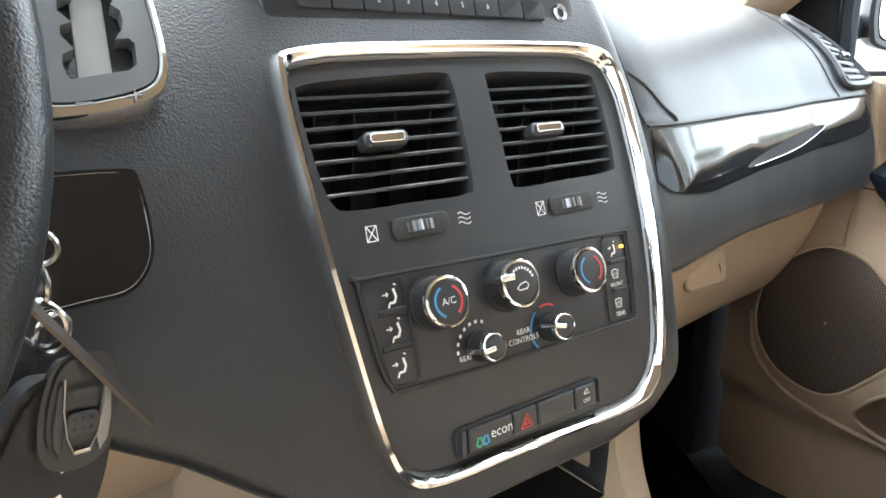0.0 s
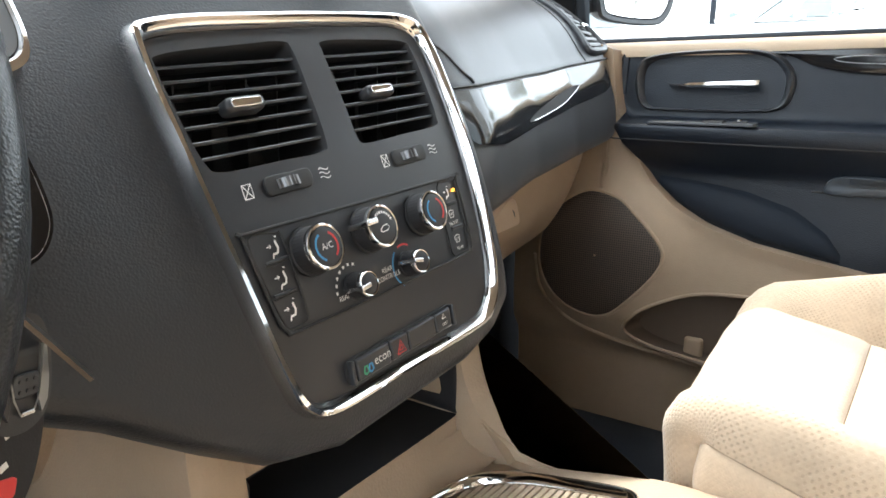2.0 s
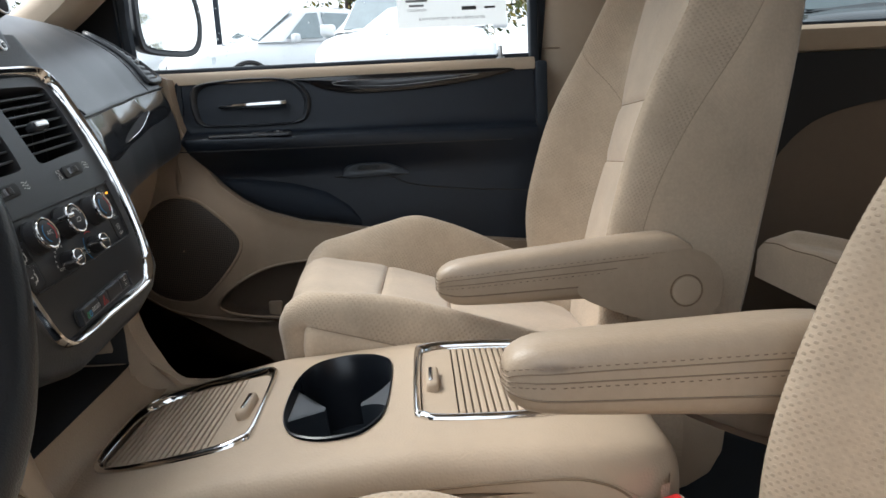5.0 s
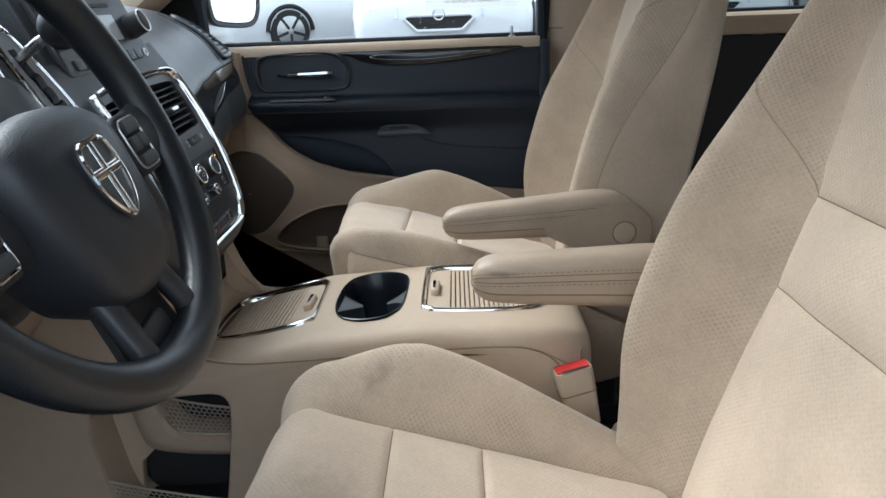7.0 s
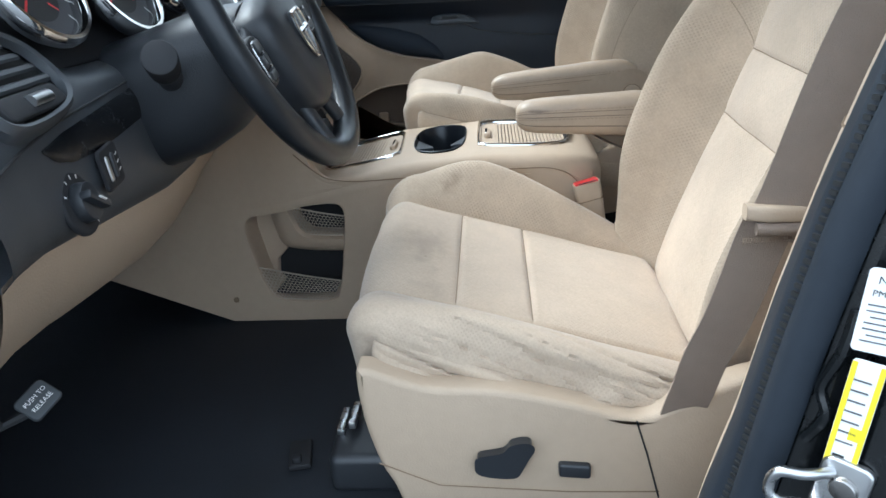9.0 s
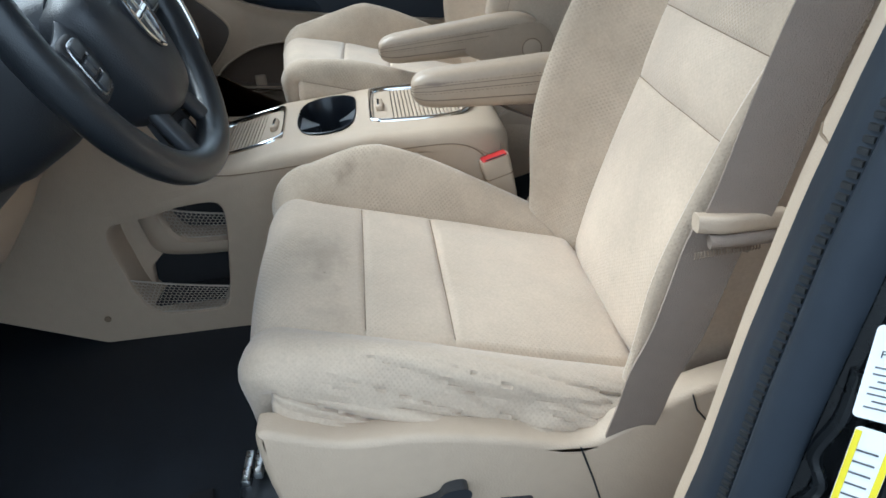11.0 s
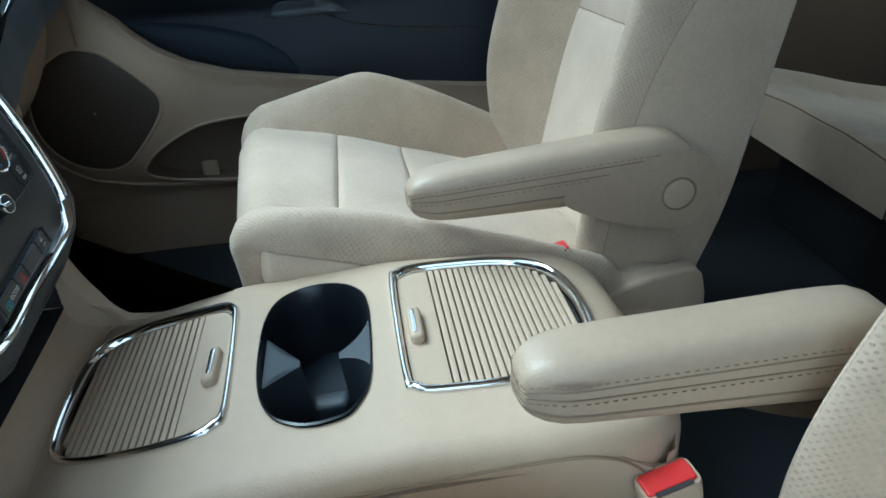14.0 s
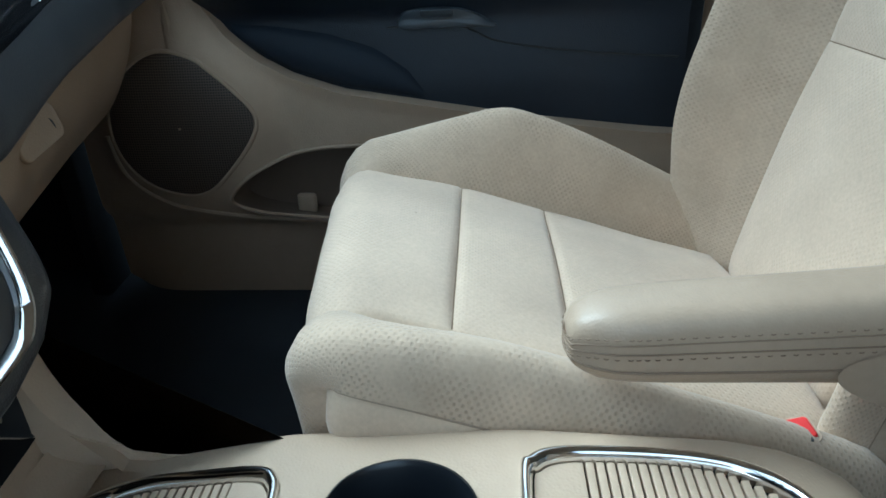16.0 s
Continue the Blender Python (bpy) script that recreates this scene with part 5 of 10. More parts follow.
def face_low(x):
    return line([(-0.95, 0.482), (-0.865, 0.472), (-0.80, 0.464), (-0.70, 0.448), (-0.50, 0.428), (-0.30, 0.43), (-0.15, 0.46), (0.12, 0.47), (0.16, 0.495), (0.3, 0.512), (0.55, 0.528), (0.74, 0.552), (0.80, 0.565)], x)


def trim_top(x):
    return line([(-0.30, 0.655), (-0.10, 0.640), (0.14, 0.626), (0.165, 0.628), (0.22, 0.633), (0.45, 0.654), (0.68, 0.682), (0.79, 0.694)], x)


def trim_low(x):
    return line([(0.168, 0.584), (0.18, 0.577), (0.24, 0.575), (0.45, 0.599), (0.60, 0.620), (0.67, 0.632), (0.715, 0.645), (0.735, 0.672)], x)


def dash_ring(x, off=0.0):
    y, low = face_y(x), face_low(x)
    k = 1.0 if x > 0 else 0.94
    left = smooth((-0.05 - x) / 0.1)
    top = trim_top(x)
    far = smooth((x - 0.2) / 0.45)
    pts = [(y + 0.60, 0.800), (y + 0.40, 0.805), (y + 0.26, lerp(0.796, 0.812, far)), (y + 0.17, lerp(0.774, 0.798, far)), (y + 0.105, lerp(0.737, 0.768, far)), (y + 0.055, lerp(0.690, 0.732, far)), (y + 0.022, top + 0.012), (y + 0.012, top),
           (y + 0.009, top - 0.012), (y + 0.0, top - 0.035), (y - 0.010, top - 0.070), (y - 0.014, lerp(top - 0.08, low, 0.45)), (y - 0.010, lerp(top - 0.08, low, 0.75)), (y + 0.002, low + 0.008), (y + 0.022, low), (y + 0.07, low + 0.004), (y + 0.20, low + 0.02)]
    if x < -0.2:
        # driver side: a sloping face round the vent, and a low shelf before the instruments
        slope = [(y + 0.65, 0.790), (y + 0.45, 0.780), (y + 0.25, 0.735), (y + 0.15, 0.690), (y + 0.095, 0.655), (y + 0.062, 0.630), (y + 0.032, 0.598), (y + 0.014, 0.576),
                 (y + 0.006, 0.564), (y + 0.002, 0.552), (y + 0.0, 0.530), (y - 0.003, lerp(0.53, low, 0.35)), (y - 0.002, lerp(0.53, low, 0.7)), (y + 0.004, low + 0.008), (y + 0.016, low), (y + 0.06, low + 0.004), (y + 0.20, low + 0.02)]
        shelf = [(y + 0.65, 0.640), (y + 0.45, 0.625), (y + 0.25, 0.606), (y + 0.15, 0.600), (y + 0.095, 0.597), (y + 0.062, 0.595), (y + 0.030, 0.590), (y + 0.012, 0.580)] + slope[8:]
        k = smooth((x + 0.665) / 0.05) * smooth((-0.20 - x) / 0.05)
        drv = [(lerp(p[0], q[0], k), lerp(p[1], q[1], k)) for p, q in zip(slope, shelf)]
        k = smooth((-0.20 - x) / 0.06)
        pts = [(lerp(p[0], q[0], k), lerp(p[1], q[1], k)) for p, q in zip(pts, drv)]
    return [V(x, a - off, b) for a, b in pts]


bm = bmesh.new()
xs = steps(-0.90, -0.20, 42) + steps(-0.17, 0.13, 6) + steps(0.15, 0.790, 45)
rings = []
for x in xs:
    pts = spline(dash_ring(x), 3)
    end = smooth((x - 0.715) / 0.075)
    if end > 0:
        pts = [V(p.x, p.y + 0.08 * end * end, lerp(p.z, 0.62, 0.10 * end)) for p in pts]
    rings.append(pts)
loft(bm, rings, False, False)
bmesh.ops.recalc_face_normals(bm, faces=bm.faces[:])
shell = part("dash_pad", bm, M_DASH, dash, "black grained dash pad", sharp=60)


def on_dash(x, z, w=0.0):
    """A place on the upright part of the dashboard's face."""
    ring = spline(dash_ring(x), 3)
    face = ring[15:45]
    for a, b in zip(face, face[1:]):
        if (a.z - z) * (b.z - z) <= 0 and a.z != b.z:
            p = a.lerp(b, (z - a.z) / (b.z - a.z))
            t = (b - a).normalized()
            slope = (face_y(x + 0.01) - face_y(x - 0.01)) / 0.02
            nrm = V(slope, -1, 0).normalized()
            nrm = (nrm + V(0, 0, -t.y / max(0.05, -t.z) * -1) * 0).normalized()
            return p + nrm * w
    return V(x, face_y(x), z)


# airbag door outline and the split line above the trim strip
bm = bmesh.new()
split = [on_dash(x, trim_top(x) - 0.002, 0.0006) for x in steps(0.165, 0.735, 40)]
tube(bm, split, 0.0014, 6)
part("split_line", bm, M_INK, dash)


def on_top(x, k, w=0.0012):
    ring = spline(dash_ring(x), 3)
    i = k * 3
    a, b = ring[int(i)], ring[min(int(i) + 1, len(ring) - 1)]
    p = a.lerp(b, i - int(i))
    t = (b - a).normalized()
    return p + V(1, 0, 0).cross(t).normalized() * -w if (V(1, 0, 0).cross(t)).y > 0 else p + V(1, 0, 0).cross(t).normalized() * w


for path in ([(0.163, k) for k in (7.0, 6.6, 6.2, 5.8, 5.2, 4.6, 4.0, 3.4)], [(0.201, 6.95), (0.200, 6.5), (0.193, 6.0), (0.181, 5.6), (0.163, 5.4)], [(0.632, k) for k in (7.0, 6.4, 5.8, 5.2, 4.6, 4.0, 3.4)]):
    bm = bmesh.new()
    tube(bm, spline([on_top(x, k, 0.0003) for x, k in path], 3), 0.0012, 6)
    part("airbag_seam", bm, M_INK, dash)

M_DARK_TRIM = mat("dark_marbled_trim", (0.010, 0.011, 0.013), 0.26, var=0.5, var_scale=30, spec=0.35)


# gloss trim strip on the passenger side, with a dark patch for its grip hollow
def trim_strip(x0, x1, top_z, low_z, name, label, bulge=0.006):
    bm = bmesh.new()
    rows = []
    for x in steps(x0, x1, 40):
        t = (x - x0) / (x1 - x0)
        top, low = top_z(t), low_z(t)
        rows.append([on_dash(x, lerp(low, top, k / 8), 0.001 + bulge * math.sin(math.pi * k / 8) ** 0.6 * min(1, 25 * t, 14 * (1 - t)) + (0.003 * (1 - k / 8) * min(1, 20 * t, 10 * (1 - t)) if x0 > 0 else 0)) for k in range(9)])
    loft(bm, rows, False, False)
    bmesh.ops.recalc_face_normals(bm, faces=bm.faces[:])
    return part(name, bm, M_GLOSS if x0 > 0 else M_DARK_TRIM, dash, label)


gl = trim_strip(0.168, 0.735, lambda t: trim_top(0.168 + 0.567 * t) - 0.005, lambda t: trim_low(0.168 + 0.567 * t), "gloss_trim", "glossy black trim strip across the dashboard", 0.0022)
# flat black patch stands for the shade in the grip hollow
bm = bmesh.new()
loop = [(0.33, 0.16), (0.40, 0.14), (0.48, 0.20), (0.55, 0.36), (0.57, 0.50), (0.53, 0.52), (0.45, 0.44), (0.37, 0.28)]
grip = spline([on_dash(x, lerp(trim_low(x), trim_top(x) - 0.005, f), 0.0018 + 0.0022 * math.sin(math.pi * f) ** 0.6 + 0.003 * (1 - f)) for x, f in loop], 5, True)
bm.faces.new([bm.verts.new(p) for p in grip])
bmesh.ops.triangulate(bm, faces=bm.faces[:])
part("grip_dark_patch", bm, M_BLACK_MATT, gl, "flat dark patch for the grip hollow")
bm = bmesh.new()
tube(bm, grip[2:20], 0.0006, 6)
part("grip_edge", bm, M_CHROME, gl, "thin bright edge")
trim_strip(-0.770, -0.440, lambda t: 0.5475 + 0.025 * t, lambda t: line([(0, 0.5455), (0.06, 0.532), (0.16, 0.523), (0.30, 0.521), (0.45, 0.524), (1, 0.540)], t), "gloss_trim", "dark marbled trim strip beside the steering column", 0.0022)

# passenger vent at the far end of the dashboard
vent_c = []
bm = bmesh.new()
ring = [(0.662, 6.0), (0.665, 5.4), (0.668, 4.6), (0.672, 3.8), (0.70, 3.6), (0.735, 4.2), (0.752, 5.0), (0.757, 5.6), (0.750, 6.1), (0.70, 6.2)]
ringp = spline([on_top(x, k, 0.003) for x, k in ring], 4, True)
tube(bm, ringp, 0.006, 8, True)
vent = part("side_vent", bm, M_BLACK_SMOOTH, dash, "black side air vent with angled blades")
bm = bmesh.new()
bm.faces.new([bm.verts.new(p) for p in ringp])
bmesh.ops.triangulate(bm, faces=bm.faces[:])
part("vent_back", bm, M_INK, vent)
for k in steps(4.0, 5.8, 7):
    bm = bmesh.new()
    tube(bm, [on_top(x, k, 0.004) for x in steps(0.676, 0.738, 5)], 0.0035, 6, flat=0.4)
    part("blade", bm, M_BLACK_SMOOTH, vent)
bm = bmesh.new()
tube(bm, [on_top(x, 5.1, 0.009) for x in steps(0.70, 0.72, 3)], 0.004, 8)
part("vent_tab", bm, M_CHROME, vent)

# tan lower panels: glovebox and knee panel
def lower_panel(x0, x1, name, label, n=26):
    bm = bmesh.new()
    rows = []
    for x in steps(x0, x1, n):
        y, low = face_y(x), face_low(x)
        end = smooth((x - 0.66) / 0.10)
        prof = [(y + 0.020, low + 0.006), (y + 0.022, low - 0.004), (y + 0.028, low - 0.03), (y + 0.045, low - 0.075), (y + 0.075, low - 0.125), (y + 0.100, low - 0.145), (y + 0.16, low - 0.155), (y + 0.42, low - 0.10)]
        if x0 < 0:
            prof = [(y + 0.010, low + 0.006), (y + 0.012, low - 0.004), (y + 0.020, low - 0.03), (y + 0.036, low - 0.06), (y + 0.056, low - 0.085), (y + 0.075, low - 0.098), (y + 0.13, low - 0.104), (y + 0.42, low - 0.05)]
        rows.append([V(x, a + 0.03 * end, b) for a, b in spline_yz(prof)])
    loft(bm, rows, False, False)
    bmesh.ops.recalc_face_normals(bm, faces=bm.faces[:])
    # glovebox side uses the shade-darkened tan
    return part(name, bm, M_TAN_SHADED if x0 > 0 else M_TAN, dash, label)


def spline_yz(prof):
    return [(p.y, p.z) for p in spline([V(0, a, b) for a, b in prof], 3)]


glove = lower_panel(0.12, 0.775, "glovebox", "tan glovebox lid with a round lock")
bm = bmesh.new()
drum(bm, 0.009, 0.009, 0.010, Matrix.Translation((0.373, 0.412, 0.480)) @ Matrix.Rotation(radians(78), 4, "X"), 28, 0.001)
part("lock", bm, M_INK, glove, "dark round lock")
bm = bmesh.new()
slab(bm, rrect(0.085, 0.034, 0.010), 0.004, flat((0.352, 0.4085, 0.482), (1, 0.12, 0.03), (0, 0.25, 1)), 0.002)
bmesh.ops.recalc_face_normals(bm, faces=bm.faces[:])
part("latch_plate", bm, M_TAN_SHADED, glove)
lower_panel(-0.90, -0.15, "knee_panel", "smooth tan knee panel under the steering column", 30)
bm = bmesh.new()
tube(bm, [on_dash(x, lerp(0.552, 0.572, (x + 0.86) / 0.33), 0.001) for x in steps(-0.875, -0.53, 30)], 0.0013, 6)
part("split_line", bm, M_INK, dash)

# pod that carries the centre controls and the gear selector
def pod_low(u):
    return line([(-0.28, 0.565), (-0.22, 0.525), (-0.176, 0.500), (-0.134, 0.469), (-0.095, 0.443), (-0.05, 0.430), (0.08, 0.430), (0.115, 0.437), (0.142, 0.455), (0.165, 0.50)], u)


bm = bmesh.new()
us = steps(-0.29, 0.165, 110)
rows = []
for u in us:
    low = pod_low(u)
    row = []
    for k in range(31):
        v = lerp(0.70, low, k / 30)
        left = smooth((-0.12 - u) / 0.12)
        edge = max(0.0, (u - 0.135) / 0.03)
        w = -0.003 - 0.022 * edge ** 2 + 0.010 * left * math.sin(math.pi * k / 30) - 0.10 * max(0, -0.26 - u)
        row.append(stack(u, v, w))
    p = row[-1]
    row += [p + V(0, 0.004, -0.006), p + V(0, 0.016, -0.012), p + V(0, 0.05, -0.010), p + V(0, 0.14, 0.0)]
    rows.append(row)
side = [V(STACK_X + 0.172, p.y + 0.03, p.z) for p in rows[-1]]
rows.append(side)
rows.append([V(STACK_X + 0.174, p.y + 0.12, p.z) for p in rows[-2]])
loft(bm, rows, False, False)


def within(px, py, outline):
    hit = False
    for (xa, ya), (xb, yb) in zip(outline, outline[1:] + outline[:1]):
        if (ya > py) != (yb > py) and px < (xb - xa) * (py - ya) / (yb - ya) + xa:
            hit = not hit
    return hit


HOLE = scaled([(-0.118, 0.664), (0.126, 0.664), (0.124, 0.53), (0.114, 0.455), (0.085, 0.4465), (-0.058, 0.4495), (-0.083, 0.46), (-0.104, 0.53)], 0.965)
gone = []
for f in bm.faces:
    c = f.calc_center_median()
    if within(c.x - STACK_X, c.z - LEAN_X * (c.x - STACK_X), HOLE) and c.y < 0.42:
        gone.append(f)
bmesh.ops.delete(bm, geom=gone, context="FACES")
bmesh.ops.recalc_face_normals(bm, faces=bm.faces[:])
pod = part("center_pod", bm, M_BLACK, dash, "black grained pod round the centre controls", sharp=60)

# face plate with its two vent openings and the chrome surround
OUT = [(p.x, p.y) for p in spline([V(-0.118, 0.650), V(-0.104, 0.6635), V(-0.02, 0.6665), V(0.06, 0.6665), V(0.112, 0.6635), V(0.127, 0.648), V(0.1265, 0.60), V(0.124, 0.53), V(0.119, 0.475), V(0.108, 0.453), V(0.085, 0.4455), V(0.0, 0.4475), V(-0.058, 0.4485), V(-0.080, 0.457), V(-0.092, 0.48), V(-0.104, 0.53), V(-0.114, 0.59)], 5, True)]
INN = scaled(OUT, 0.935)
chrome = bmesh.new()
prof = [(1.0, -0.004), (1.0, 0.002), (0.985, 0.0065), (0.968, 0.0072), (0.952, 0.005), (0.938, 0.001), (0.934, -0.006)]
loft(chrome, [[stack(x, y, w) for x, y in scaled(OUT, k)] for k, w in prof], True, False)
bmesh.ops.recalc_face_normals(chrome, faces=chrome.faces[:])
panel = thing("control_panel", stack(0, 0.44, 0), "black climate control panel with chrome surround and two air vents", "control panel")
part("chrome_surround", chrome, M_CHROME, panel, "bright chrome surround")
VENT_L = [(p.x, p.y) for p in spline([V(-0.1065, 0.640), V(-0.100, 0.6475), V(-0.05, 0.6505), V(-0.016, 0.6515), V(-0.0095, 0.646), V(-0.010, 0.62), V(-0.0115, 0.592), V(-0.017, 0.586), V(-0.05, 0.586), V(-0.090, 0.5865), V(-0.099, 0.592), V(-0.1035, 0.610)], 5, True)]
VENT_R = [(p.x, p.y) for p in spline([V(0.0155, 0.644), V(0.020, 0.6505), V(0.055, 0.6505), V(0.100, 0.648), V(0.107, 0.641), V(0.1065, 0.615), V(0.1045, 0.593), V(0.099, 0.587), V(0.06, 0.586), V(0.022, 0.5855), V(0.016, 0.591), V(0.0155, 0.615)], 5, True)]


def curved_plate(outline, holes, depth, w0, n_u=60, n_v=60):
    """A thin plate on the stack's curved face, made of small cells so that it bends with it."""
    bm = bmesh.new()
    slab(bm, outline, depth, lambda x, y, w: V(x, y, w), holes=holes)
    lo = min(p[1] for p in outline)
    hi = max(p[1] for p in outline)
    for k in range(1, 16):
        z = lerp(lo, hi, k / 16)
        bmesh.ops.bisect_plane(bm, geom=bm.verts[:] + bm.edges[:] + bm.faces[:], plane_co=(0, z, 0), plane_no=(0, 1, 0))
    for v in bm.verts:
        v.co = stack(v.co.x, v.co.y, w0 + v.co.z)
    return bm


part("face_plate", curved_plate(INN, [VENT_L, VENT_R], 0.004, -0.005), M_BLACK_SMOOTH, panel, "satin black face plate")


def air_vent(outline, tab_u, tab_v, blades):
    root = bmesh.new()
    rings = [[stack(x, y, w) for x, y in scaled(outline, k)] for k, w in ((1.0, -0.0012), (0.985, -0.003), (0.97, -0.012), (0.94, -0.05))]
    loft(root, rings, True, False)
    bmesh.ops.recalc_face_normals(root, faces=root.faces[:])
    duct = part("air_vent", root, M_BLACK_MATT, panel, "black air vent with slanted blades")
    bm = bmesh.new()
    bm.faces.new([bm.verts.new(stack(x, y, -0.045)) for x, y in scaled(outline, 0.95)])
    bmesh.ops.triangulate(bm, faces=bm.faces[:])
    part("duct_back", bm, M_INK, duct)
    for v in blades:
        got = []
        for (xa, ya), (xb, yb) in zip(outline, outline[1:] + outline[:1]):
            if (ya - v) * (yb - v) <= 0 and ya != yb:
                got.append(xa + (xb - xa) * (v - ya) / (yb - ya))
        lo, hi = min(got) + 0.001, max(got) - 0.001
        bm = bmesh.new()
        rows = []
        for u in steps(lo, hi, 8):
            rows.append([stack(u, v - 0.0006, -0.0035), stack(u, v + 0.0004, -0.0030), stack(u, v + 0.0012, -0.0036), stack(u, v + 0.0045, -0.018), stack(u, v + 0.0032, -0.018)])
        loft(bm, rows)
        bmesh.ops.recalc_face_normals(bm, faces=bm.faces[:])
        part("blade", bm, M_BLACK_SMOOTH, duct)
    for u in (lerp(min(p[0] for p in outline), max(p[0] for p in outline), k) for k in (0.12, 0.36, 0.62, 0.86)):
        bm = bmesh.new()
        box(bm, (0.0012, 0.018, 0.056), Matrix.Translation(stack(u, 0.618, -0.030)))
        part("rear_fin", bm, M_BLACK_MATT, duct)
    bm = bmesh.new()
    slab(bm, rrect(0.027, 0.0080, 0.0035), 0.009, lambda x, y, w: stack(tab_u + x, tab_v + y, w - 0.0055), 0.0025)
    bmesh.ops.recalc_face_normals(bm, faces=bm.faces[:])
    tab = part("vent_tab", bm, M_BLACK_SMOOTH, duct)
    bm = bmesh.new()
    slab(bm, rrect(0.021, 0.0046, 0.0018), 0.0012, lambda x, y, w: stack(tab_u + x, tab_v + y, w + 0.0030), 0.0006)
    bmesh.ops.recalc_face_normals(bm, faces=bm.faces[:])
    part("chrome_insert", bm, M_CHROME, tab)


air_vent(VENT_L, -0.0630, 0.6178, (0.5945, 0.6025, 0.6105, 0.6185, 0.6265, 0.634, 0.6415))
air_vent(VENT_R, 0.0512, 0.6155, (0.5945, 0.6025, 0.6105, 0.6185, 0.6265, 0.634, 0.6415))

M_WHEELSTEEL = mat("dark_ribbed_metal", (0.20, 0.20, 0.205), 0.3, 1.0, var=0.1)
# thumb wheels with their slots and signs
for u0, u1, xb, wv, v in ((-0.0685, -0.0330, -0.0805, -0.0228, 0.5742), (0.0405, 0.0765, 0.0325, 0.0850, 0.5722)):
    um = (u0 + u1) / 2
    bm = bmesh.new()
    slab(bm, rrect(u1 - u0, 0.0105, 0.004), 0.0012, lambda x, y, w: stack(um + x, v + y, w - 0.0004), 0.0008)
    bmesh.ops.recalc_face_normals(bm, faces=bm.faces[:])
    slot = part("wheel_slot", bm, M_INK, panel)
    bm = bmesh.new()
    ax = (stack(0.01, v) - stack(0, v)).normalized()
    c = stack(um - 0.001, v, -0.0078)
    seg = 48
    rings = []
    for k in range(seg):
        t = 2 * math.pi * k / seg
        r = 0.0122 if k % 2 else 0.0115
        o = V(math.cos(t), math.sin(t), 0)
        nrm = (stack(um, v, 0.01) - stack(um, v, 0)).normalized()
        tan_ = ax.normalized()
        upv = tan_.cross(nrm)
        rings.append([c + (tan_ * math.sin(t) + nrm * math.cos(t)) * r + upv * s for s in (-0.0028, 0.0028)])
    rings.append(rings[0])
    loft(bm, rings, False, False)
    bmesh.ops.recalc_face_normals(bm, faces=bm.faces[:])
    part("thumb_wheel", bm, M_WHEELSTEEL, slot, "ribbed silver thumb wheel")
    for s in (-1, 1):
        part("sign", strip([(xb - 0.0027 * s, v - 0.0034), (xb + 0.0027 * s, v + 0.0034)], 0.0006, stack), M_WHITE, panel)
    part("sign", strip([(xb + x, v + y) for x, y in ((-0.003, -0.0036), (0.003, -0.0036), (0.003, 0.0036), (-0.003, 0.0036), (-0.003, -0.0036))], 0.0006, stack), M_WHITE, panel)
    for k in (-1, 0, 1):
        part("sign", strip([(wv + 0.003 * math.sin(t * 3.0 - 2.2) * 0.3 + lerp(-0.0035, 0.0035, t), v + k * 0.0024 + 0.0008 * math.sin(t * 6.3)) for t in steps(0, 1, 8)], 0.0005, stack), M_WHITE, panel)

# climate panel, its outline, buttons and knobs
CLIM = [(p.x, p.y) for p in spline([V(-0.0925, 0.5525), V(-0.088, 0.5545), V(0.0, 0.5525), V(0.098, 0.5505), V(0.1005, 0.5475), V(0.1000, 0.505), V(0.0965, 0.4985), V(0.09, 0.4975), V(0.0, 0.4980), V(-0.070, 0.4990), V(-0.080, 0.5025), V(-0.0855, 0.515)], 5, True)]
bm = bmesh.new()
tube(bm, [stack(x, y, 0.0004) for x, y in CLIM], 0.0010, 6, True)
part("panel_gap", bm, M_INK, panel)
MODE = [(p.x, p.y) for p in spline([V(-0.0895, 0.5515), V(-0.072, 0.5512), V(-0.0675, 0.5475), V(-0.0635, 0.509), V(-0.0655, 0.5025), V(-0.075, 0.5018), V(-0.0805, 0.5060), V(-0.0865, 0.528)], 5, True)]
RIGHT = [(0.0765, 0.5462), (0.0795, 0.5495), (0.098, 0.5490), (0.0985, 0.5465), (0.0975, 0.5025), (0.0945, 0.4995), (0.0775, 0.4995), (0.0752, 0.5025)]
for outline, cuts in ((MODE, (0.5360, 0.5190)), (RIGHT, (0.5328, 0.5160))):
    bm = bmesh.new()
    tube(bm, [stack(x, y, 0.0003) for x, y in outline], 0.0006, 5, True)
    pad = part("button_gap", bm, M_INK, panel)
    xs_ = [p[0] for p in outline]
    for v in cuts:
        lo, hi = lerp(min(xs_), max(xs_), 0.28), lerp(min(xs_), max(xs_), 0.88)
        bm = bmesh.new()
        tube(bm, [stack(lo, v, 0.0003), stack(hi, v, 0.0003)], 0.0005, 5)
        part("button_gap", bm, M_INK, panel)
        bm = bmesh.new()
        slab(bm, rrect(hi - lo, 0.0018, 0.0008), 0.0012, lambda x, y, w: stack((lo + hi) / 2 + x, v + 0.0015 + y, w - 0.0004), 0.0005)
        bmesh.ops.recalc_face_normals(bm, faces=bm.faces[:])
        part("button_ridge", bm, M_BLACK_SMOOTH, panel)


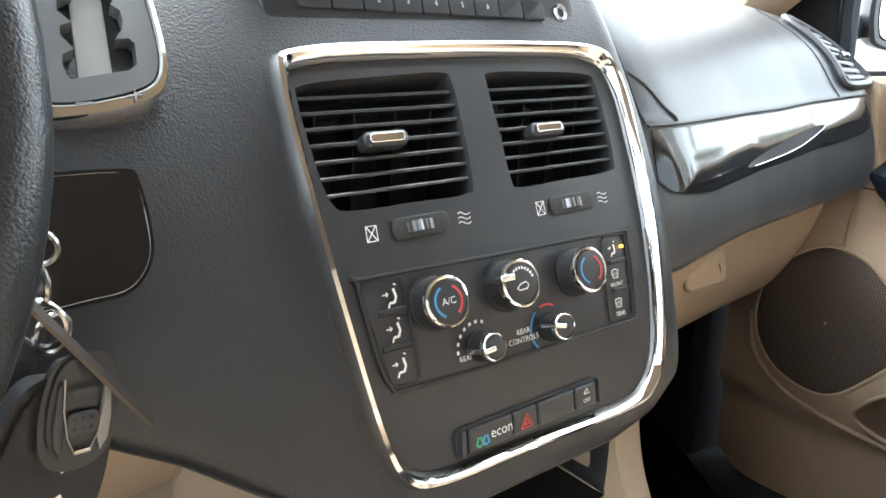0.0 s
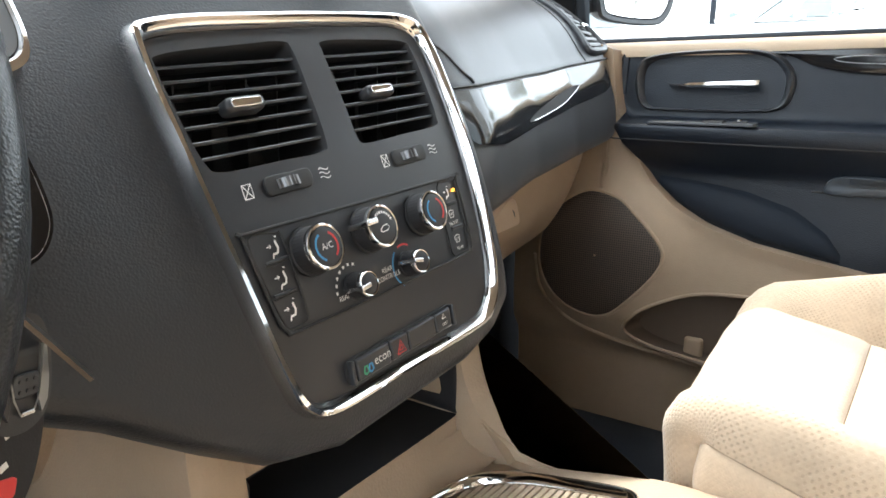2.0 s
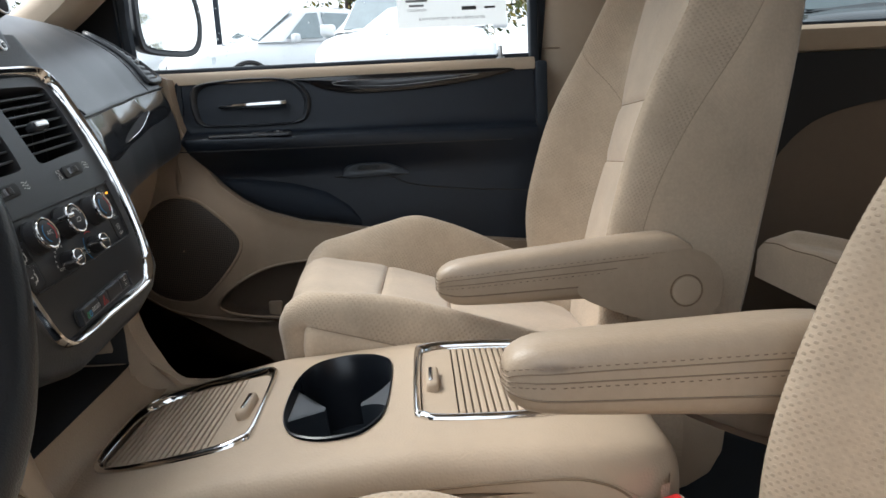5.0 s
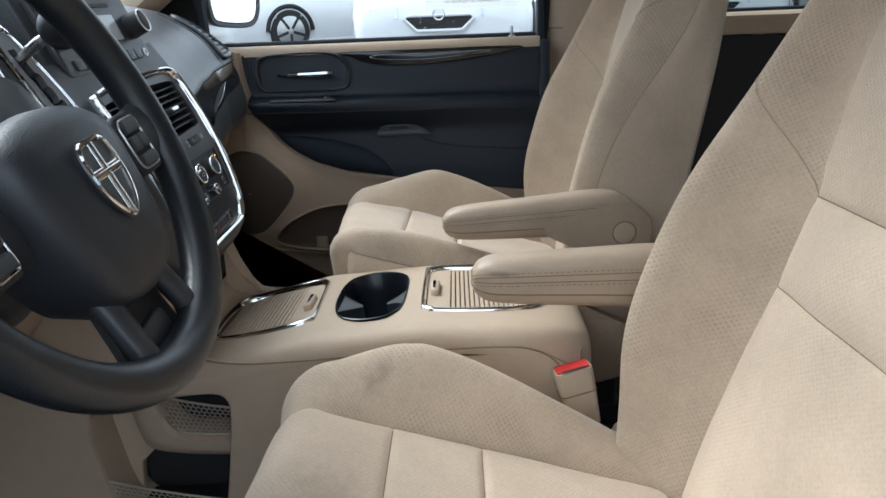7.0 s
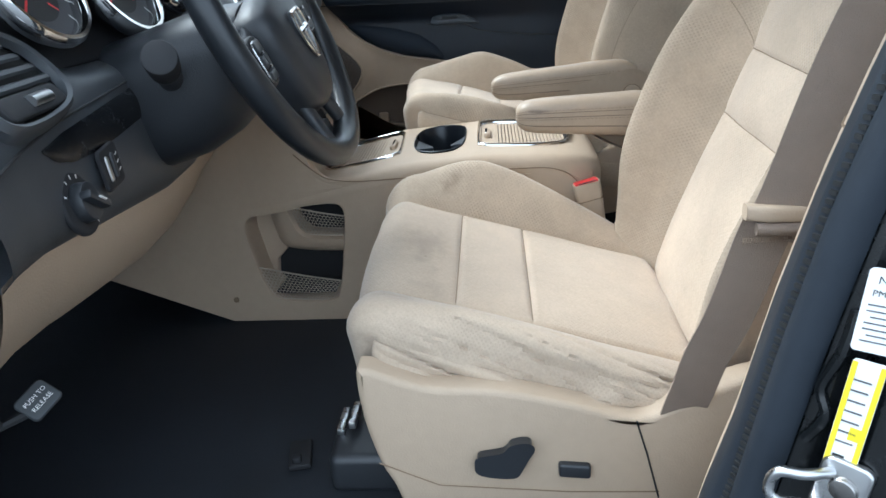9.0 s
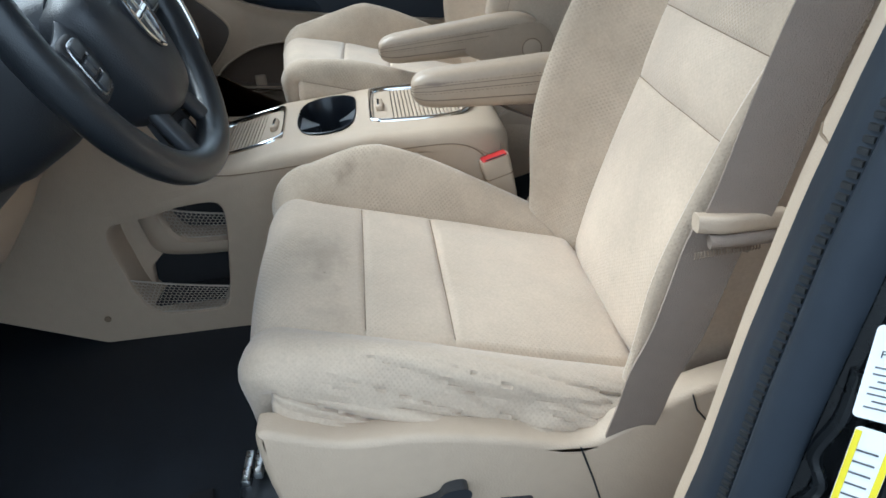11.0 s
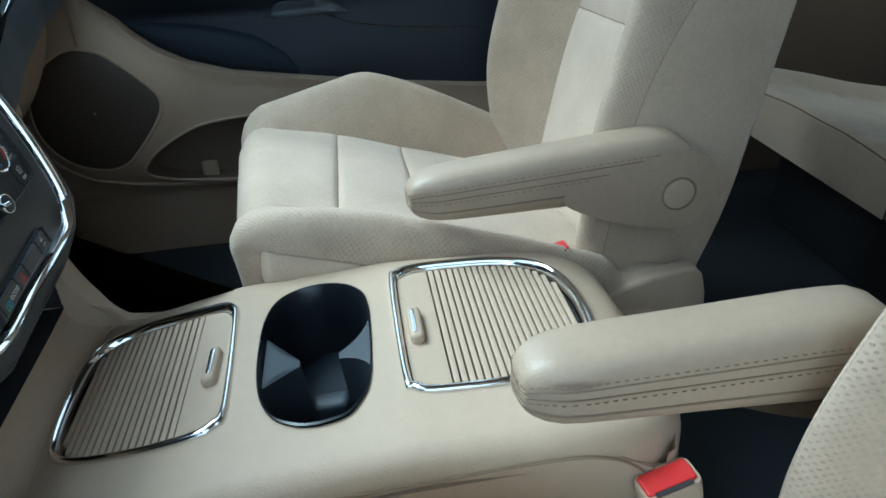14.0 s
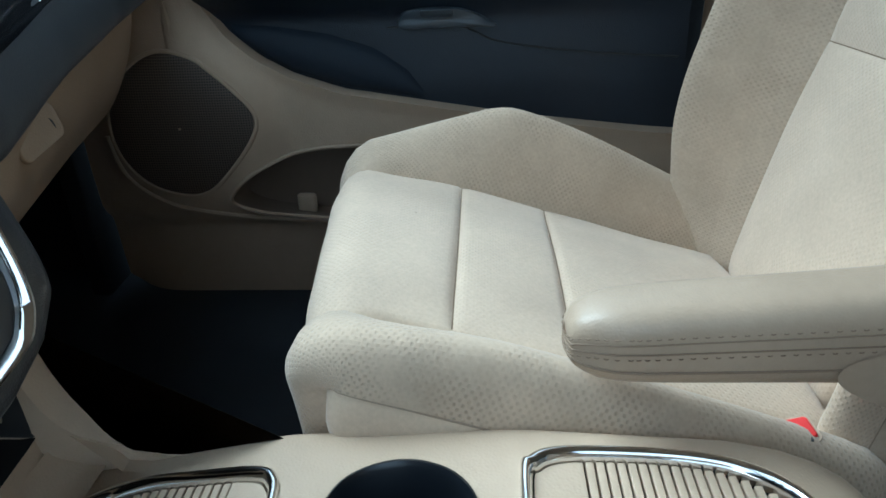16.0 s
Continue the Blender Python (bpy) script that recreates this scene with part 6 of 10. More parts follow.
def seated_sign(u, v, s=1.0):
    """The sign of a seated figure with air arrows, as plain bars."""
    bars = [([(0.001, 0.0035), (0.0022, -0.0005), (0.0010, -0.0032)], 0.0014), ([(0.0010, -0.003), (-0.0020, -0.0030)], 0.0012), ([(-0.0018, -0.0030), (-0.0026, -0.0052)], 0.0010),
            ([(0.0020, 0.0050), (0.0022, 0.0056)], 0.0016), ([(-0.0055, 0.0012), (-0.0022, 0.0012)], 0.0007), ([(-0.0034, 0.0022), (-0.0022, 0.0012), (-0.0034, 0.0002)], 0.0007)]
    for pts, wd in bars:
        part("sign", strip([(u + x * s, v + y * s) for x, y in pts], wd * s, stack, 0.0007), M_WHITE, panel)


for u, v in ((-0.0745, 0.5440), (-0.0745, 0.5280), (-0.0735, 0.5112)):
    seated_sign(u, v)
seated_sign(0.0855, 0.5412, 0.8)
bm = bmesh.new()
box(bm, (0.0026, 0.001, 0.0018), Matrix.Translation(stack(0.0935, 0.5418, 0.0008)))
M_AMBER = mat("amber_lamp", (0.9, 0.35, 0.02), 0.4, var=0.02)
lamp_ob = part("indicator", bm, M_AMBER, panel, "small lit amber indicator")
am = M_AMBER.node_tree.nodes["Principled BSDF"]
am.inputs["Emission Color"].default_value, am.inputs["Emission Strength"].default_value = (1.0, 0.4, 0.03, 1), 1.2
for v in (0.5262, 0.5090):
    part("sign", strip([(0.0845 + x, v + y) for x, y in ((-0.003, 0.0026), (-0.002, -0.0016), (0.002, -0.0016), (0.003, 0.0026), (0.0, 0.0034), (-0.003, 0.0026))], 0.0006, stack, 0.0007), M_WHITE, panel)
    for k in (-0.0014, 0.0, 0.0014):
        part("sign", strip([(0.0845 + k, v - 0.0004), (0.0845 + k * 1.1, v + 0.0018)], 0.0004, stack, 0.0007), M_WHITE, panel)
lay = lambda u, v: (lambda x, y, w: stack(u + x, v + y, w + 0.0005))
lettering("FRONT", 0.0034, lay(0.0848, 0.5206), M_WHITE, panel)
lettering("REAR", 0.0034, lay(0.0855, 0.5032), M_WHITE, panel)
lettering("REAR", 0.0038, lay(-0.0345, 0.5052), M_WHITE, panel)
lettering("REAR", 0.0042, lay(0.0058, 0.5100), M_WHITE, panel)
lettering("CONTROLS", 0.0042, lay(0.0056, 0.5056), M_WHITE, panel)


def knob(u, v, r, tall, kind):
    """A round knob: ribbed black skirt, chrome ring, satin cap with its print."""
    nrm = (stack(u, v, 0.01) - stack(u, v, 0)).normalized()
    ax = (stack(u + 0.01, v) - stack(u, v)).normalized()
    upv = nrm.cross(ax).normalized()
    o = stack(u, v, 0)

    def at(x, y, w):
        return o + ax * x + upv * y + nrm * w

    seg = 72
    bm = bmesh.new()
    rings = []
    for w, rr, rib in ((0.0, r * 1.06, 0), (0.001, r * 1.06, 0), (0.0015, r, 0.00035), (tall * 0.75, r * 0.97, 0.00035), (tall * 0.78, r * 0.95, 0)):
        rings.append([at((rr - (rib if k % 2 else 0)) * math.cos(2 * math.pi * k / seg), (rr - (rib if k % 2 else 0)) * math.sin(2 * math.pi * k / seg), w) for k in range(seg)])
    loft(bm, rings)
    body = part("knob", bm, M_BLACK_MATT, panel, "round black knob with a chrome ring")
    bm = bmesh.new()
    rings = [[at(rr * math.cos(2 * math.pi * k / seg), rr * math.sin(2 * math.pi * k / seg), w) for k in range(seg)] for rr, w in ((r * 0.97, tall * 0.74), (r * 0.985, tall * 0.86), (r * 0.95, tall * 0.97), (r * 0.90, tall), (r * 0.84, tall * 0.985), (r * 0.82, tall * 0.93))]
    loft(bm, rings, True, False)
    part("chrome_ring", bm, M_CHROME, body)
    bm = bmesh.new()
    rings = [[at(rr * math.cos(2 * math.pi * k / seg), rr * math.sin(2 * math.pi * k / seg), w) for k in range(seg)] for rr, w in ((r * 0.83, tall * 0.90), (r * 0.80, tall * 0.965), (r * 0.70, tall * 0.985), (r * 0.30, tall * 0.995), (r * 0.02, tall))]
    loft(bm, rings)
    part("cap", bm, M_BLACK_SMOOTH, body)
    top = lambda x, y, w: at(x, y, w + tall)
    if kind == "warm":
        part("print", strip([(r * 0.58 * math.cos(radians(a)), r * 0.58 * math.sin(radians(a))) for a in steps(115, 245, 16)], r * 0.10, top, 0.0002), M_BLUE_PRINT, body)
        part("print", strip([(r * 0.58 * math.cos(radians(a)), r * 0.58 * math.sin(radians(a))) for a in steps(62, -55, 16)], r * 0.10, top, 0.0002), M_RED_PRINT, body)
    if kind == "fan":
        for a in steps(120, 20, 7):
            part("print", strip([(r * 0.55 * math.cos(radians(a)), r * 0.55 * math.sin(radians(a))), (r * 0.66 * math.cos(radians(a)), r * 0.66 * math.sin(radians(a)))], r * 0.10, top, 0.0002), M_WHITE, body)
        part("print", strip([(r * x, r * y) for x, y in ((-0.3, -0.18), (-0.1, -0.02), (0.2, 0.02), (0.3, -0.12), (0.2, -0.24), (-0.2, -0.26), (-0.3, -0.18))], r * 0.05, top, 0.0002), M_WHITE, body)
    return body, at, top


body, at, top = knob(-0.0508, 0.5361, 0.0138, 0.014, "warm")
lettering("A/C", 0.0052, lambda x, y, w: top(x, y, w + 0.0002), M_WHITE, body)
body, at, top = knob(-0.0021, 0.5359, 0.0138, 0.014, "fan")
bm = bmesh.new()
slab(bm, rrect(0.010, 0.0038, 0.0012), 0.0160, lambda x, y, w: at(-0.0105 + x, 0.0045 + y, w + 0.001), 0.001)
bmesh.ops.recalc_face_normals(bm, faces=bm.faces[:])
part("pointer", bm, M_CHROME, body)
knob(0.0506, 0.5339, 0.0138, 0.014, "warm")
for u, v, a0, a1, arm in ((-0.0243, 0.5089, 205, 60, 185), (0.0262, 0.5082, 250, 60, 165)):
    body, at, top = knob(u, v, 0.0080, 0.013, "plain")
    bm = bmesh.new()
    slab(bm, rrect(0.0085, 0.0030, 0.0012), 0.0150, lambda x, y, w: at((0.0055 + x) * math.cos(radians(arm)) - y * math.sin(radians(arm)), (0.006 + x) * math.sin(radians(arm)) + y * math.cos(radians(arm)), w + 0.001), 0.001)
    bmesh.ops.recalc_face_normals(bm, faces=bm.faces[:])
    part("pointer", bm, M_CHROME, body)
    if a0 == 205:
        for a in steps(180, 70, 6):
            c, s = math.cos(radians(a)), math.sin(radians(a))
            part("scale_mark", strip([(u - 0.002 + 0.0122 * c, v + 0.0122 * s), (u - 0.002 + 0.0138 * c, v + 0.0138 * s)], 0.0018, stack, 0.0005), M_WHITE, panel)
    else:
        part("scale_mark", strip([(u - 0.002 + 0.0125 * math.cos(radians(a)), v + 0.0125 * math.sin(radians(a))) for a in steps(245, 130, 14)], 0.0012, stack, 0.0005), M_BLUE_PRINT, panel)
        part("scale_mark", strip([(u - 0.002 + 0.0125 * math.cos(radians(a)), v + 0.0125 * math.sin(radians(a))) for a in steps(110, 60, 8)], 0.0012, stack, 0.0005), M_RED_PRINT, panel)

# row of four keys at the foot
KEY_ROW = [(-0.0395, -0.0095), (-0.0090, 0.0085), (0.0090, 0.0375), (0.0380, 0.0555)]
bm = bmesh.new()
slab(bm, rrect(0.108, 0.0150, 0.005), 0.0010, lambda x, y, w: stack(0.0085 + x, 0.4645 + y, w - 0.0003), 0.0008)
bmesh.ops.recalc_face_normals(bm, faces=bm.faces[:])
part("key_backing", bm, M_INK, panel)
for a, b in KEY_ROW:
    bm = bmesh.new()
    slab(bm, rrect(b - a - 0.0006, 0.0125, 0.0012), 0.0042, lambda x, y, w: stack((a + b) / 2 + x, 0.4645 + y, w), 0.0014)
    bmesh.ops.recalc_face_normals(bm, faces=bm.faces[:])
    part("key", bm, M_BLACK_SMOOTH, panel)
for a in (-0.0425, 0.0585):
    bm = bmesh.new()
    slab(bm, rrect(0.0026, 0.0140, 0.001), 0.0048, lambda x, y, w: stack(a + x, 0.4645 + y, w), 0.001)
    bmesh.ops.recalc_face_normals(bm, faces=bm.faces[:])
    part("key_end", bm, M_BLACK_SMOOTH, panel)
key = lambda u, v: (lambda x, y, w: stack(u + x, v + y, w + 0.0043))
lettering("econ", 0.0078, key(-0.0178, 0.4650), M_WHITE, panel)
for u, col in ((-0.0330, M_GREEN_PRINT), (-0.0288, M_BLUE_PRINT)):
    part("print", strip([(u - 0.0020, 0.4615), (u - 0.001, 0.4650), (u + 0.001, 0.4650), (u + 0.002, 0.4615), (u, 0.4606), (u - 0.002, 0.4615)], 0.0014, stack, 0.0046), col, panel)
for s in (1.0, 0.45):
    part("print", strip([(0.0000 + s * x, 0.4640 + s * y) for x, y in ((-0.0042, -0.0032), (0.0042, -0.0032), (0.0, 0.0042), (-0.0042, -0.0032))], 0.0009, stack, 0.0046), M_RED_PRINT, panel)
lettering("OFF", 0.0034, key(0.0466, 0.4622), M_WHITE, panel)
part("print", strip([(0.0466 + x, 0.4672 + y) for x, y in ((-0.0022, -0.001), (0.0, 0.0018), (0.0022, -0.001), (-0.0022, -0.001))], 0.0008, stack, 0.0046), M_WHITE, panel)


# ---- radio, gear selector, instruments, steering ----
radio = thing("car_radio", (STACK_X, 0.40, 0.72), "black car radio with a grey display and silver-edged knobs", "radio")


def radio_at(x, z, w=0.0):
    y = 0.366 + 0.42 * (z - 0.69)
    return V(STACK_X + x, y, z + LEAN_X * 0.8 * x) + V(0, -0.92, 0.39) * w


rad = lambda x, y, w: radio_at(x, 0.723 + y, w)
bm = bmesh.new()
slab(bm, rrect(0.262, 0.118, 0.014), 0.055, lambda x, y, w: rad(x, y, w - 0.060), 0.004)
bmesh.ops.recalc_face_normals(bm, faces=bm.faces[:])
part("housing", bm, M_BLACK, radio)
bm = bmesh.new()
slab(bm, rrect(0.228, 0.092, 0.007), 0.008, lambda x, y, w: rad(x, y, w - 0.005), 0.002)
bmesh.ops.recalc_face_normals(bm, faces=bm.faces[:])
rf = part("radio_face", bm, M_BLACK_SMOOTH, radio)
bm = bmesh.new()
slab(bm, rrect(0.118, 0.032, 0.002), 0.0012, lambda x, y, w: rad(x, y + 0.002, w + 0.003), 0.0006)
bmesh.ops.recalc_face_normals(bm, faces=bm.faces[:])
M_LCD = mat("grey_display", (0.42, 0.45, 0.46), 0.15, var=0.05, rough_var=0.03)
part("display", bm, M_LCD, rf, "pale grey display")
bm = bmesh.new()
slab(bm, rrect(0.130, 0.005, 0.002), 0.0010, lambda x, y, w: rad(x, y + 0.030, w + 0.0028), 0.0004)
bmesh.ops.recalc_face_normals(bm, faces=bm.faces[:])
part("disc_slot", bm, M_INK, rf)
for x in (-0.093, 0.093):
    bm = bmesh.new()
    ax = V(0, -0.92, 0.39)
    m = Matrix.Translation(rad(x, 0.0, 0.014)) @ ax.to_track_quat("Z", "Y").to_matrix().to_4x4()
    drum(bm, 0.0170, 0.0155, 0.024, m, 40, 0.002)
    kb = part("knob", bm, M_BLACK_MATT, rf)
    bm = bmesh.new()
    tube(bm, [m @ V(0.0152 * math.cos(t), 0.0152 * math.sin(t), 0.0115) for t in steps(0, 2 * math.pi, 40)[:-1]], 0.0012, 6, True)
    part("knob_ring", bm, M_SATIN, kb)
for k in range(9):
    bm = bmesh.new()
    slab(bm, rrect(0.0185, 0.0125, 0.0012), 0.0030, lambda x, y, w: rad(x - 0.0845 + k * 0.0198, y - 0.0340, w + 0.0024), 0.0008)
    bmesh.ops.recalc_face_normals(bm, faces=bm.faces[:])
    part("preset_key", bm, M_BLACK_SMOOTH, rf)
    if k in (1, 2, 3, 4, 5, 6):
        lettering(str(k), 0.0045, lambda x, y, w: rad(x - 0.0845 + k * 0.0198, y - 0.0345, w + 0.0055), M_WHITE, rf)
bm = bmesh.new()
tube(bm, [rad(0.100 + 0.0045 * math.cos(t), -0.034 + 0.0045 * math.sin(t), 0.0035) for t in steps(0, 2 * math.pi, 24)[:-1]], 0.0014, 6, True)
part("jack_socket", bm, M_SATIN, rf, "round audio socket")

# gear selector gate
def gate_at(x, y, w):
    """On the gear selector's plate: x across, y up along it."""
    o = stack(-0.1965, 0.6335, 0.006)
    up = (stack(-0.1965, 0.69, 0.0) - stack(-0.1965, 0.6335, 0.0)).normalized()
    right = V(1, 0.05, 0.13).normalized()
    nrm = right.cross(up).normalized()
    return o + right * x + up * y + nrm * w


selector = thing("gear_selector", gate_at(0, 0, 0), "dash mounted gear selector with chrome edged gate and round black knob", "gear lever")
GATE = [(p.x, p.y) for p in spline([V(-0.024, 0.008), V(-0.016, 0.000), V(0.014, 0.004), V(0.026, 0.014), V(0.027, 0.04), V(0.022, 0.08), V(0.014, 0.116), V(0.004, 0.126), V(-0.012, 0.122), V(-0.020, 0.10), V(-0.024, 0.05)], 5, True)]
bm = bmesh.new()
loft(bm, [[gate_at(x, y, w) for x, y in scaled(GATE, k)] for k, w in ((1.06, -0.012), (1.06, 0.001), (1.02, 0.006), (0.95, 0.0065), (0.90, 0.004), (0.88, 0.0))], True, False)
bmesh.ops.recalc_face_normals(bm, faces=bm.faces[:])
part("chrome_surround", bm, M_CHROME, selector, "bright chrome surround")
SLOT = [(-0.0125, 0.0185), (-0.0110, 0.0165), (0.0120, 0.0195), (0.0155, 0.0225), (0.0160, 0.0330), (0.0140, 0.0355), (0.0080, 0.0350), (0.0115, 0.0400), (0.0125, 0.0440), (0.0120, 0.0500), (0.0085, 0.0530), (0.0110, 0.0580), (0.0115, 0.0660), (0.0060, 0.0700), (0.0040, 0.0980), (-0.0090, 0.0980),
        (-0.0090, 0.0640), (-0.0060, 0.0590), (-0.0125, 0.0555), (-0.0130, 0.0500), (-0.0080, 0.0440), (-0.0125, 0.0425), (-0.0130, 0.0380), (-0.0085, 0.0310), (-0.0130, 0.0285), (-0.0135, 0.0250)]
M_GATE = mat("grey_gate_plate", (0.13, 0.135, 0.138), 0.34, 0.3, var=0.08, spec=0.5)
bm = bmesh.new()
slab(bm, scaled(GATE, 0.90), 0.0075, lambda x, y, w: gate_at(x, y, w - 0.0030), holes=[SLOT])
gp = part("gate_plate", bm, M_GATE, selector, "satin dark grey plate with a stepped slot")
bm = bmesh.new()
slab(bm, scaled(GATE, 0.86), 0.003, lambda x, y, w: gate_at(x, y, w - 0.0070))
bmesh.ops.recalc_face_normals(bm, faces=bm.faces[:])
part("gate_floor", bm, M_BLACK_MATT, gp)
bm = bmesh.new()
slab(bm, [(-0.0075, 0.010), (0.0065, 0.012), (0.0065, 0.060), (0.0035, 0.066), (-0.0070, 0.066)], 0.0015, lambda x, y, w: gate_at(x, y, w - 0.0041), 0.0005)
bmesh.ops.recalc_face_normals(bm, faces=bm.faces[:])
part("gate_slide", bm, mat("grey_gate_slide", (0.30, 0.30, 0.29), 0.5, var=0.15), gp, "pale grey slide under the gate")
for x in (-0.008, 0.012):
    part("sign", strip([(x - 0.003, 0.0035 + (0.002 if x > 0 else 0)), (x + 0.003, 0.0035 + (0.002 if x > 0 else 0))], 0.0007, lambda a, b, w: gate_at(a, b, w + 0.0072)), M_GREY_PRINT, selector)
part("sign", strip([(0.012, 0.0025), (0.012, 0.0085)], 0.0007, lambda a, b, w: gate_at(a, b, w + 0.0074)), M_GREY_PRINT, selector)
bm = bmesh.new()
lever = [gate_at(-0.002, 0.085, -0.01), gate_at(-0.002, 0.087, 0.03), gate_at(-0.002, 0.084, 0.062)]
tube(bm, lever, 0.0055, 12)
part("lever", bm, M_SATIN, selector)
bm = bmesh.new()
rings = []
for k in range(14):
    t = k / 13
    c = lever[2] + (lever[2] - lever[1]).normalized() * lerp(-0.018, 0.032, t)
    r = 0.0225 * math.sin(math.pi * min(1, 0.12 + 0.88 * t)) ** 0.55 if t < 1 else 0.003
    d = (lever[2] - lever[1]).normalized()
    a = d.orthogonal().normalized()
    b = d.cross(a)
    rings.append([c + (a * math.cos(q) + b * math.sin(q)) * max(0.004, r) for q in steps(0, 2 * math.pi, 28)[:-1]])
loft(bm, rings)
bmesh.ops.recalc_face_normals(bm, faces=bm.faces[:])
part("knob", bm, M_BLACK_SMOOTH, selector, "round black knob")

# smooth coin tray lid beside the column
bm = bmesh.new()
TRAY = [(p.x, p.y) for p in spline([V(-0.240, 0.607), V(-0.234, 0.6105), V(-0.195, 0.6100), V(-0.1895, 0.606), V(-0.1870, 0.588), V(-0.1885, 0.577), V(-0.196, 0.569), V(-0.210, 0.5675), V(-0.235, 0.5675), V(-0.242, 0.58)], 5, True)]
slab(bm, TRAY, 0.006, lambda x, y, w: stack(x, y, w + 0.0055), 0.002)
bmesh.ops.recalc_face_normals(bm, faces=bm.faces[:])
tray = part("tray_lid", bm, mat("smoked_gloss_plastic", (0.010, 0.009, 0.009), 0.16, var=0.3, rough_var=0.06), dash, "smooth dark tray lid")
bm = bmesh.new()
tube(bm, [stack(x, y, 0.0108) for x, y in scaled(TRAY, 1.02)], 0.0007, 6, True)
part("tray_edge", bm, M_SATIN, tray)

# steering wheel
WC, WN = V(-0.460, 0.2187, 0.6273), V(0.0096, -0.920, 0.3926).normalized()
WR = V(1, 0, 0)
WR = (WR - WN * WR.dot(WN)).normalized()
WU = WN.cross(WR).normalized()
if WU.z < 0:
    WU = -WU


def wheel_at(x, y, w=0.0):
    return WC + WR * x + WU * y + WN * w


steer = thing("steering_wheel", WC, "black leather grained steering wheel with chrome shield badge", "steering wheel")
bm = bmesh.new()
tube(bm, [wheel_at(0.180 * math.cos(t), 0.180 * math.sin(t)) for t in steps(0, 2 * math.pi, 96)[:-1]], 0.0160, 20, True, flat=1.12)
M_WHEEL = mat("black_wheel_leather", (0.016, 0.018, 0.021), 0.30, var=0.08, rough_var=0.02, grain=0.16, grain_scale=1100, grain_kind="leather", spec=0.5)
part("rim", bm, M_WHEEL, steer, "grained black rim")
TURN_X, TURN_Y = math.cos(radians(7.4)), math.sin(radians(7.4))


def hub_at(x, y, w=0.0):
    """On the middle of the wheel, which is turned a little to the left."""
    return wheel_at(0.004 + x * TURN_X - y * TURN_Y, -0.032 + x * TURN_Y + y * TURN_X, w)


HUB = [(p.x, p.y) for p in spline([V(-0.052, 0.050), V(0.0, 0.058), V(0.052, 0.050), V(0.076, 0.030), V(0.074, -0.015), V(0.062, -0.058), V(0.040, -0.084), V(0.0, -0.092), V(-0.040, -0.084), V(-0.062, -0.058), V(-0.074, -0.015), V(-0.076, 0.030)], 5, True)]
bm = bmesh.new()
loft(bm, [[hub_at(x, y, w) for x, y in scaled(HUB, k)] for k, w in ((0.86, -0.050), (1.0, -0.026), (1.02, -0.004), (0.98, 0.010), (0.90, 0.017), (0.70, 0.0225), (0.40, 0.0255), (0.10, 0.0265), (0.01, 0.0265))], True, True)
bmesh.ops.recalc_face_normals(bm, faces=bm.faces[:])
hub = part("airbag_cover", bm, M_BLACK, steer, "smooth black airbag cover")
# side spokes with their key pods, and the double lower spoke
for s in (-1, 1):
    bm = bmesh.new()
    rings = []
    for k in range(9):
        t = k / 8
        x = lerp(0.055, 0.172, t)
        half_h = lerp(0.040, 0.030, t) - 0.010 * math.sin(math.pi * t)
        mid = lerp(0.004, 0.006, t)
        d = lerp(-0.016, -0.002, t)
        rings.append([hub_at(s * x, mid + half_h * math.cos(q), d + 0.011 * math.sin(q)) for q in steps(0, 2 * math.pi, 16)[:-1]])
    loft(bm, rings)
    bmesh.ops.recalc_face_normals(bm, faces=bm.faces[:])
    spoke = part("spoke", bm, M_BLACK_SMOOTH, steer)
    bm = bmesh.new()
    pad = rrect(0.040, 0.056, (0.010, 0.006, 0.006, 0.012))
    slab(bm, pad, 0.006, lambda x, y, w: hub_at(s * (0.122) + x, 0.002 + y, w - 0.003 + (abs(x + s * 0.02)) * 0.08), 0.003)
    bmesh.ops.recalc_face_normals(bm, faces=bm.faces[:])
    kp = part("key_pod", bm, M_BLACK_MATT, spoke)
    bm = bmesh.new()
    tube(bm, [hub_at(s * 0.122 + x, 0.002 + y, 0.0035 + abs(x + s * 0.02) * 0.08) for x, y in scaled(pad, 0.82)], 0.0010, 6, True)
    part("bright_edge", bm, M_SATIN, kp)
    for ky, kh in ((0.016, 0.013), (0.0, 0.013), (-0.016, 0.011)):
        for kx in ((-0.0075, 0.0075) if ky == 0.0 else (0.0,)):
            bm = bmesh.new()
            slab(bm, rrect(0.012 if ky == 0.0 else 0.026, kh, 0.002), 0.004, lambda x, y, w: hub_at(s * 0.122 + kx + x, 0.002 + ky + y, w + 0.0028 + abs(x + kx + s * 0.02) * 0.08), 0.0014)
            bmesh.ops.recalc_face_normals(bm, faces=bm.faces[:])
            part("key", bm, M_BLACK_SMOOTH, kp)
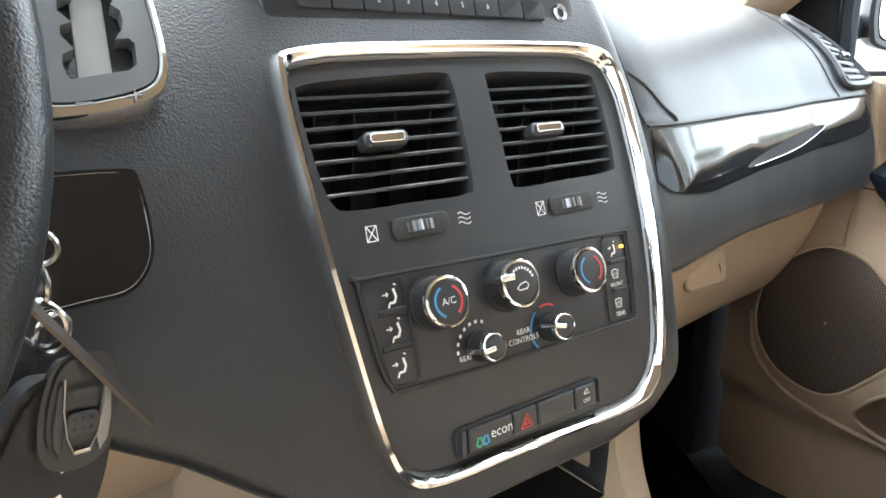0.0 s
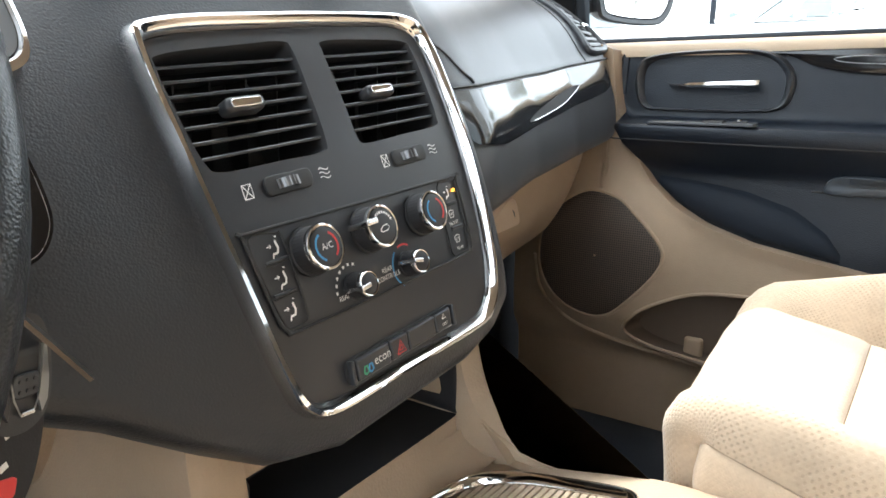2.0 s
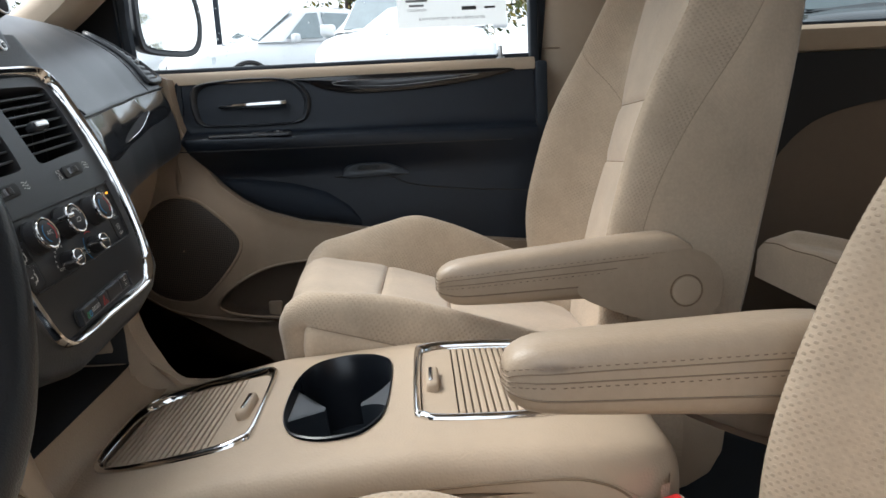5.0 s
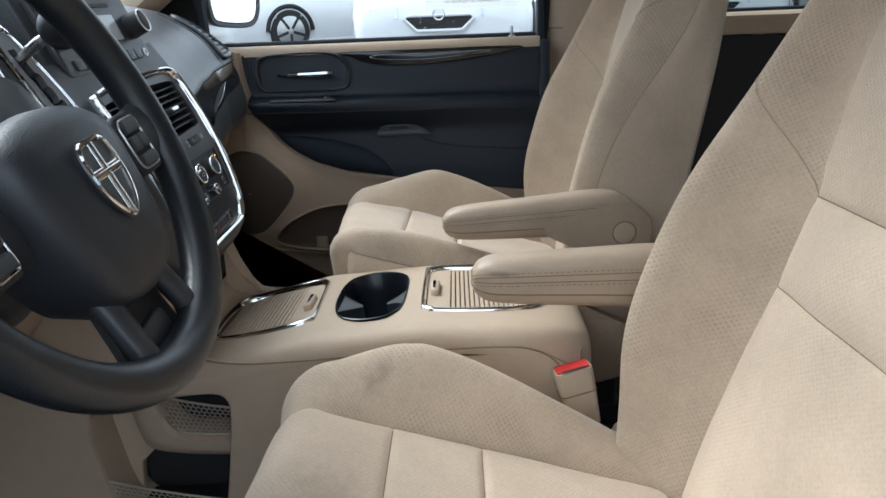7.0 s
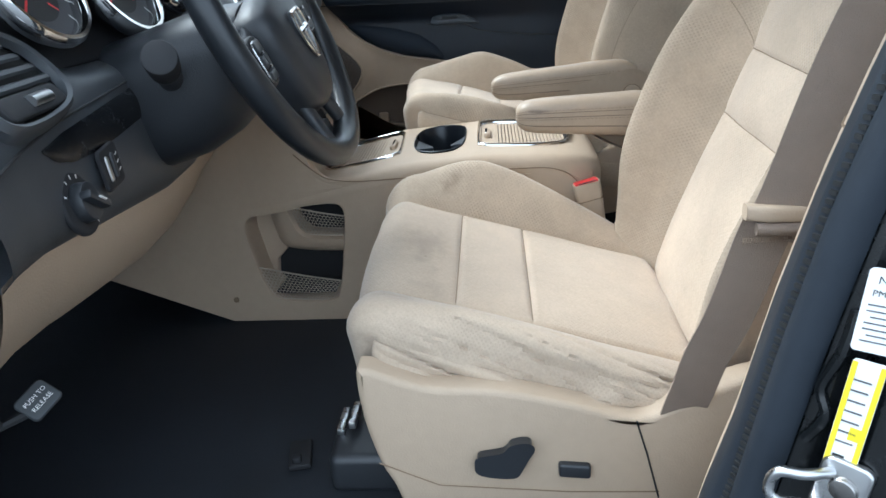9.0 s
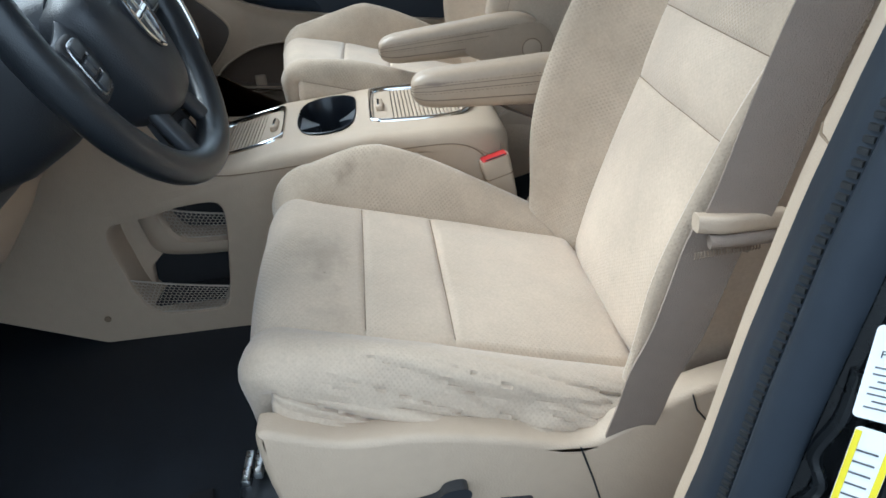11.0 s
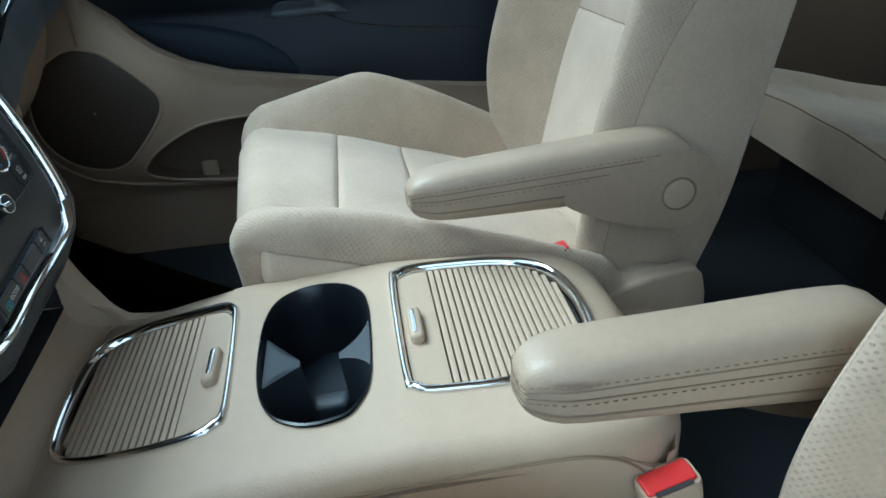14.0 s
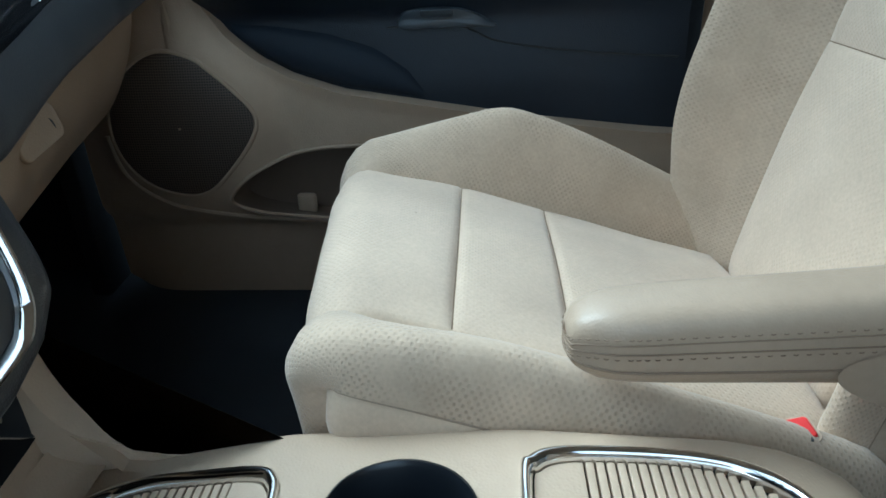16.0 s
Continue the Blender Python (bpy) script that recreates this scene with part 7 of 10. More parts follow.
# the double lower spoke: two bars with a hollow between them
for s in (-1, 1):
    bm = bmesh.new()
    rings = []
    for t in steps(0, 1, 8):
        x, y = s * lerp(0.041, 0.049, t), lerp(-0.070, -0.146, t)
        w = lerp(-0.010, -0.001, t)
        half = lerp(0.013, 0.011, t)
        rings.append([hub_at(x + half * math.cos(q), y, w + 0.009 * math.sin(q)) for q in steps(0, 2 * math.pi, 14)[:-1]])
    loft(bm, rings)
    bmesh.ops.recalc_face_normals(bm, faces=bm.faces[:])
    part("lower_spoke", bm, M_BLACK_SMOOTH, steer)
bm = bmesh.new()
slab(bm, [(-0.042, -0.075), (-0.050, -0.146), (0.050, -0.146), (0.042, -0.075)], 0.006, lambda x, y, w: hub_at(x, y, w - 0.024))
bmesh.ops.recalc_face_normals(bm, faces=bm.faces[:])
web = part("spoke_web", bm, M_BLACK_MATT, steer)
bm = bmesh.new()
slab(bm, rrect(0.050, 0.022, 0.006), 0.008, lambda x, y, w: hub_at(x, y - 0.124, w - 0.019), 0.003)
bmesh.ops.recalc_face_normals(bm, faces=bm.faces[:])
part("spoke_insert", bm, M_BLACK_SMOOTH, web)
# badge: a plain shield with a cross
SHIELD = [(p.x, p.y) for p in spline([V(-0.021, 0.026), V(0.0, 0.029), V(0.021, 0.026), V(0.024, 0.0), V(0.017, -0.020), V(0.0, -0.034), V(-0.017, -0.020), V(-0.024, 0.0)], 4, True)]
bat = lambda x, y, w: hub_at(x, y - 0.004, w + 0.0245)
bm = bmesh.new()
slab(bm, SHIELD, 0.004, bat, 0.0016)
bmesh.ops.recalc_face_normals(bm, faces=bm.faces[:])
badge = part("badge", bm, M_BLACK_SMOOTH, hub, "chrome shield badge")
bm = bmesh.new()
tube(bm, [bat(x, y, 0.004) for x, y in scaled(SHIELD, 0.93)], 0.0022, 8, True)
part("chrome_edge", bm, M_CHROME, hub)
for pts, wd in (([(0, 0.026), (0, -0.030)], 0.0080), ([(-0.021, 0.004), (0.021, 0.004)], 0.0080)):
    bm = bmesh.new()
    tube(bm, [bat(x, y, 0.0040) for x, y in pts], wd / 2, 10, flat=0.5, up=WN)
    part("chrome_cross", bm, M_CHROME, hub)

# steering column shroud, stalk, ignition
column = thing("steering_column", (-0.45, 0.33, 0.56), "black steering column shroud with indicator stalk", "steering column")
bm = bmesh.new()
rings = []
for k, (y, z, rx, rz) in enumerate(((0.232, 0.603, 0.045, 0.045), (0.240, 0.600, 0.060, 0.058), (0.27, 0.588, 0.075, 0.070), (0.31, 0.575, 0.086, 0.078), (0.36, 0.560, 0.090, 0.078), (0.42, 0.550, 0.088, 0.070), (0.50, 0.54, 0.08, 0.06))):
    ring = []
    for q in steps(0, 2 * math.pi, 28)[:-1]:
        c, s = math.cos(q), math.sin(q)
        ring.append(V(-0.468 + math.copysign(abs(c) ** 0.75, c) * rx, y, z + math.copysign(abs(s) ** 0.75, s) * rz * (1.38 if s < 0 else 0.75)))
    rings.append(ring)
loft(bm, rings)
bmesh.ops.recalc_face_normals(bm, faces=bm.faces[:])
part("shroud", bm, M_BLACK, column)
bm = bmesh.new()
tube(bm, [V(-0.52, 0.325, 0.560), V(-0.575, 0.303, 0.578), V(-0.616, 0.289, 0.592)], 0.0135, 16)
stalk = part("stalk", bm, M_BLACK_SMOOTH, column, "black indicator stalk")
bm = bmesh.new()
m = Matrix.Translation((-0.626, 0.284, 0.597)) @ V(-0.86, -0.32, 0.40).to_track_quat("Z", "Y").to_matrix().to_4x4()
drum(bm, 0.0165, 0.0180, 0.040, m, 36, 0.003)
part("stalk_end", bm, M_BLACK_MATT, stalk)
bm = bmesh.new()
tube(bm, [V(-0.372, 0.315, 0.592), V(-0.340, 0.312, 0.594), V(-0.315, 0.308, 0.597)], 0.012, 14)
part("wiper_stalk", bm, M_BLACK_SMOOTH, column)
bm = bmesh.new()
drum(bm, 0.020, 0.018, 0.030, Matrix.Translation((-0.300, 0.318, 0.552)) @ Matrix.Rotation(radians(70), 4, "X"), 28, 0.002)
part("ignition", bm, M_BLACK_MATT, column)

# instrument cluster under its hood
cluster = thing("instrument_cluster", (-0.47, 0.43, 0.60), "instrument cluster with chrome ringed dials and red needles", "instruments")
GN = V(0, -0.90, 0.43).normalized()
GU = V(0, 0.43, 0.90).normalized()
bm = bmesh.new()
sl = lambda c: (lambda x, y, w: Vector(c) + V(1, 0, 0) * x + GU * y + GN * w)
slab(bm, rrect(0.42, 0.17, 0.04), 0.01, lambda x, y, w: sl((-0.47, 0.430, 0.672))(x, y, w - 0.012), 0.003)
bmesh.ops.recalc_face_normals(bm, faces=bm.faces[:])
part("backing", bm, M_BLACK_MATT, cluster)
M_DIAL = mat("dial_face", (0.06, 0.06, 0.065), 0.5, var=0.06)
for gx, gr in ((-0.615, 0.064), (-0.466, 0.071), (-0.330, 0.052)):
    c = sl((gx, 0.412 if gx < -0.5 else 0.404, 0.676))
    bm = bmesh.new()
    tube(bm, [c(gr * math.cos(t), gr * math.sin(t), 0.006) for t in steps(0, 2 * math.pi, 60)[:-1]], 0.0065, 10, True, flat=1.7, up=GN)
    dial = part("dial_ring", bm, M_CHROME, cluster, "chrome dial ring")
    bm = bmesh.new()
    bm.faces.new([bm.verts.new(c(gr * 0.97 * math.cos(t), gr * 0.97 * math.sin(t), 0.0)) for t in steps(0, 2 * math.pi, 60)[:-1]])
    part("dial_face", bm, M_DIAL, dial)
    bm = bmesh.new()
    bm.faces.new([bm.verts.new(c(gr * 0.62 * math.cos(t), gr * 0.62 * math.sin(t), 0.0012)) for t in steps(0, 2 * math.pi, 40)[:-1]])
    part("dial_middle", bm, M_INK, dial)
    for a in steps(225, -45, 12):
        q = radians(a)
        part("dial_mark", strip([(gr * 0.80 * math.cos(q), gr * 0.80 * math.sin(q)), (gr * 0.92 * math.cos(q), gr * 0.92 * math.sin(q))], 0.0018, lambda x, y, w: c(x, y, w + 0.001)), M_WHITE, dial)
    q = radians(222)
    part("needle", strip([(0.01 * math.cos(q), 0.01 * math.sin(q)), (gr * 0.85 * math.cos(q), gr * 0.85 * math.sin(q))], 0.0028, lambda x, y, w: c(x, y, w + 0.003)), M_RED, dial)
    if gr > 0.05:
        part("needle", strip([(0.012, -0.022), (0.022, -0.030)], 0.0024, lambda x, y, w: c(x, y, w + 0.003)), M_RED, dial)
# hood and surround of the cluster
bm = bmesh.new()
rows = []
for x in steps(-0.70, -0.24, 24):
    t = (x + 0.47) / 0.23
    top = 0.775 - 0.05 * t * t
    rows.append([V(x, 0.385, top), V(x, 0.40, top + 0.012), V(x, 0.50, top + 0.03), V(x, 0.66, top + 0.02), V(x, 0.66, top - 0.03), V(x, 0.50, top - 0.005), V(x, 0.40, top - 0.008)])
loft(bm, rows)
bmesh.ops.recalc_face_normals(bm, faces=bm.faces[:])
part("hood", bm, M_BLACK, cluster, "black cluster hood")
bm = bmesh.new()
rows = []
for x in steps(-0.70, -0.24, 24):
    t = (x + 0.47) / 0.23
    rows.append([V(x, 0.385, 0.575 + 0.03 * t * t), V(x, 0.405, 0.590 + 0.03 * t * t), V(x, 0.425, 0.600 + 0.03 * t * t), V(x, 0.46, 0.602 + 0.03 * t * t)])
loft(bm, rows, False, False)
bmesh.ops.recalc_face_normals(bm, faces=bm.faces[:])
part("lower_bezel", bm, M_BLACK_SMOOTH, cluster)

# switches and vent at the driver end of the dashboard
bm = bmesh.new()
lc = on_dash(-0.738, 0.489, 0.002)
ln = V(0.12, -0.97, 0.2).normalized()
lm = Matrix.Translation(lc) @ ln.to_track_quat("Z", "Y").to_matrix().to_4x4()
drum(bm, 0.031, 0.0295, 0.006, lm, 40, 0.002)
light_sw = thing("headlamp_switch", lc, "round black headlamp switch with white marks", "switch")
part("dial", bm, M_BLACK_MATT, light_sw)
bm = bmesh.new()
drum(bm, 0.0195, 0.018, 0.012, lm @ Matrix.Translation((0, 0, 0.008)), 32, 0.002)
box(bm, (0.036, 0.009, 0.014), lm @ Matrix.Translation((0, 0, 0.016)) @ Matrix.Rotation(radians(-35), 4, "Z"), 0.003)
part("grip", bm, M_BLACK_SMOOTH, light_sw)
for a in (150, 115, 90, 65, -60):
    q = radians(a)
    part("mark", strip([(0.0235 * math.cos(q), 0.0235 * math.sin(q)), (0.0275 * math.cos(q), 0.0275 * math.sin(q))], 0.0018, lambda x, y, w: lm @ V(x, y, 0.0034 + w)), M_WHITE, light_sw)
bm = bmesh.new()
box(bm, (0.010, 0.0014, 0.003), lm @ Matrix.Translation((0, 0, 0.0235)) @ Matrix.Rotation(radians(-35), 4, "Z"))
part("pointer", bm, M_WHITE, light_sw)
sw = on_dash(-0.664, 0.503, 0.003)
sf = flat(sw, (0.97, 0.14, 0.05), (0.0, 0.1, 1))
rheo = thing("dimmer_switch", sw, "square black dimmer switch with a silver thumb wheel", "switch")
bm = bmesh.new()
slab(bm, rrect(0.046, 0.042, 0.006), 0.004, sf, 0.0016)
bmesh.ops.recalc_face_normals(bm, faces=bm.faces[:])
part("plate", bm, M_BLACK_MATT, rheo)
for x in (-0.010, 0.004):
    bm = bmesh.new()
    slab(bm, rrect(0.007, 0.026, 0.003), 0.006, lambda a, b, w: sf(a + x, b, w), 0.002)
    bmesh.ops.recalc_face_normals(bm, faces=bm.faces[:])
    part("thumb_wheel", bm, M_SATIN if x < 0 else M_BLACK_SMOOTH, rheo)
for y in (-0.008, 0.0, 0.008):
    part("mark", strip([(0.011, y), (0.017, y + 0.002)], 0.0016, lambda a, b, w: sf(a, b, w + 0.0046)), M_WHITE, rheo)
side_vent = thing("driver_air_vent", (-0.748, 0.37, 0.61), "black driver side air vent with a silver thumb wheel", "air vent")
vc = V(-0.738, 0.370, 0.606)
vf = flat(vc, (0.98, 0.16, -0.02), (-0.05, 0.60, 0.80))
SV = [(p.x, p.y) for p in spline([V(-0.080, 0.045), V(-0.02, 0.052), V(0.045, 0.030), V(0.066, 0.0), V(0.060, -0.030), V(0.020, -0.045), V(-0.06, -0.048), V(-0.085, -0.03), V(-0.090, 0.02)], 5, True)]
bm = bmesh.new()
loft(bm, [[vf(x, y, w) for x, y in scaled(SV, k)] for k, w in ((1.12, -0.02), (1.10, 0.004), (1.02, 0.010), (0.95, 0.008), (0.93, 0.0))], True, False)
bmesh.ops.recalc_face_normals(bm, faces=bm.faces[:])
part("housing", bm, M_DASH, side_vent)
bm = bmesh.new()
bm.faces.new([bm.verts.new(vf(x, y, -0.004)) for x, y in scaled(SV, 0.97)])
part("vent_back", bm, M_INK, side_vent)
for k in range(5):
    y = lerp(-0.012, 0.040, k / 4)
    bm = bmesh.new()
    tube(bm, [vf(lerp(-0.080, lerp(0.054, 0.020, k / 4), t), y, 0.003) for t in steps(0, 1, 4)], 0.0042, 6, flat=0.5)
    part("blade", bm, M_BLACK_SMOOTH, side_vent)
bm = bmesh.new()
slab(bm, rrect(0.11, 0.022, 0.006), 0.006, lambda x, y, w: vf(x - 0.012, y - 0.030, w + 0.001), 0.002)
bmesh.ops.recalc_face_normals(bm, faces=bm.faces[:])
part("wheel_bar", bm, M_BLACK_MATT, side_vent)
bm = bmesh.new()
tube(bm, [vf(x, -0.030, 0.008) for x in steps(-0.022, 0.014, 4)], 0.006, 10, flat=0.8)
part("thumb_wheel", bm, M_SATIN, side_vent)

# keys hanging from the ignition
keys = thing("car_keys", (-0.262, 0.262, 0.50), "bunch of car keys with black remote fobs on steel rings", "keys")


def ring_of(c, r, axis, wire=0.0011):
    bm = bmesh.new()
    a = Vector(axis).normalized()
    s = a.orthogonal().normalized()
    t = a.cross(s)
    tube(bm, [Vector(c) + (s * math.cos(q) + t * math.sin(q)) * r for q in steps(0, 2 * math.pi, 36)[:-1]], wire, 6, True)
    return part("key_ring", bm, M_STEEL, keys)


ring_of((-0.2635, 0.262, 0.5745), 0.0060, (0.3, 0.8, 0.1))
ring_of((-0.2645, 0.262, 0.5620), 0.0078, (0.9, 0.3, 0.0))
ring_of((-0.2640, 0.262, 0.5480), 0.0090, (0.5, 0.8, 0.2))
ring_of((-0.2600, 0.262, 0.5440), 0.0070, (-0.5, 0.8, 0.1))


def fob(c, tilt, lean, size, label, rim, shell):
    """A remote: a rim of one material and a raised middle of another."""
    right = V(math.cos(tilt), math.sin(tilt), lean).normalized()
    f = flat(c, right, V(-lean, 0, 1))
    OUTL = [(p.x * size, p.y * size) for p in spline([V(-0.010, 0.025), V(0.0, 0.027), V(0.010, 0.025), V(0.0150, 0.012), V(0.0165, -0.006), V(0.0140, -0.021), V(0.006, -0.0275), V(-0.006, -0.0275), V(-0.0140, -0.021), V(-0.0165, -0.006), V(-0.0150, 0.012)], 4, True)]
    bm = bmesh.new()
    slab(bm, OUTL, 0.010 * size, f, 0.003)
    bmesh.ops.recalc_face_normals(bm, faces=bm.faces[:])
    body_ = part("fob", bm, rim, keys, label)
    bm = bmesh.new()
    slab(bm, [(x * 0.86, y * 0.92 + 0.001) for x, y in OUTL], 0.004 * size, lambda x, y, w: f(x, y, w + 0.0075 * size), 0.002)
    bmesh.ops.recalc_face_normals(bm, faces=bm.faces[:])
    part("shell", bm, shell, body_)
    return body_, f, OUTL


M_GREY_PAD = mat("grey_rubber_pad", (0.045, 0.050, 0.055), 0.6, var=0.1)
M_FOBRIM = mat("silver_fob_paint", (0.30, 0.31, 0.31), 0.30, 0.6, var=0.1)
body_, f, OUTL = fob((-0.2566, 0.2569, 0.5190), 0.35, -0.10, 0.67, "black alarm fob with a silver painted rim", M_BLACK_SMOOTH, M_BLACK_SMOOTH)
# silver cheeks beside the tapered middle, a fine rim round it and a bright foot
for sg, y0 in ((1, 0.010), (-1, 0.012)):
    bm = bmesh.new()
    slab(bm, [(sg * 0.0072, y0), (sg * 0.0088, y0 - 0.001), (sg * 0.0098, -0.003), (sg * 0.0092, -0.011), (sg * 0.0072, -0.0150), (sg * 0.0062, -0.010)], 0.0014, lambda x, y, w: f(x, y, w + 0.0078), 0.0005)
    bmesh.ops.recalc_face_normals(bm, faces=bm.faces[:])
    part("cheek", bm, M_FOBRIM if sg > 0 else M_BLACK_SMOOTH, body_)
bm = bmesh.new()
tube(bm, [f(x, y, 0.0096) for x, y in ((-0.0074, 0.0135), (-0.0070, 0.002), (-0.0052, -0.008), (-0.0022, -0.0145), (0.0028, -0.0145), (0.0056, -0.008), (0.0070, 0.002), (0.0072, 0.0135))], 0.0003, 6)
part("rim", bm, M_FOBRIM, body_, "fine silver rim")
bm = bmesh.new()
slab(bm, rrect(0.0060, 0.0016, 0.0006), 0.0010, lambda x, y, w: f(x + 0.0005, y - 0.0138, w + 0.0090), 0.0004)
bmesh.ops.recalc_face_normals(bm, faces=bm.faces[:])
part("foot", bm, M_SATIN, body_, "small bright foot")
bm = bmesh.new()
slab(bm, rrect(0.0110, 0.0085, 0.002), 0.0012, lambda x, y, w: f(x, y - 0.0035, w + 0.0088), 0.0006)
bmesh.ops.recalc_face_normals(bm, faces=bm.faces[:])
pad_ = part("button_pad", bm, M_GREY_PAD, body_)
for i in (-1, 0, 1):
    for j in (-1, 1):
        bm = bmesh.new()
        drum(bm, 0.0009, 0.0008, 0.0006, Matrix.Translation(f(i * 0.0031, -0.0035 + j * 0.0019, 0.0101)) @ (f(0, 0, 1) - f(0, 0, 0)).to_track_quat("Z", "Y").to_matrix().to_4x4(), 10)
        part("dot", bm, M_BLACK_SMOOTH, pad_)
part("print", strip([(-0.0045, 0.0085), (0.0045, 0.0085)], 0.0022, lambda x, y, w: f(x, y, w + 0.0100)), M_GREY_PAD, body_)
body2, f2, _ = fob((-0.2680, 0.264, 0.4985), 0.35, -0.25, 1.15, "black car key remote with a red panic key", M_BLACK_MATT, M_BLACK_MATT)
bm = bmesh.new()
slab(bm, rrect(0.016, 0.008, 0.002), 0.0012, lambda x, y, w: f2(x + 0.003, y - 0.0195, w + 0.0128), 0.0004)
bmesh.ops.recalc_face_normals(bm, faces=bm.faces[:])
part("panic_key", bm, M_RED, body2, "red key")
for k in (0.012, 0.0, -0.012):
    part("print", strip([(0.003, k), (0.006, k + 0.002)], 0.0028, lambda x, y, w: f2(x, y, w + 0.0130)), M_WHITE, body2)
bm = bmesh.new()
kb0, kb1 = V(-0.2720, 0.2470, 0.5650), V(-0.2315, 0.2470, 0.5108)
ribbon(bm, [kb0, kb0.lerp(kb1, 0.35), kb0.lerp(kb1, 0.55), kb0.lerp(kb1, 0.9), kb1], 0.0040, 0.0016, (-0.55, -0.80, 0.05))
part("key_blade", bm, mat("worn_key_steel", (0.11, 0.095, 0.082), 0.30, 1.0, var=0.2), keys, "flat steel key seen on edge")

# pedals and the parking brake release
for name, c, size, label in (("accelerator_pedal", (-0.235, 0.735, 0.165), (0.06, 0.02, 0.13), "black ribbed accelerator pedal"), ("brake_pedal", (-0.375, 0.715, 0.180), (0.11, 0.025, 0.07), "black rubber brake pedal")):
    ped = thing(name, c, label, "pedal")
    m = Matrix.Translation(c) @ Matrix.Rotation(radians(32), 4, "X")
    bm = bmesh.new()
    box(bm, size, m, 0.006, 3)
    part("pad", bm, M_RUBBER, ped)
    for k in range(6):
        bm = bmesh.new()
        box(bm, (size[0] * 0.85, 0.004, size[2] * 0.06), m @ Matrix.Translation((0, -size[1] / 2, lerp(-0.38, 0.38, k / 5) * size[2])), 0.001)
        part("rib", bm, M_RUBBER, ped)
    bm = bmesh.new()
    tube(bm, [V(*c) + V(0, 0.01, 0.03), V(*c) + V(0.0, 0.05, 0.16), V(*c) + V(0, 0.12, 0.26)], 0.010, 10)
    part("arm", bm, M_BLACK_MATT, ped)
rel_c = V(-0.791, 0.395, 0.311)
rel = thing("brake_release", rel_c, "grey parking brake release plate with white lettering", "brake release")
rf_ = flat(rel_c, (0.80, -0.35, 0.35), (0.05, 0.78, 0.62))
bm = bmesh.new()
slab(bm, rrect(0.034, 0.028, 0.005), 0.006, rf_, 0.002)
bmesh.ops.recalc_face_normals(bm, faces=bm.faces[:])
plate_ = part("plate", bm, M_GREY_PAD, rel)
lettering("PUSH TO", 0.0062, lambda x, y, w: rf_(x, y + 0.004, w + 0.0061), M_WHITE, rel)
lettering("RELEASE", 0.0062, lambda x, y, w: rf_(x, y - 0.0045, w + 0.0061), M_WHITE, rel)
bm = bmesh.new()
tube(bm, [rf_(-0.014, 0.0, -0.001), rf_(-0.035, 0.01, -0.004), V(-0.845, 0.44, 0.345), V(-0.87, 0.50, 0.40)], 0.005, 8)
part("lever", bm, M_BLACK_MATT, rel)


# ---- passenger door ----
door = thing("door_passenger", (0.80, 0.10, FLOOR), "closed passenger door, black vinyl over tan plastic with speaker", "car door", kind="structure")


def seam_z(y):
    """Where the black upper lining meets the tan lower lining."""
    return line([(-0.28, 0.352), (-0.22, 0.357), (-0.05, 0.376), (0.10, 0.400), (0.20, 0.416), (0.27, 0.438), (0.315, 0.462), (0.355, 0.495), (0.385, 0.532), (0.405, 0.562), (0.425, 0.60), (0.44, 0.64)], y)


def ledge(y):
    return line([(-0.28, 0.25), (-0.10, 0.45), (0.15, 0.85), (0.25, 1.0), (0.40, 1.0), (0.44, 0.8)], y)


def black_x(y, z):
    base = line([(0.34, 0.737), (0.42, 0.740), (0.50, 0.748), (0.56, 0.762), (0.60, 0.778), (0.69, 0.788), (0.72, 0.79)], z)
    top = 0.582 - 0.020 * (0.2 - y) * 0.6
    d = z - top
    if d > 0:
        out = math.exp(-(d / 0.006) ** 2)
    else:
        out = smooth(1 + d / 0.075) ** 0.8
    return base - 0.075 * ledge(y) * out + noise.noise(V(y * 5, z * 5, 0)) * 0.002


ys_ = steps(-0.272, 0.437, 60)
bm = bmesh.new()
rows = []
for y in ys_:
    lo, hi = seam_z(y), 0.694
    top = 0.582 - 0.012 * (0.2 - y)
    low_ = max(lo, top - 0.030)
    zs_ = [lerp(lo, low_, k / 16) for k in range(16)] + [lerp(low_, max(low_, top), k / 8) for k in range(8)] + [max(lo, top) + q for q in (0.0, 0.0015, 0.003, 0.005, 0.0075, 0.011, 0.016)]
    zs_ += [lerp(zs_[-1], max(hi, zs_[-1] + 0.004), k / 10) for k in range(1, 11)]
    col = [V(black_x(y, z), y, z) for z in zs_]
    col = [col[0] + V(0.02, 0, 0)] + col + [col[-1] + V(0.02, 0, 0.003)]
    rows.append(col)
loft(bm, rows, False, False)
bmesh.ops.recalc_face_normals(bm, faces=bm.faces[:])
black = part("upper_lining", bm, M_BLACK_VINYL, door, "black padded vinyl lining", sharp=70)
# front edge of the lining
bm = bmesh.new()
tube(bm, [V(black_x(0.434, z) + 0.004, 0.436, z) for z in steps(0.63, 0.694, 12)], 0.010, 8)
part("lining_edge", bm, M_BLACK_VINYL, black)


def on_door(y, z, w=0.0):
    return V(black_x(y, z) - w, y, z)


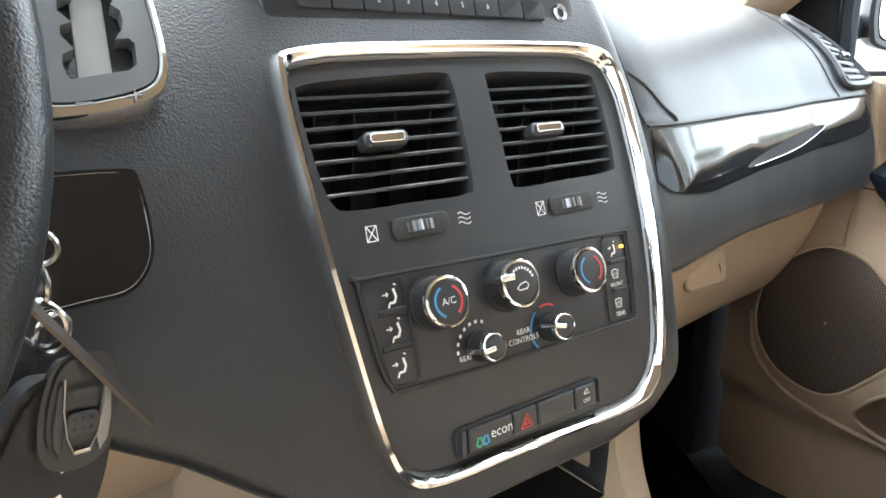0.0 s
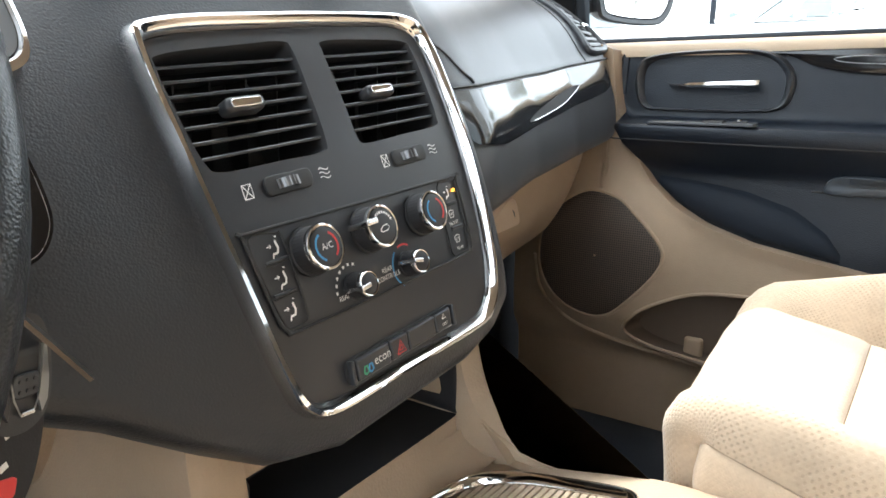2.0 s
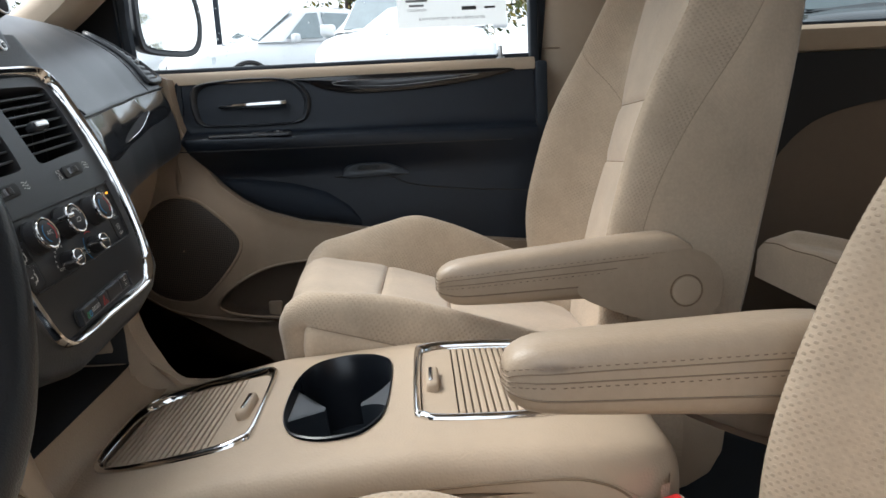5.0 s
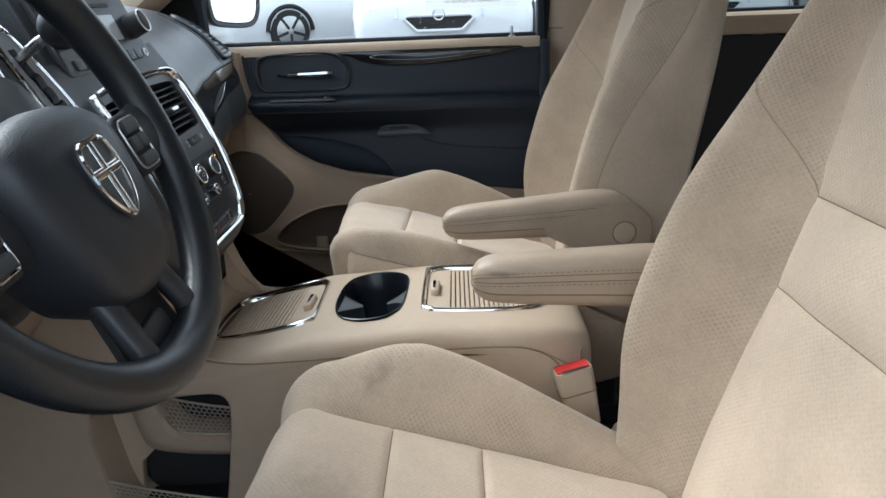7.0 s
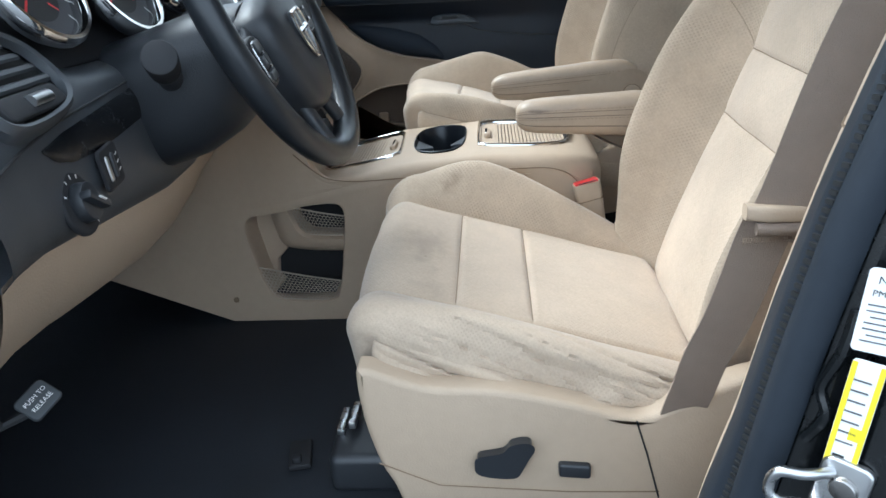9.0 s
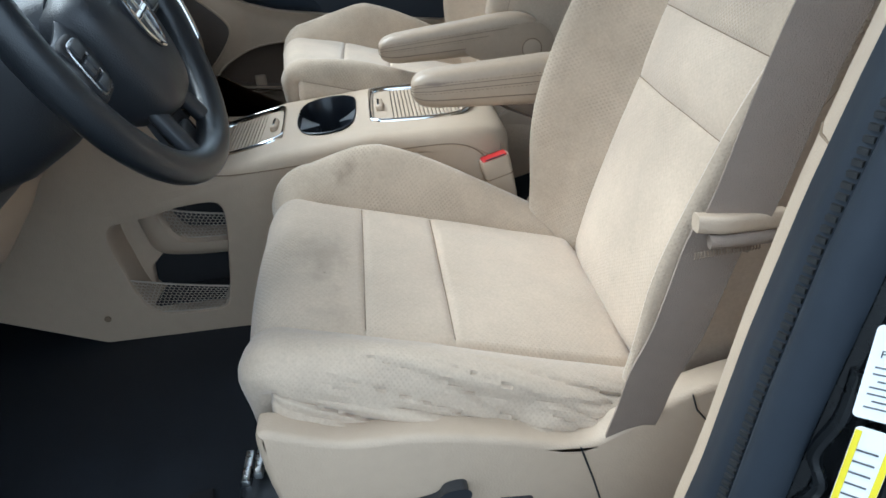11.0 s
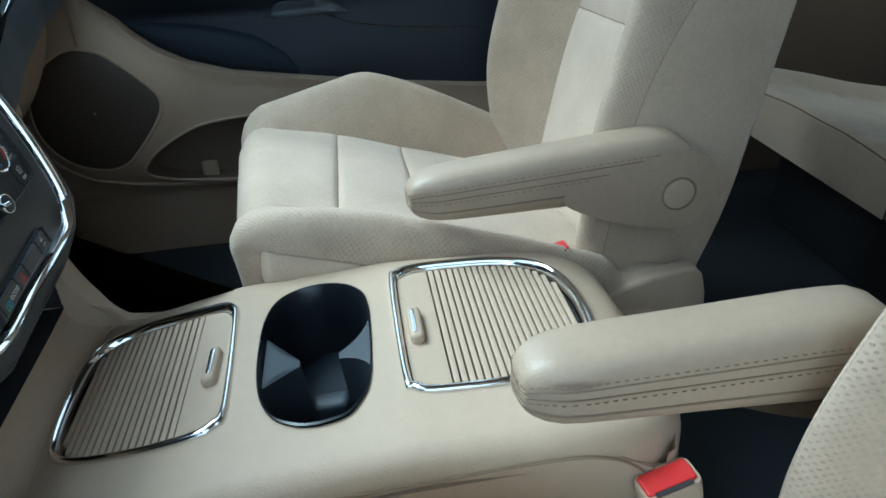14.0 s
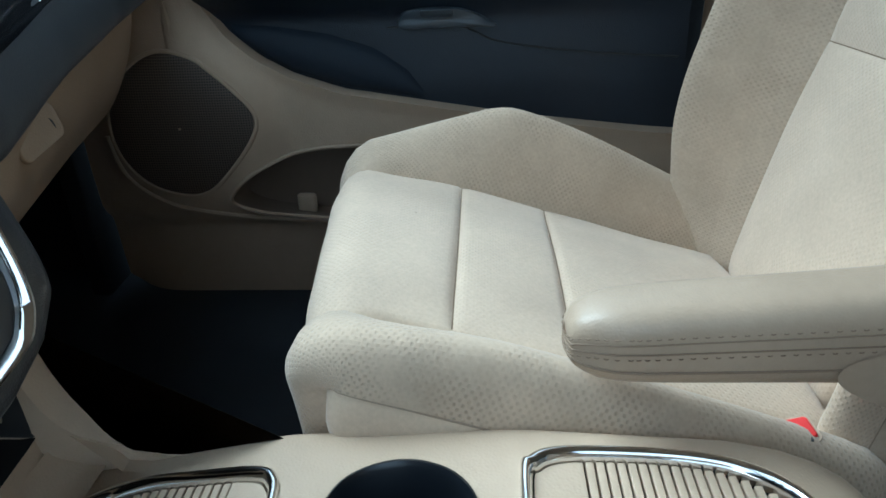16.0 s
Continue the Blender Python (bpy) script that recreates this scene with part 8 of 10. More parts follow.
# stitched seam below the ledge, and the joint of the lower rear panel
bm = bmesh.new()
tube(bm, [on_door(y, 0.560 - 0.012 * (0.2 - y), 0.0006) for y in steps(-0.22, 0.42, 40)], 0.0011, 6)
part("lining_seam", bm, M_INK, black)
bm = bmesh.new()
tube(bm, spline([on_door(y, z, 0.0008) for y, z in ((-0.262, 0.452), (-0.12, 0.462), (-0.02, 0.476), (0.02, 0.492), (0.04, 0.500), (0.09, 0.498), (0.135, 0.497))], 5), 0.0016, 6)
part("lining_seam", bm, M_INK, black)
# map pocket: a soft bulge over the front lower part
bm = bmesh.new()
rows = []
for u in steps(0, 1, 26):
    y = lerp(0.352, 0.088, u)
    lo = seam_z(y) + 0.002
    hi = line([(0.0, 0.505), (0.2, 0.502), (0.5, 0.490), (0.75, 0.470), (0.92, 0.440), (1.0, 0.412)], u)
    row = []
    for k in range(13):
        z = lerp(lo, max(lo + 0.003, hi), k / 12)
        row.append(on_door(y, z, 0.0005 + 0.016 * math.sin(math.pi * k / 12) ** 0.5 * math.sin(math.pi * min(1, max(0.0, u))) ** 0.4))
    rows.append(row)
loft(bm, rows, False, False)
bmesh.ops.recalc_face_normals(bm, faces=bm.faces[:])
M_NAVY = mat("dark_blue_black_vinyl", (0.012, 0.017, 0.026), 0.68, spec=0.25, var=0.15, grain=0.25, grain_scale=650, grain_kind="leather")
part("map_pocket", bm, M_NAVY, door, "dark soft map pocket")

# tan lower lining with its speaker and bin
def tan_x(y, z):
    x = line([(0.08, 0.728), (0.20, 0.722), (0.24, 0.715), (0.30, 0.712), (0.42, 0.715), (0.50, 0.728), (0.56, 0.745)], z)
    d = math.hypot((y - 0.425) / 0.115, (z - 0.372) / 0.112)
    x -= 0.020 * smooth((1.35 - d) / 0.5)
    low = smooth((0.232 - z) / 0.03)
    x += 0.015 * low
    x += 0.10 * smooth((y - 0.50) / 0.15) * 0.3
    return x


bm = bmesh.new()
rows = []
for y in steps(-0.275, 0.600, 72):
    lo = line([(-0.3, 0.075), (0.50, 0.075), (0.56, 0.080), (0.60, 0.10)], y)
    hi = seam_z(y) if y < 0.40 else line([(0.40, 0.556), (0.42, 0.59), (0.437, 0.640), (0.44, 0.70), (0.47, 0.712), (0.62, 0.72)], y)
    rows.append([V(tan_x(y, lerp(lo, hi, k / 46)) - 0.006 * math.exp(-((hi - lerp(lo, hi, k / 46)) / 0.012) ** 2) * (1 if y < 0.4 else 0), y, lerp(lo, hi, k / 46)) for k in range(47)])
front = rows
back = [[p + V(0.06, 0, 0) for p in r] for r in rows]
loft(bm, [f + list(reversed(b)) for f, b in zip(front, back)])
bmesh.ops.recalc_face_normals(bm, faces=bm.faces[:])
tan_low = part("lower_lining", bm, M_TAN_SHADED, door, "tan plastic lower lining", sharp=60)
BIN = [(p.x, p.y) for p in spline([V(0.376, 0.252), V(0.372, 0.272), V(0.335, 0.305), V(0.26, 0.333), V(0.15, 0.340), V(0.0, 0.335), V(-0.12, 0.322), V(-0.15, 0.29), V(-0.12, 0.235), V(0.0, 0.215), V(0.16, 0.214), V(0.30, 0.228), V(0.352, 0.238)], 5, True)]
carve(tan_low, [prism(BIN, -0.05, 0.045, lambda y, z, w: V(0.712 - w, y, z))])
# bin inside coloured dark brown to stand for the shade of the recess
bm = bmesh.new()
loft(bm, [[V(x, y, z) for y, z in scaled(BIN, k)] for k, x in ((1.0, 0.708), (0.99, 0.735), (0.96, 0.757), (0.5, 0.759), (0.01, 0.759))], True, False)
part("door_bin", bm, mat("shaded_bin_plastic", (0.13, 0.095, 0.068), 0.6, var=0.1), tan_low, "open door bin")
bm = bmesh.new()
box(bm, (0.012, 0.030, 0.035), Matrix.Translation((0.742, 0.275, 0.236)), 0.006, 3)
part("bin_rib", bm, M_TAN_SHADED, tan_low)
# rim of the bin
bm = bmesh.new()
tube(bm, [V(tan_x(y, z) - 0.001, y, z) for y, z in BIN], 0.003, 8, True)
part("bin_rim", bm, M_TAN_SHADED, tan_low)
SPK = [(p.x, p.y) for p in spline([V(0.405, 0.470), V(0.375, 0.450), V(0.335, 0.412), V(0.322, 0.384), V(0.335, 0.352), V(0.375, 0.305), V(0.405, 0.280), V(0.440, 0.275), V(0.485, 0.290), V(0.518, 0.325), V(0.530, 0.365), V(0.522, 0.415), V(0.49, 0.455), V(0.45, 0.476)], 5, True)]
M_GRILLE = mat("brown_grille", (0.085, 0.062, 0.046), 0.55, var=0.1)
gn = M_GRILLE.node_tree
gv = gn.nodes.new("ShaderNodeTexVoronoi")
gv.inputs["Scale"].default_value, gv.inputs["Randomness"].default_value = 280, 0.0
gc = gn.nodes.new("ShaderNodeTexCoord")
gp_ = gn.nodes.new("ShaderNodeMapping")
gp_.inputs["Scale"].default_value = (0, 1, 1)
gn.links.new(gc.outputs["Object"], gp_.inputs["Vector"])
gn.links.new(gp_.outputs[0], gv.inputs["Vector"])
gr_ = gn.nodes.new("ShaderNodeMapRange")
gr_.inputs[1].default_value, gr_.inputs[2].default_value = 0.28, 0.42
gr_.inputs[3].default_value, gr_.inputs[4].default_value = 0.08, 1.0
gn.links.new(gv.outputs["Distance"], gr_.inputs[0])
gm = gn.nodes.new("ShaderNodeMix")
gm.data_type, gm.blend_type = "RGBA", "MULTIPLY"
gm.inputs[0].default_value = 1.0
gb = gn.nodes["Principled BSDF"]
src = gb.inputs["Base Color"].links[0].from_socket
gn.links.new(src, gm.inputs[6]), gn.links.new(gr_.outputs[0], gm.inputs[7]), gn.links.new(gm.outputs[2], gb.inputs["Base Color"])
bm = bmesh.new()
loft(bm, [[V(tan_x(y, z) - 0.002 - d, y, z) for y, z in scaled(SPK, k)] for k, d in ((1.0, 0.0), (0.985, 0.002), (0.9, 0.0035), (0.7, 0.0045), (0.4, 0.005), (0.02, 0.005))], True, False)
bmesh.ops.recalc_face_normals(bm, faces=bm.faces[:])
spk = part("speaker_grille", bm, M_GRILLE, door, "perforated brown speaker grille")
bm = bmesh.new()
tube(bm, [V(tan_x(y, z) - 0.001, y, z) for y, z in scaled(SPK, 1.02)], 0.0035, 8, True)
part("grille_rim", bm, M_TAN_SHADED, spk)
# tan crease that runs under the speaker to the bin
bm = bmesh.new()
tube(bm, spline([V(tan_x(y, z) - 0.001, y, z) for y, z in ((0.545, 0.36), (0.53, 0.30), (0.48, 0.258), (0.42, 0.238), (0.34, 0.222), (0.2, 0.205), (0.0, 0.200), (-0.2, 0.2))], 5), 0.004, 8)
part("crease", bm, M_TAN_SHADED, tan_low)

# window sill strip
bm = bmesh.new()
rows = []
for y in steps(-0.275, 0.60, 30):
    rows.append([V(0.783, y, 0.690), V(0.782, y, 0.698), V(0.786, y, 0.707), V(0.796, y, 0.714), V(0.845, y, 0.716), V(0.862, y, 0.712), V(0.862, y, 0.60)])
loft(bm, rows, False, False)
bmesh.ops.recalc_face_normals(bm, faces=bm.faces[:])
part("sill_strip", bm, M_TAN, door, "tan window sill strip")
bm = bmesh.new()
tube(bm, [V(0.850, y, 0.720) for y in steps(-0.28, 0.62, 10)], 0.006, 8)
part("window_seal", bm, M_RUBBER, door)
bm = bmesh.new()
drum(bm, 0.0045, 0.0040, 0.026, Matrix.Translation((0.815, -0.210, 0.727)), 16, 0.001)
drum(bm, 0.009, 0.008, 0.004, Matrix.Translation((0.815, -0.210, 0.716)), 16, 0.001)
part("lock_pin", bm, M_SATIN, door, "small metal lock pin")

# gloss trim below the sill with its bright outline
TRIM = [(p.x, p.y) for p in spline([V(0.215, 0.693), V(0.185, 0.685), V(0.150, 0.670), V(0.10, 0.660), V(0.03, 0.658), V(-0.06, 0.662), V(-0.14, 0.671), V(-0.20, 0.681), V(-0.225, 0.694), V(0.0, 0.6945)], 5, True)]
bm = bmesh.new()
loft(bm, [[V(0.786 - d, y, z) for y, z in scaled(TRIM, k)] for k, d in ((1.0, 0.0), (0.99, 0.004), (0.9, 0.006), (0.5, 0.0075), (0.02, 0.008))], True, False)
bmesh.ops.recalc_face_normals(bm, faces=bm.faces[:])
tr = part("gloss_trim", bm, M_GLOSS, door, "glossy black boat-shaped trim")
bm = bmesh.new()
tube(bm, spline([V(0.7775, y, z) for y, z in ((0.13, 0.680), (0.10, 0.674), (0.0, 0.671), (-0.10, 0.678), (-0.16, 0.684), (-0.10, 0.686), (0.0, 0.684), (0.10, 0.684))], 5, True), 0.0005, 6, True)
part("bright_outline", bm, M_SATIN, tr)

# handle cup
CUPH = [(p.x, p.y) for p in spline([V(0.408, 0.650), V(0.402, 0.680), V(0.370, 0.692), V(0.28, 0.696), V(0.215, 0.690), V(0.185, 0.665), V(0.182, 0.635), V(0.195, 0.612), V(0.24, 0.606), V(0.35, 0.607), V(0.395, 0.613)], 5, True)]
bm = bmesh.new()
loft(bm, [[V(0.783 - d, y, z) for y, z in scaled(CUPH, k)] for k, d in ((1.05, -0.01), (1.04, 0.006), (1.0, 0.010), (0.96, 0.008), (0.93, 0.002), (0.90, -0.012), (0.5, -0.018), (0.02, -0.018))], True, False)
bmesh.ops.recalc_face_normals(bm, faces=bm.faces[:])
cup_ = part("handle_cup", bm, M_BLACK_SMOOTH, door, "recessed black handle cup")
bm = bmesh.new()
rows = []
for t in steps(0, 1, 16):
    y = lerp(0.355, 0.222, t)
    h = lerp(0.004, 0.0105, t)
    x = 0.776 - 0.012 * math.sin(math.pi * t * 0.8)
    rows.append([V(x + 0.004, y, 0.645 - h * 0.8), V(x - 0.003, y, 0.645 - h * 0.6), V(x - 0.006, y, 0.645), V(x - 0.003, y, 0.645 + h * 0.6), V(x + 0.004, y, 0.645 + h * 0.8)])
loft(bm, rows)
bmesh.ops.recalc_face_normals(bm, faces=bm.faces[:])
part("door_lever", bm, M_CHROME, cup_, "chrome door lever")
bm = bmesh.new()
tube(bm, [V(0.783, y, 0.618) for y in steps(0.36, 0.22, 6)], 0.004, 8, flat=0.6)
part("cup_bar", bm, M_BLACK_SMOOTH, cup_)

# switch plate on the ledge
bm = bmesh.new()
slab(bm, rrect(0.155, 0.022, 0.006), 0.004, lambda x, y, w: V(0.708, 0.285, 0.587) + V(0, -x, 0) + V(y, 0, 0.1 * y) + V(0, 0, w), 0.0016)
bmesh.ops.recalc_face_normals(bm, faces=bm.faces[:])
swp = part("switch_plate", bm, M_BLACK_SMOOTH, door)
for x, wd, m_ in ((-0.045, 0.05, M_INK), (0.018, 0.030, M_BLACK_MATT), (0.055, 0.020, M_BLACK_MATT)):
    bm = bmesh.new()
    slab(bm, rrect(wd, 0.013, 0.002), 0.006 if m_ is M_BLACK_MATT else 0.0045, lambda a, b, w: V(0.708, 0.285, 0.587) + V(0, -(a + x), 0) + V(b, 0, 0.1 * b) + V(0, 0, w), 0.0016)
    bmesh.ops.recalc_face_normals(bm, faces=bm.faces[:])
    part("window_switch", bm, m_, swp)
bm = bmesh.new()
drum(bm, 0.003, 0.003, 0.002, Matrix.Translation((0.706, 0.232, 0.594)), 14)
part("switch_dot", bm, M_SATIN, swp)

# pull cup: an oval dish with a small tab
PULL = [(p.x, p.y) for p in spline([V(0.118, 0.500), V(0.110, 0.516), V(0.085, 0.522), V(0.045, 0.522), V(0.02, 0.516), V(-0.012, 0.498), V(0.02, 0.497), V(0.07, 0.496), V(0.105, 0.495)], 5, True)]
bm = bmesh.new()
loft(bm, [[on_door(y, z, d) for y, z in scaled(PULL, k)] for k, d in ((1.05, -0.002), (1.02, 0.007), (0.95, 0.009), (0.6, 0.011), (0.02, 0.012))], True, False)
bmesh.ops.recalc_face_normals(bm, faces=bm.faces[:])
M_SLATE = mat("slate_plastic", (0.040, 0.048, 0.058), 0.38, var=0.1)
pl = part("pull_dish", bm, M_SLATE, door, "slate grey pull dish")
bm = bmesh.new()
slab(bm, rrect(0.045, 0.010, 0.004), 0.005, lambda x, y, w: on_door(0.066 - x, 0.5165 + y, w + 0.009), 0.002)
bmesh.ops.recalc_face_normals(bm, faces=bm.faces[:])
part("pull_tab", bm, M_SLATE, pl)

# window glass, its frame and the outside mirror
bm = bmesh.new()
rows = [[V(0.862 - 0.10 * t - 0.02 * t * t, y, 0.715 + 0.48 * t) for y in steps(-0.30, 0.62 - 0.42 * t, 12)] for t in steps(0, 1, 8)]
loft(bm, rows, False, False)
glass = part("window_glass", bm, M_GLASS, door, "clear window glass with rain drops outside")
glass.visible_shadow = False
bm = bmesh.new()
rng = random.Random(5)
for k in range(260):
    y, t = rng.uniform(-0.27, 0.42), rng.random() ** 1.3 * 0.55
    p = V(0.864 - 0.10 * t - 0.02 * t * t, y, 0.717 + 0.48 * t)
    r = rng.uniform(0.0006, 0.0019)
    bmesh.ops.create_icosphere(bm, subdivisions=1, radius=r, matrix=Matrix.Translation(p) @ Matrix.Diagonal((0.5, 1, 1.15, 1)))
M_DROP = mat("rain_drop", (0.75, 0.78, 0.8), 0.08, var=0.05)
drops = part("rain_drops", bm, M_DROP, glass)
tagged(drops, kind="stuff")
bm = bmesh.new()
tube(bm, spline([V(0.865, 0.550, 0.715), V(0.848, 0.549, 0.86), V(0.832, 0.52, 0.95), V(0.785, 0.30, 1.12), V(0.745, 0.12, 1.20)], 6), 0.016, 8)
tube(bm, [V(0.868, -0.290, 0.70), V(0.845, -0.297, 0.82), V(0.80, -0.31, 1.0), V(0.745, -0.32, 1.2)], 0.012, 8)
part("window_frame", bm, M_RUBBER, door, "black window frame")
bm = bmesh.new()
slab(bm, [(0.552, 0.712), (0.66, 0.712), (0.66, 0.88), (0.61, 0.95), (0.556, 0.95)], 0.02, lambda y, z, w: V(0.845 + w - 0.14 * (z - 0.71), y, z), 0.0)
bmesh.ops.recalc_face_normals(bm, faces=bm.faces[:])
part("mirror_sail", bm, M_BLACK_MATT, door, "black triangular mirror base")
mc = V(1.072, 0.532, 0.860)
mr = V(0.92, -0.38, 0.0).normalized()
mf = flat(mc, mr, (0, 0, 1))
MIR = [(p.x, p.y) for p in spline([V(-0.095, -0.055), V(-0.07, -0.078), V(0.05, -0.078), V(0.092, -0.055), V(0.105, 0.0), V(0.088, 0.062), V(0.05, 0.082), V(-0.06, 0.082), V(-0.092, 0.060), V(-0.100, 0.0)], 5, True)]
bm = bmesh.new()
loft(bm, [[mf(x, y, w) for x, y in scaled(MIR, k)] for k, w in ((0.5, -0.085), (0.85, -0.060), (1.06, -0.020), (1.10, 0.000), (1.06, 0.006), (0.97, 0.005), (0.92, -0.002))], True, True)
bmesh.ops.recalc_face_normals(bm, faces=bm.faces[:])
mir = part("side_mirror", bm, M_BLACK_SMOOTH, door, "black outside mirror housing")
bm = bmesh.new()
slab(bm, scaled(MIR, 0.925), 0.003, lambda x, y, w: mf(x, y, w + 0.0005))
bmesh.ops.recalc_face_normals(bm, faces=bm.faces[:])
part("mirror_glass", bm, mat("mirror_silver", (0.92, 0.93, 0.93), 0.02, 1.0, var=0.01, rough_var=0.01), mir, "mirror glass")
bm = bmesh.new()
tube(bm, [V(0.86, 0.615, 0.765), V(0.93, 0.612, 0.785), V(1.02, 0.600, 0.82)], 0.022, 10)
part("mirror_arm", bm, M_BLACK_SMOOTH, mir)

# price sheet taped inside the window
sheet_ = thing("window_sheet", (0.845, -0.115, 0.79), "white printed sales sheet taped to the window", "paper sheet")
sf_ = lambda x, y, w: V(0.856 - 0.225 * (y) - 0.001 - w, -0.117 - x, 0.786 + y)
bm = bmesh.new()
slab(bm, [(-0.112, 0.0), (0.112, 0.0), (0.112, 0.29), (-0.112, 0.29)], 0.0006, lambda x, y, w: sf_(x, y, w), 0.0)
bmesh.ops.recalc_face_normals(bm, faces=bm.faces[:])
M_SHEET = mat("thin_paper", (0.85, 0.85, 0.84), 0.8, var=0.02)
thin = M_SHEET.node_tree
glow = thin.nodes.new("ShaderNodeBsdfTranslucent")
glow.inputs[0].default_value = (0.85, 0.85, 0.84, 1)
blend = thin.nodes.new("ShaderNodeMixShader")
blend.inputs[0].default_value = 0.55
thin.links.new(thin.nodes["Principled BSDF"].outputs[0], blend.inputs[1])
thin.links.new(glow.outputs[0], blend.inputs[2])
thin.links.new(blend.outputs[0], thin.nodes["Material Output"].inputs[0])
part("paper", bm, M_SHEET, sheet_)
back_print = lambda cx, cy: (lambda x, y, w: sf_(cx - x, cy + y, w + 0.0009))
M_GREYINK = mat("grey_show_through", (0.10, 0.10, 0.105), 0.7, var=0.05)
for text, size, cx, cy in (("SEE SALESPERSON OR WEBSITE FOR PRICE", 0.0072, 0.0, 0.016), ("AUTOMATIC", 0.0125, 0.025, 0.066), ("V6", 0.0125, 0.028, 0.102), ("INCLUDES", 0.0072, -0.072, 0.078), ("12 MONTHS", 0.0072, -0.072, 0.069), ("WARRANTY!", 0.0072, -0.072, 0.033)):
    lettering(text, size, back_print(cx, cy), M_GREYINK, sheet_)
for cx, cy, wd, ht in ((-0.072, 0.060, 0.048, 0.004), (-0.072, 0.051, 0.044, 0.004), (-0.072, 0.042, 0.030, 0.004), (0.035, 0.034, 0.030, 0.007), (0.078, 0.066, 0.018, 0.004), (0.078, 0.102, 0.020, 0.004), (0.078, 0.034, 0.022, 0.004), (-0.066, 0.108, 0.050, 0.008), (-0.060, 0.097, 0.056, 0.008), (0.028, 0.128, 0.036, 0.009)):
    part("print_bar", strip([(cx - wd / 2, cy), (cx + wd / 2, cy)], ht, lambda x, y, w: sf_(x, y, w + 0.0009)), M_GREYINK, sheet_)
part("print_mark", strip([(-0.028, 0.110), (-0.028, 0.096)], 0.012, lambda x, y, w: sf_(x, y, w + 0.0009)), mat("ochre_print", (0.6, 0.35, 0.05), 0.6, var=0.05), sheet_)

# pillar behind the passenger door, with the belt on it
bm = bmesh.new()
rows = []
for t in steps(0, 1, 14):
    z = lerp(0.05, 1.24, t)
    lean = -0.10 * max(0, z - 0.70) - 0.0
    back_ = -0.04 * max(0, z - 0.5)
    rows.append([V(0.900 + lean, -0.285 + back_, z), V(0.868 + lean, -0.288 + back_, z), V(0.846 + lean, -0.305 + back_, z), V(0.838 + lean, -0.335 + back_, z), V(0.838 + lean, -0.400 + back_, z), V(0.850 + lean, -0.430 + back_, z), V(0.90 + lean, -0.44 + back_, z)])
loft(bm, rows)
bmesh.ops.recalc_face_normals(bm, faces=bm.faces[:])
pil = tagged(part("pillar_passenger", bm, M_TAN), "tan moulded pillar trim behind the passenger door", "pillar", kind="structure")
bm = bmesh.new()
tube(bm, [V(0.838, y, 0.735 + 0.01 * y) for y in steps(-0.30, -0.42, 5)], 0.0014, 6)
part("joint_line", bm, M_SEAM, pil)
bm = bmesh.new()
box(bm, (0.035, 0.018, 1.15), Matrix.Translation((0.840, -0.281, 0.40)), 0.006)
box(bm, (0.060, 0.024, 0.64), Matrix.Translation((0.803, -0.286, 0.385)), 0.006)
part("door_seal", bm, M_RUBBER, pil)

# sliding door behind it: tan sill, black recess, brown lower lining
slide = thing("sliding_door", (0.82, -1.0, FLOOR), "closed sliding side door lined in tan and black", "car door", kind="structure")
bm = bmesh.new()
loft(bm, [[V(0.800, y, 0.700), V(0.796, y, 0.715), V(0.800, y, 0.742), V(0.815, y, 0.752), V(0.88, y, 0.752), V(0.88, y, -0.02), V(0.815, y, -0.02), V(0.812, y, 0.70)] for y in steps(-0.43, -2.40, 20)])
bmesh.ops.recalc_face_normals(bm, faces=bm.faces[:])
part("sill", bm, M_TAN, slide)
bm = bmesh.new()
RCS = [(p.x, p.y) for p in spline([V(-0.46, 0.690), V(-0.8, 0.697), V(-1.05, 0.695), V(-1.14, 0.675), V(-1.17, 0.63), V(-1.10, 0.602), V(-0.98, 0.590), V(-0.86, 0.555), V(-0.78, 0.48), V(-0.70, 0.36), V(-0.46, 0.32)], 4, True)]
slab(bm, RCS, 0.006, lambda y, z, w: V(0.812 - w, y, z), 0.002)
bmesh.ops.recalc_face_normals(bm, faces=bm.faces[:])
part("recess", bm, M_BLACK_MATT, slide, "black recessed panel")
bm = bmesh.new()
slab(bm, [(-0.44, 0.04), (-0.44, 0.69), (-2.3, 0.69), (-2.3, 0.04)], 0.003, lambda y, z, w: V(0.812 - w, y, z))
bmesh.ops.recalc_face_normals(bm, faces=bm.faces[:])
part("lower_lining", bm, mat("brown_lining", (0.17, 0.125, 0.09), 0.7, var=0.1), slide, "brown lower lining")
bm = bmesh.new()
loft(bm, [[V(0.862 - 0.11 * t, y, 0.752 + 0.44 * t) for y in steps(-0.44, -2.35, 8)] for t in steps(0, 1, 6)], False, False)
g2 = part("window_glass", bm, M_PRIVACY, slide)
g2.visible_shadow = False
bm = bmesh.new()
tube(bm, [V(0.852, y, 0.756) for y in steps(-0.43, -2.38, 6)], 0.006, 8)
part("window_seal", bm, M_RUBBER, slide)


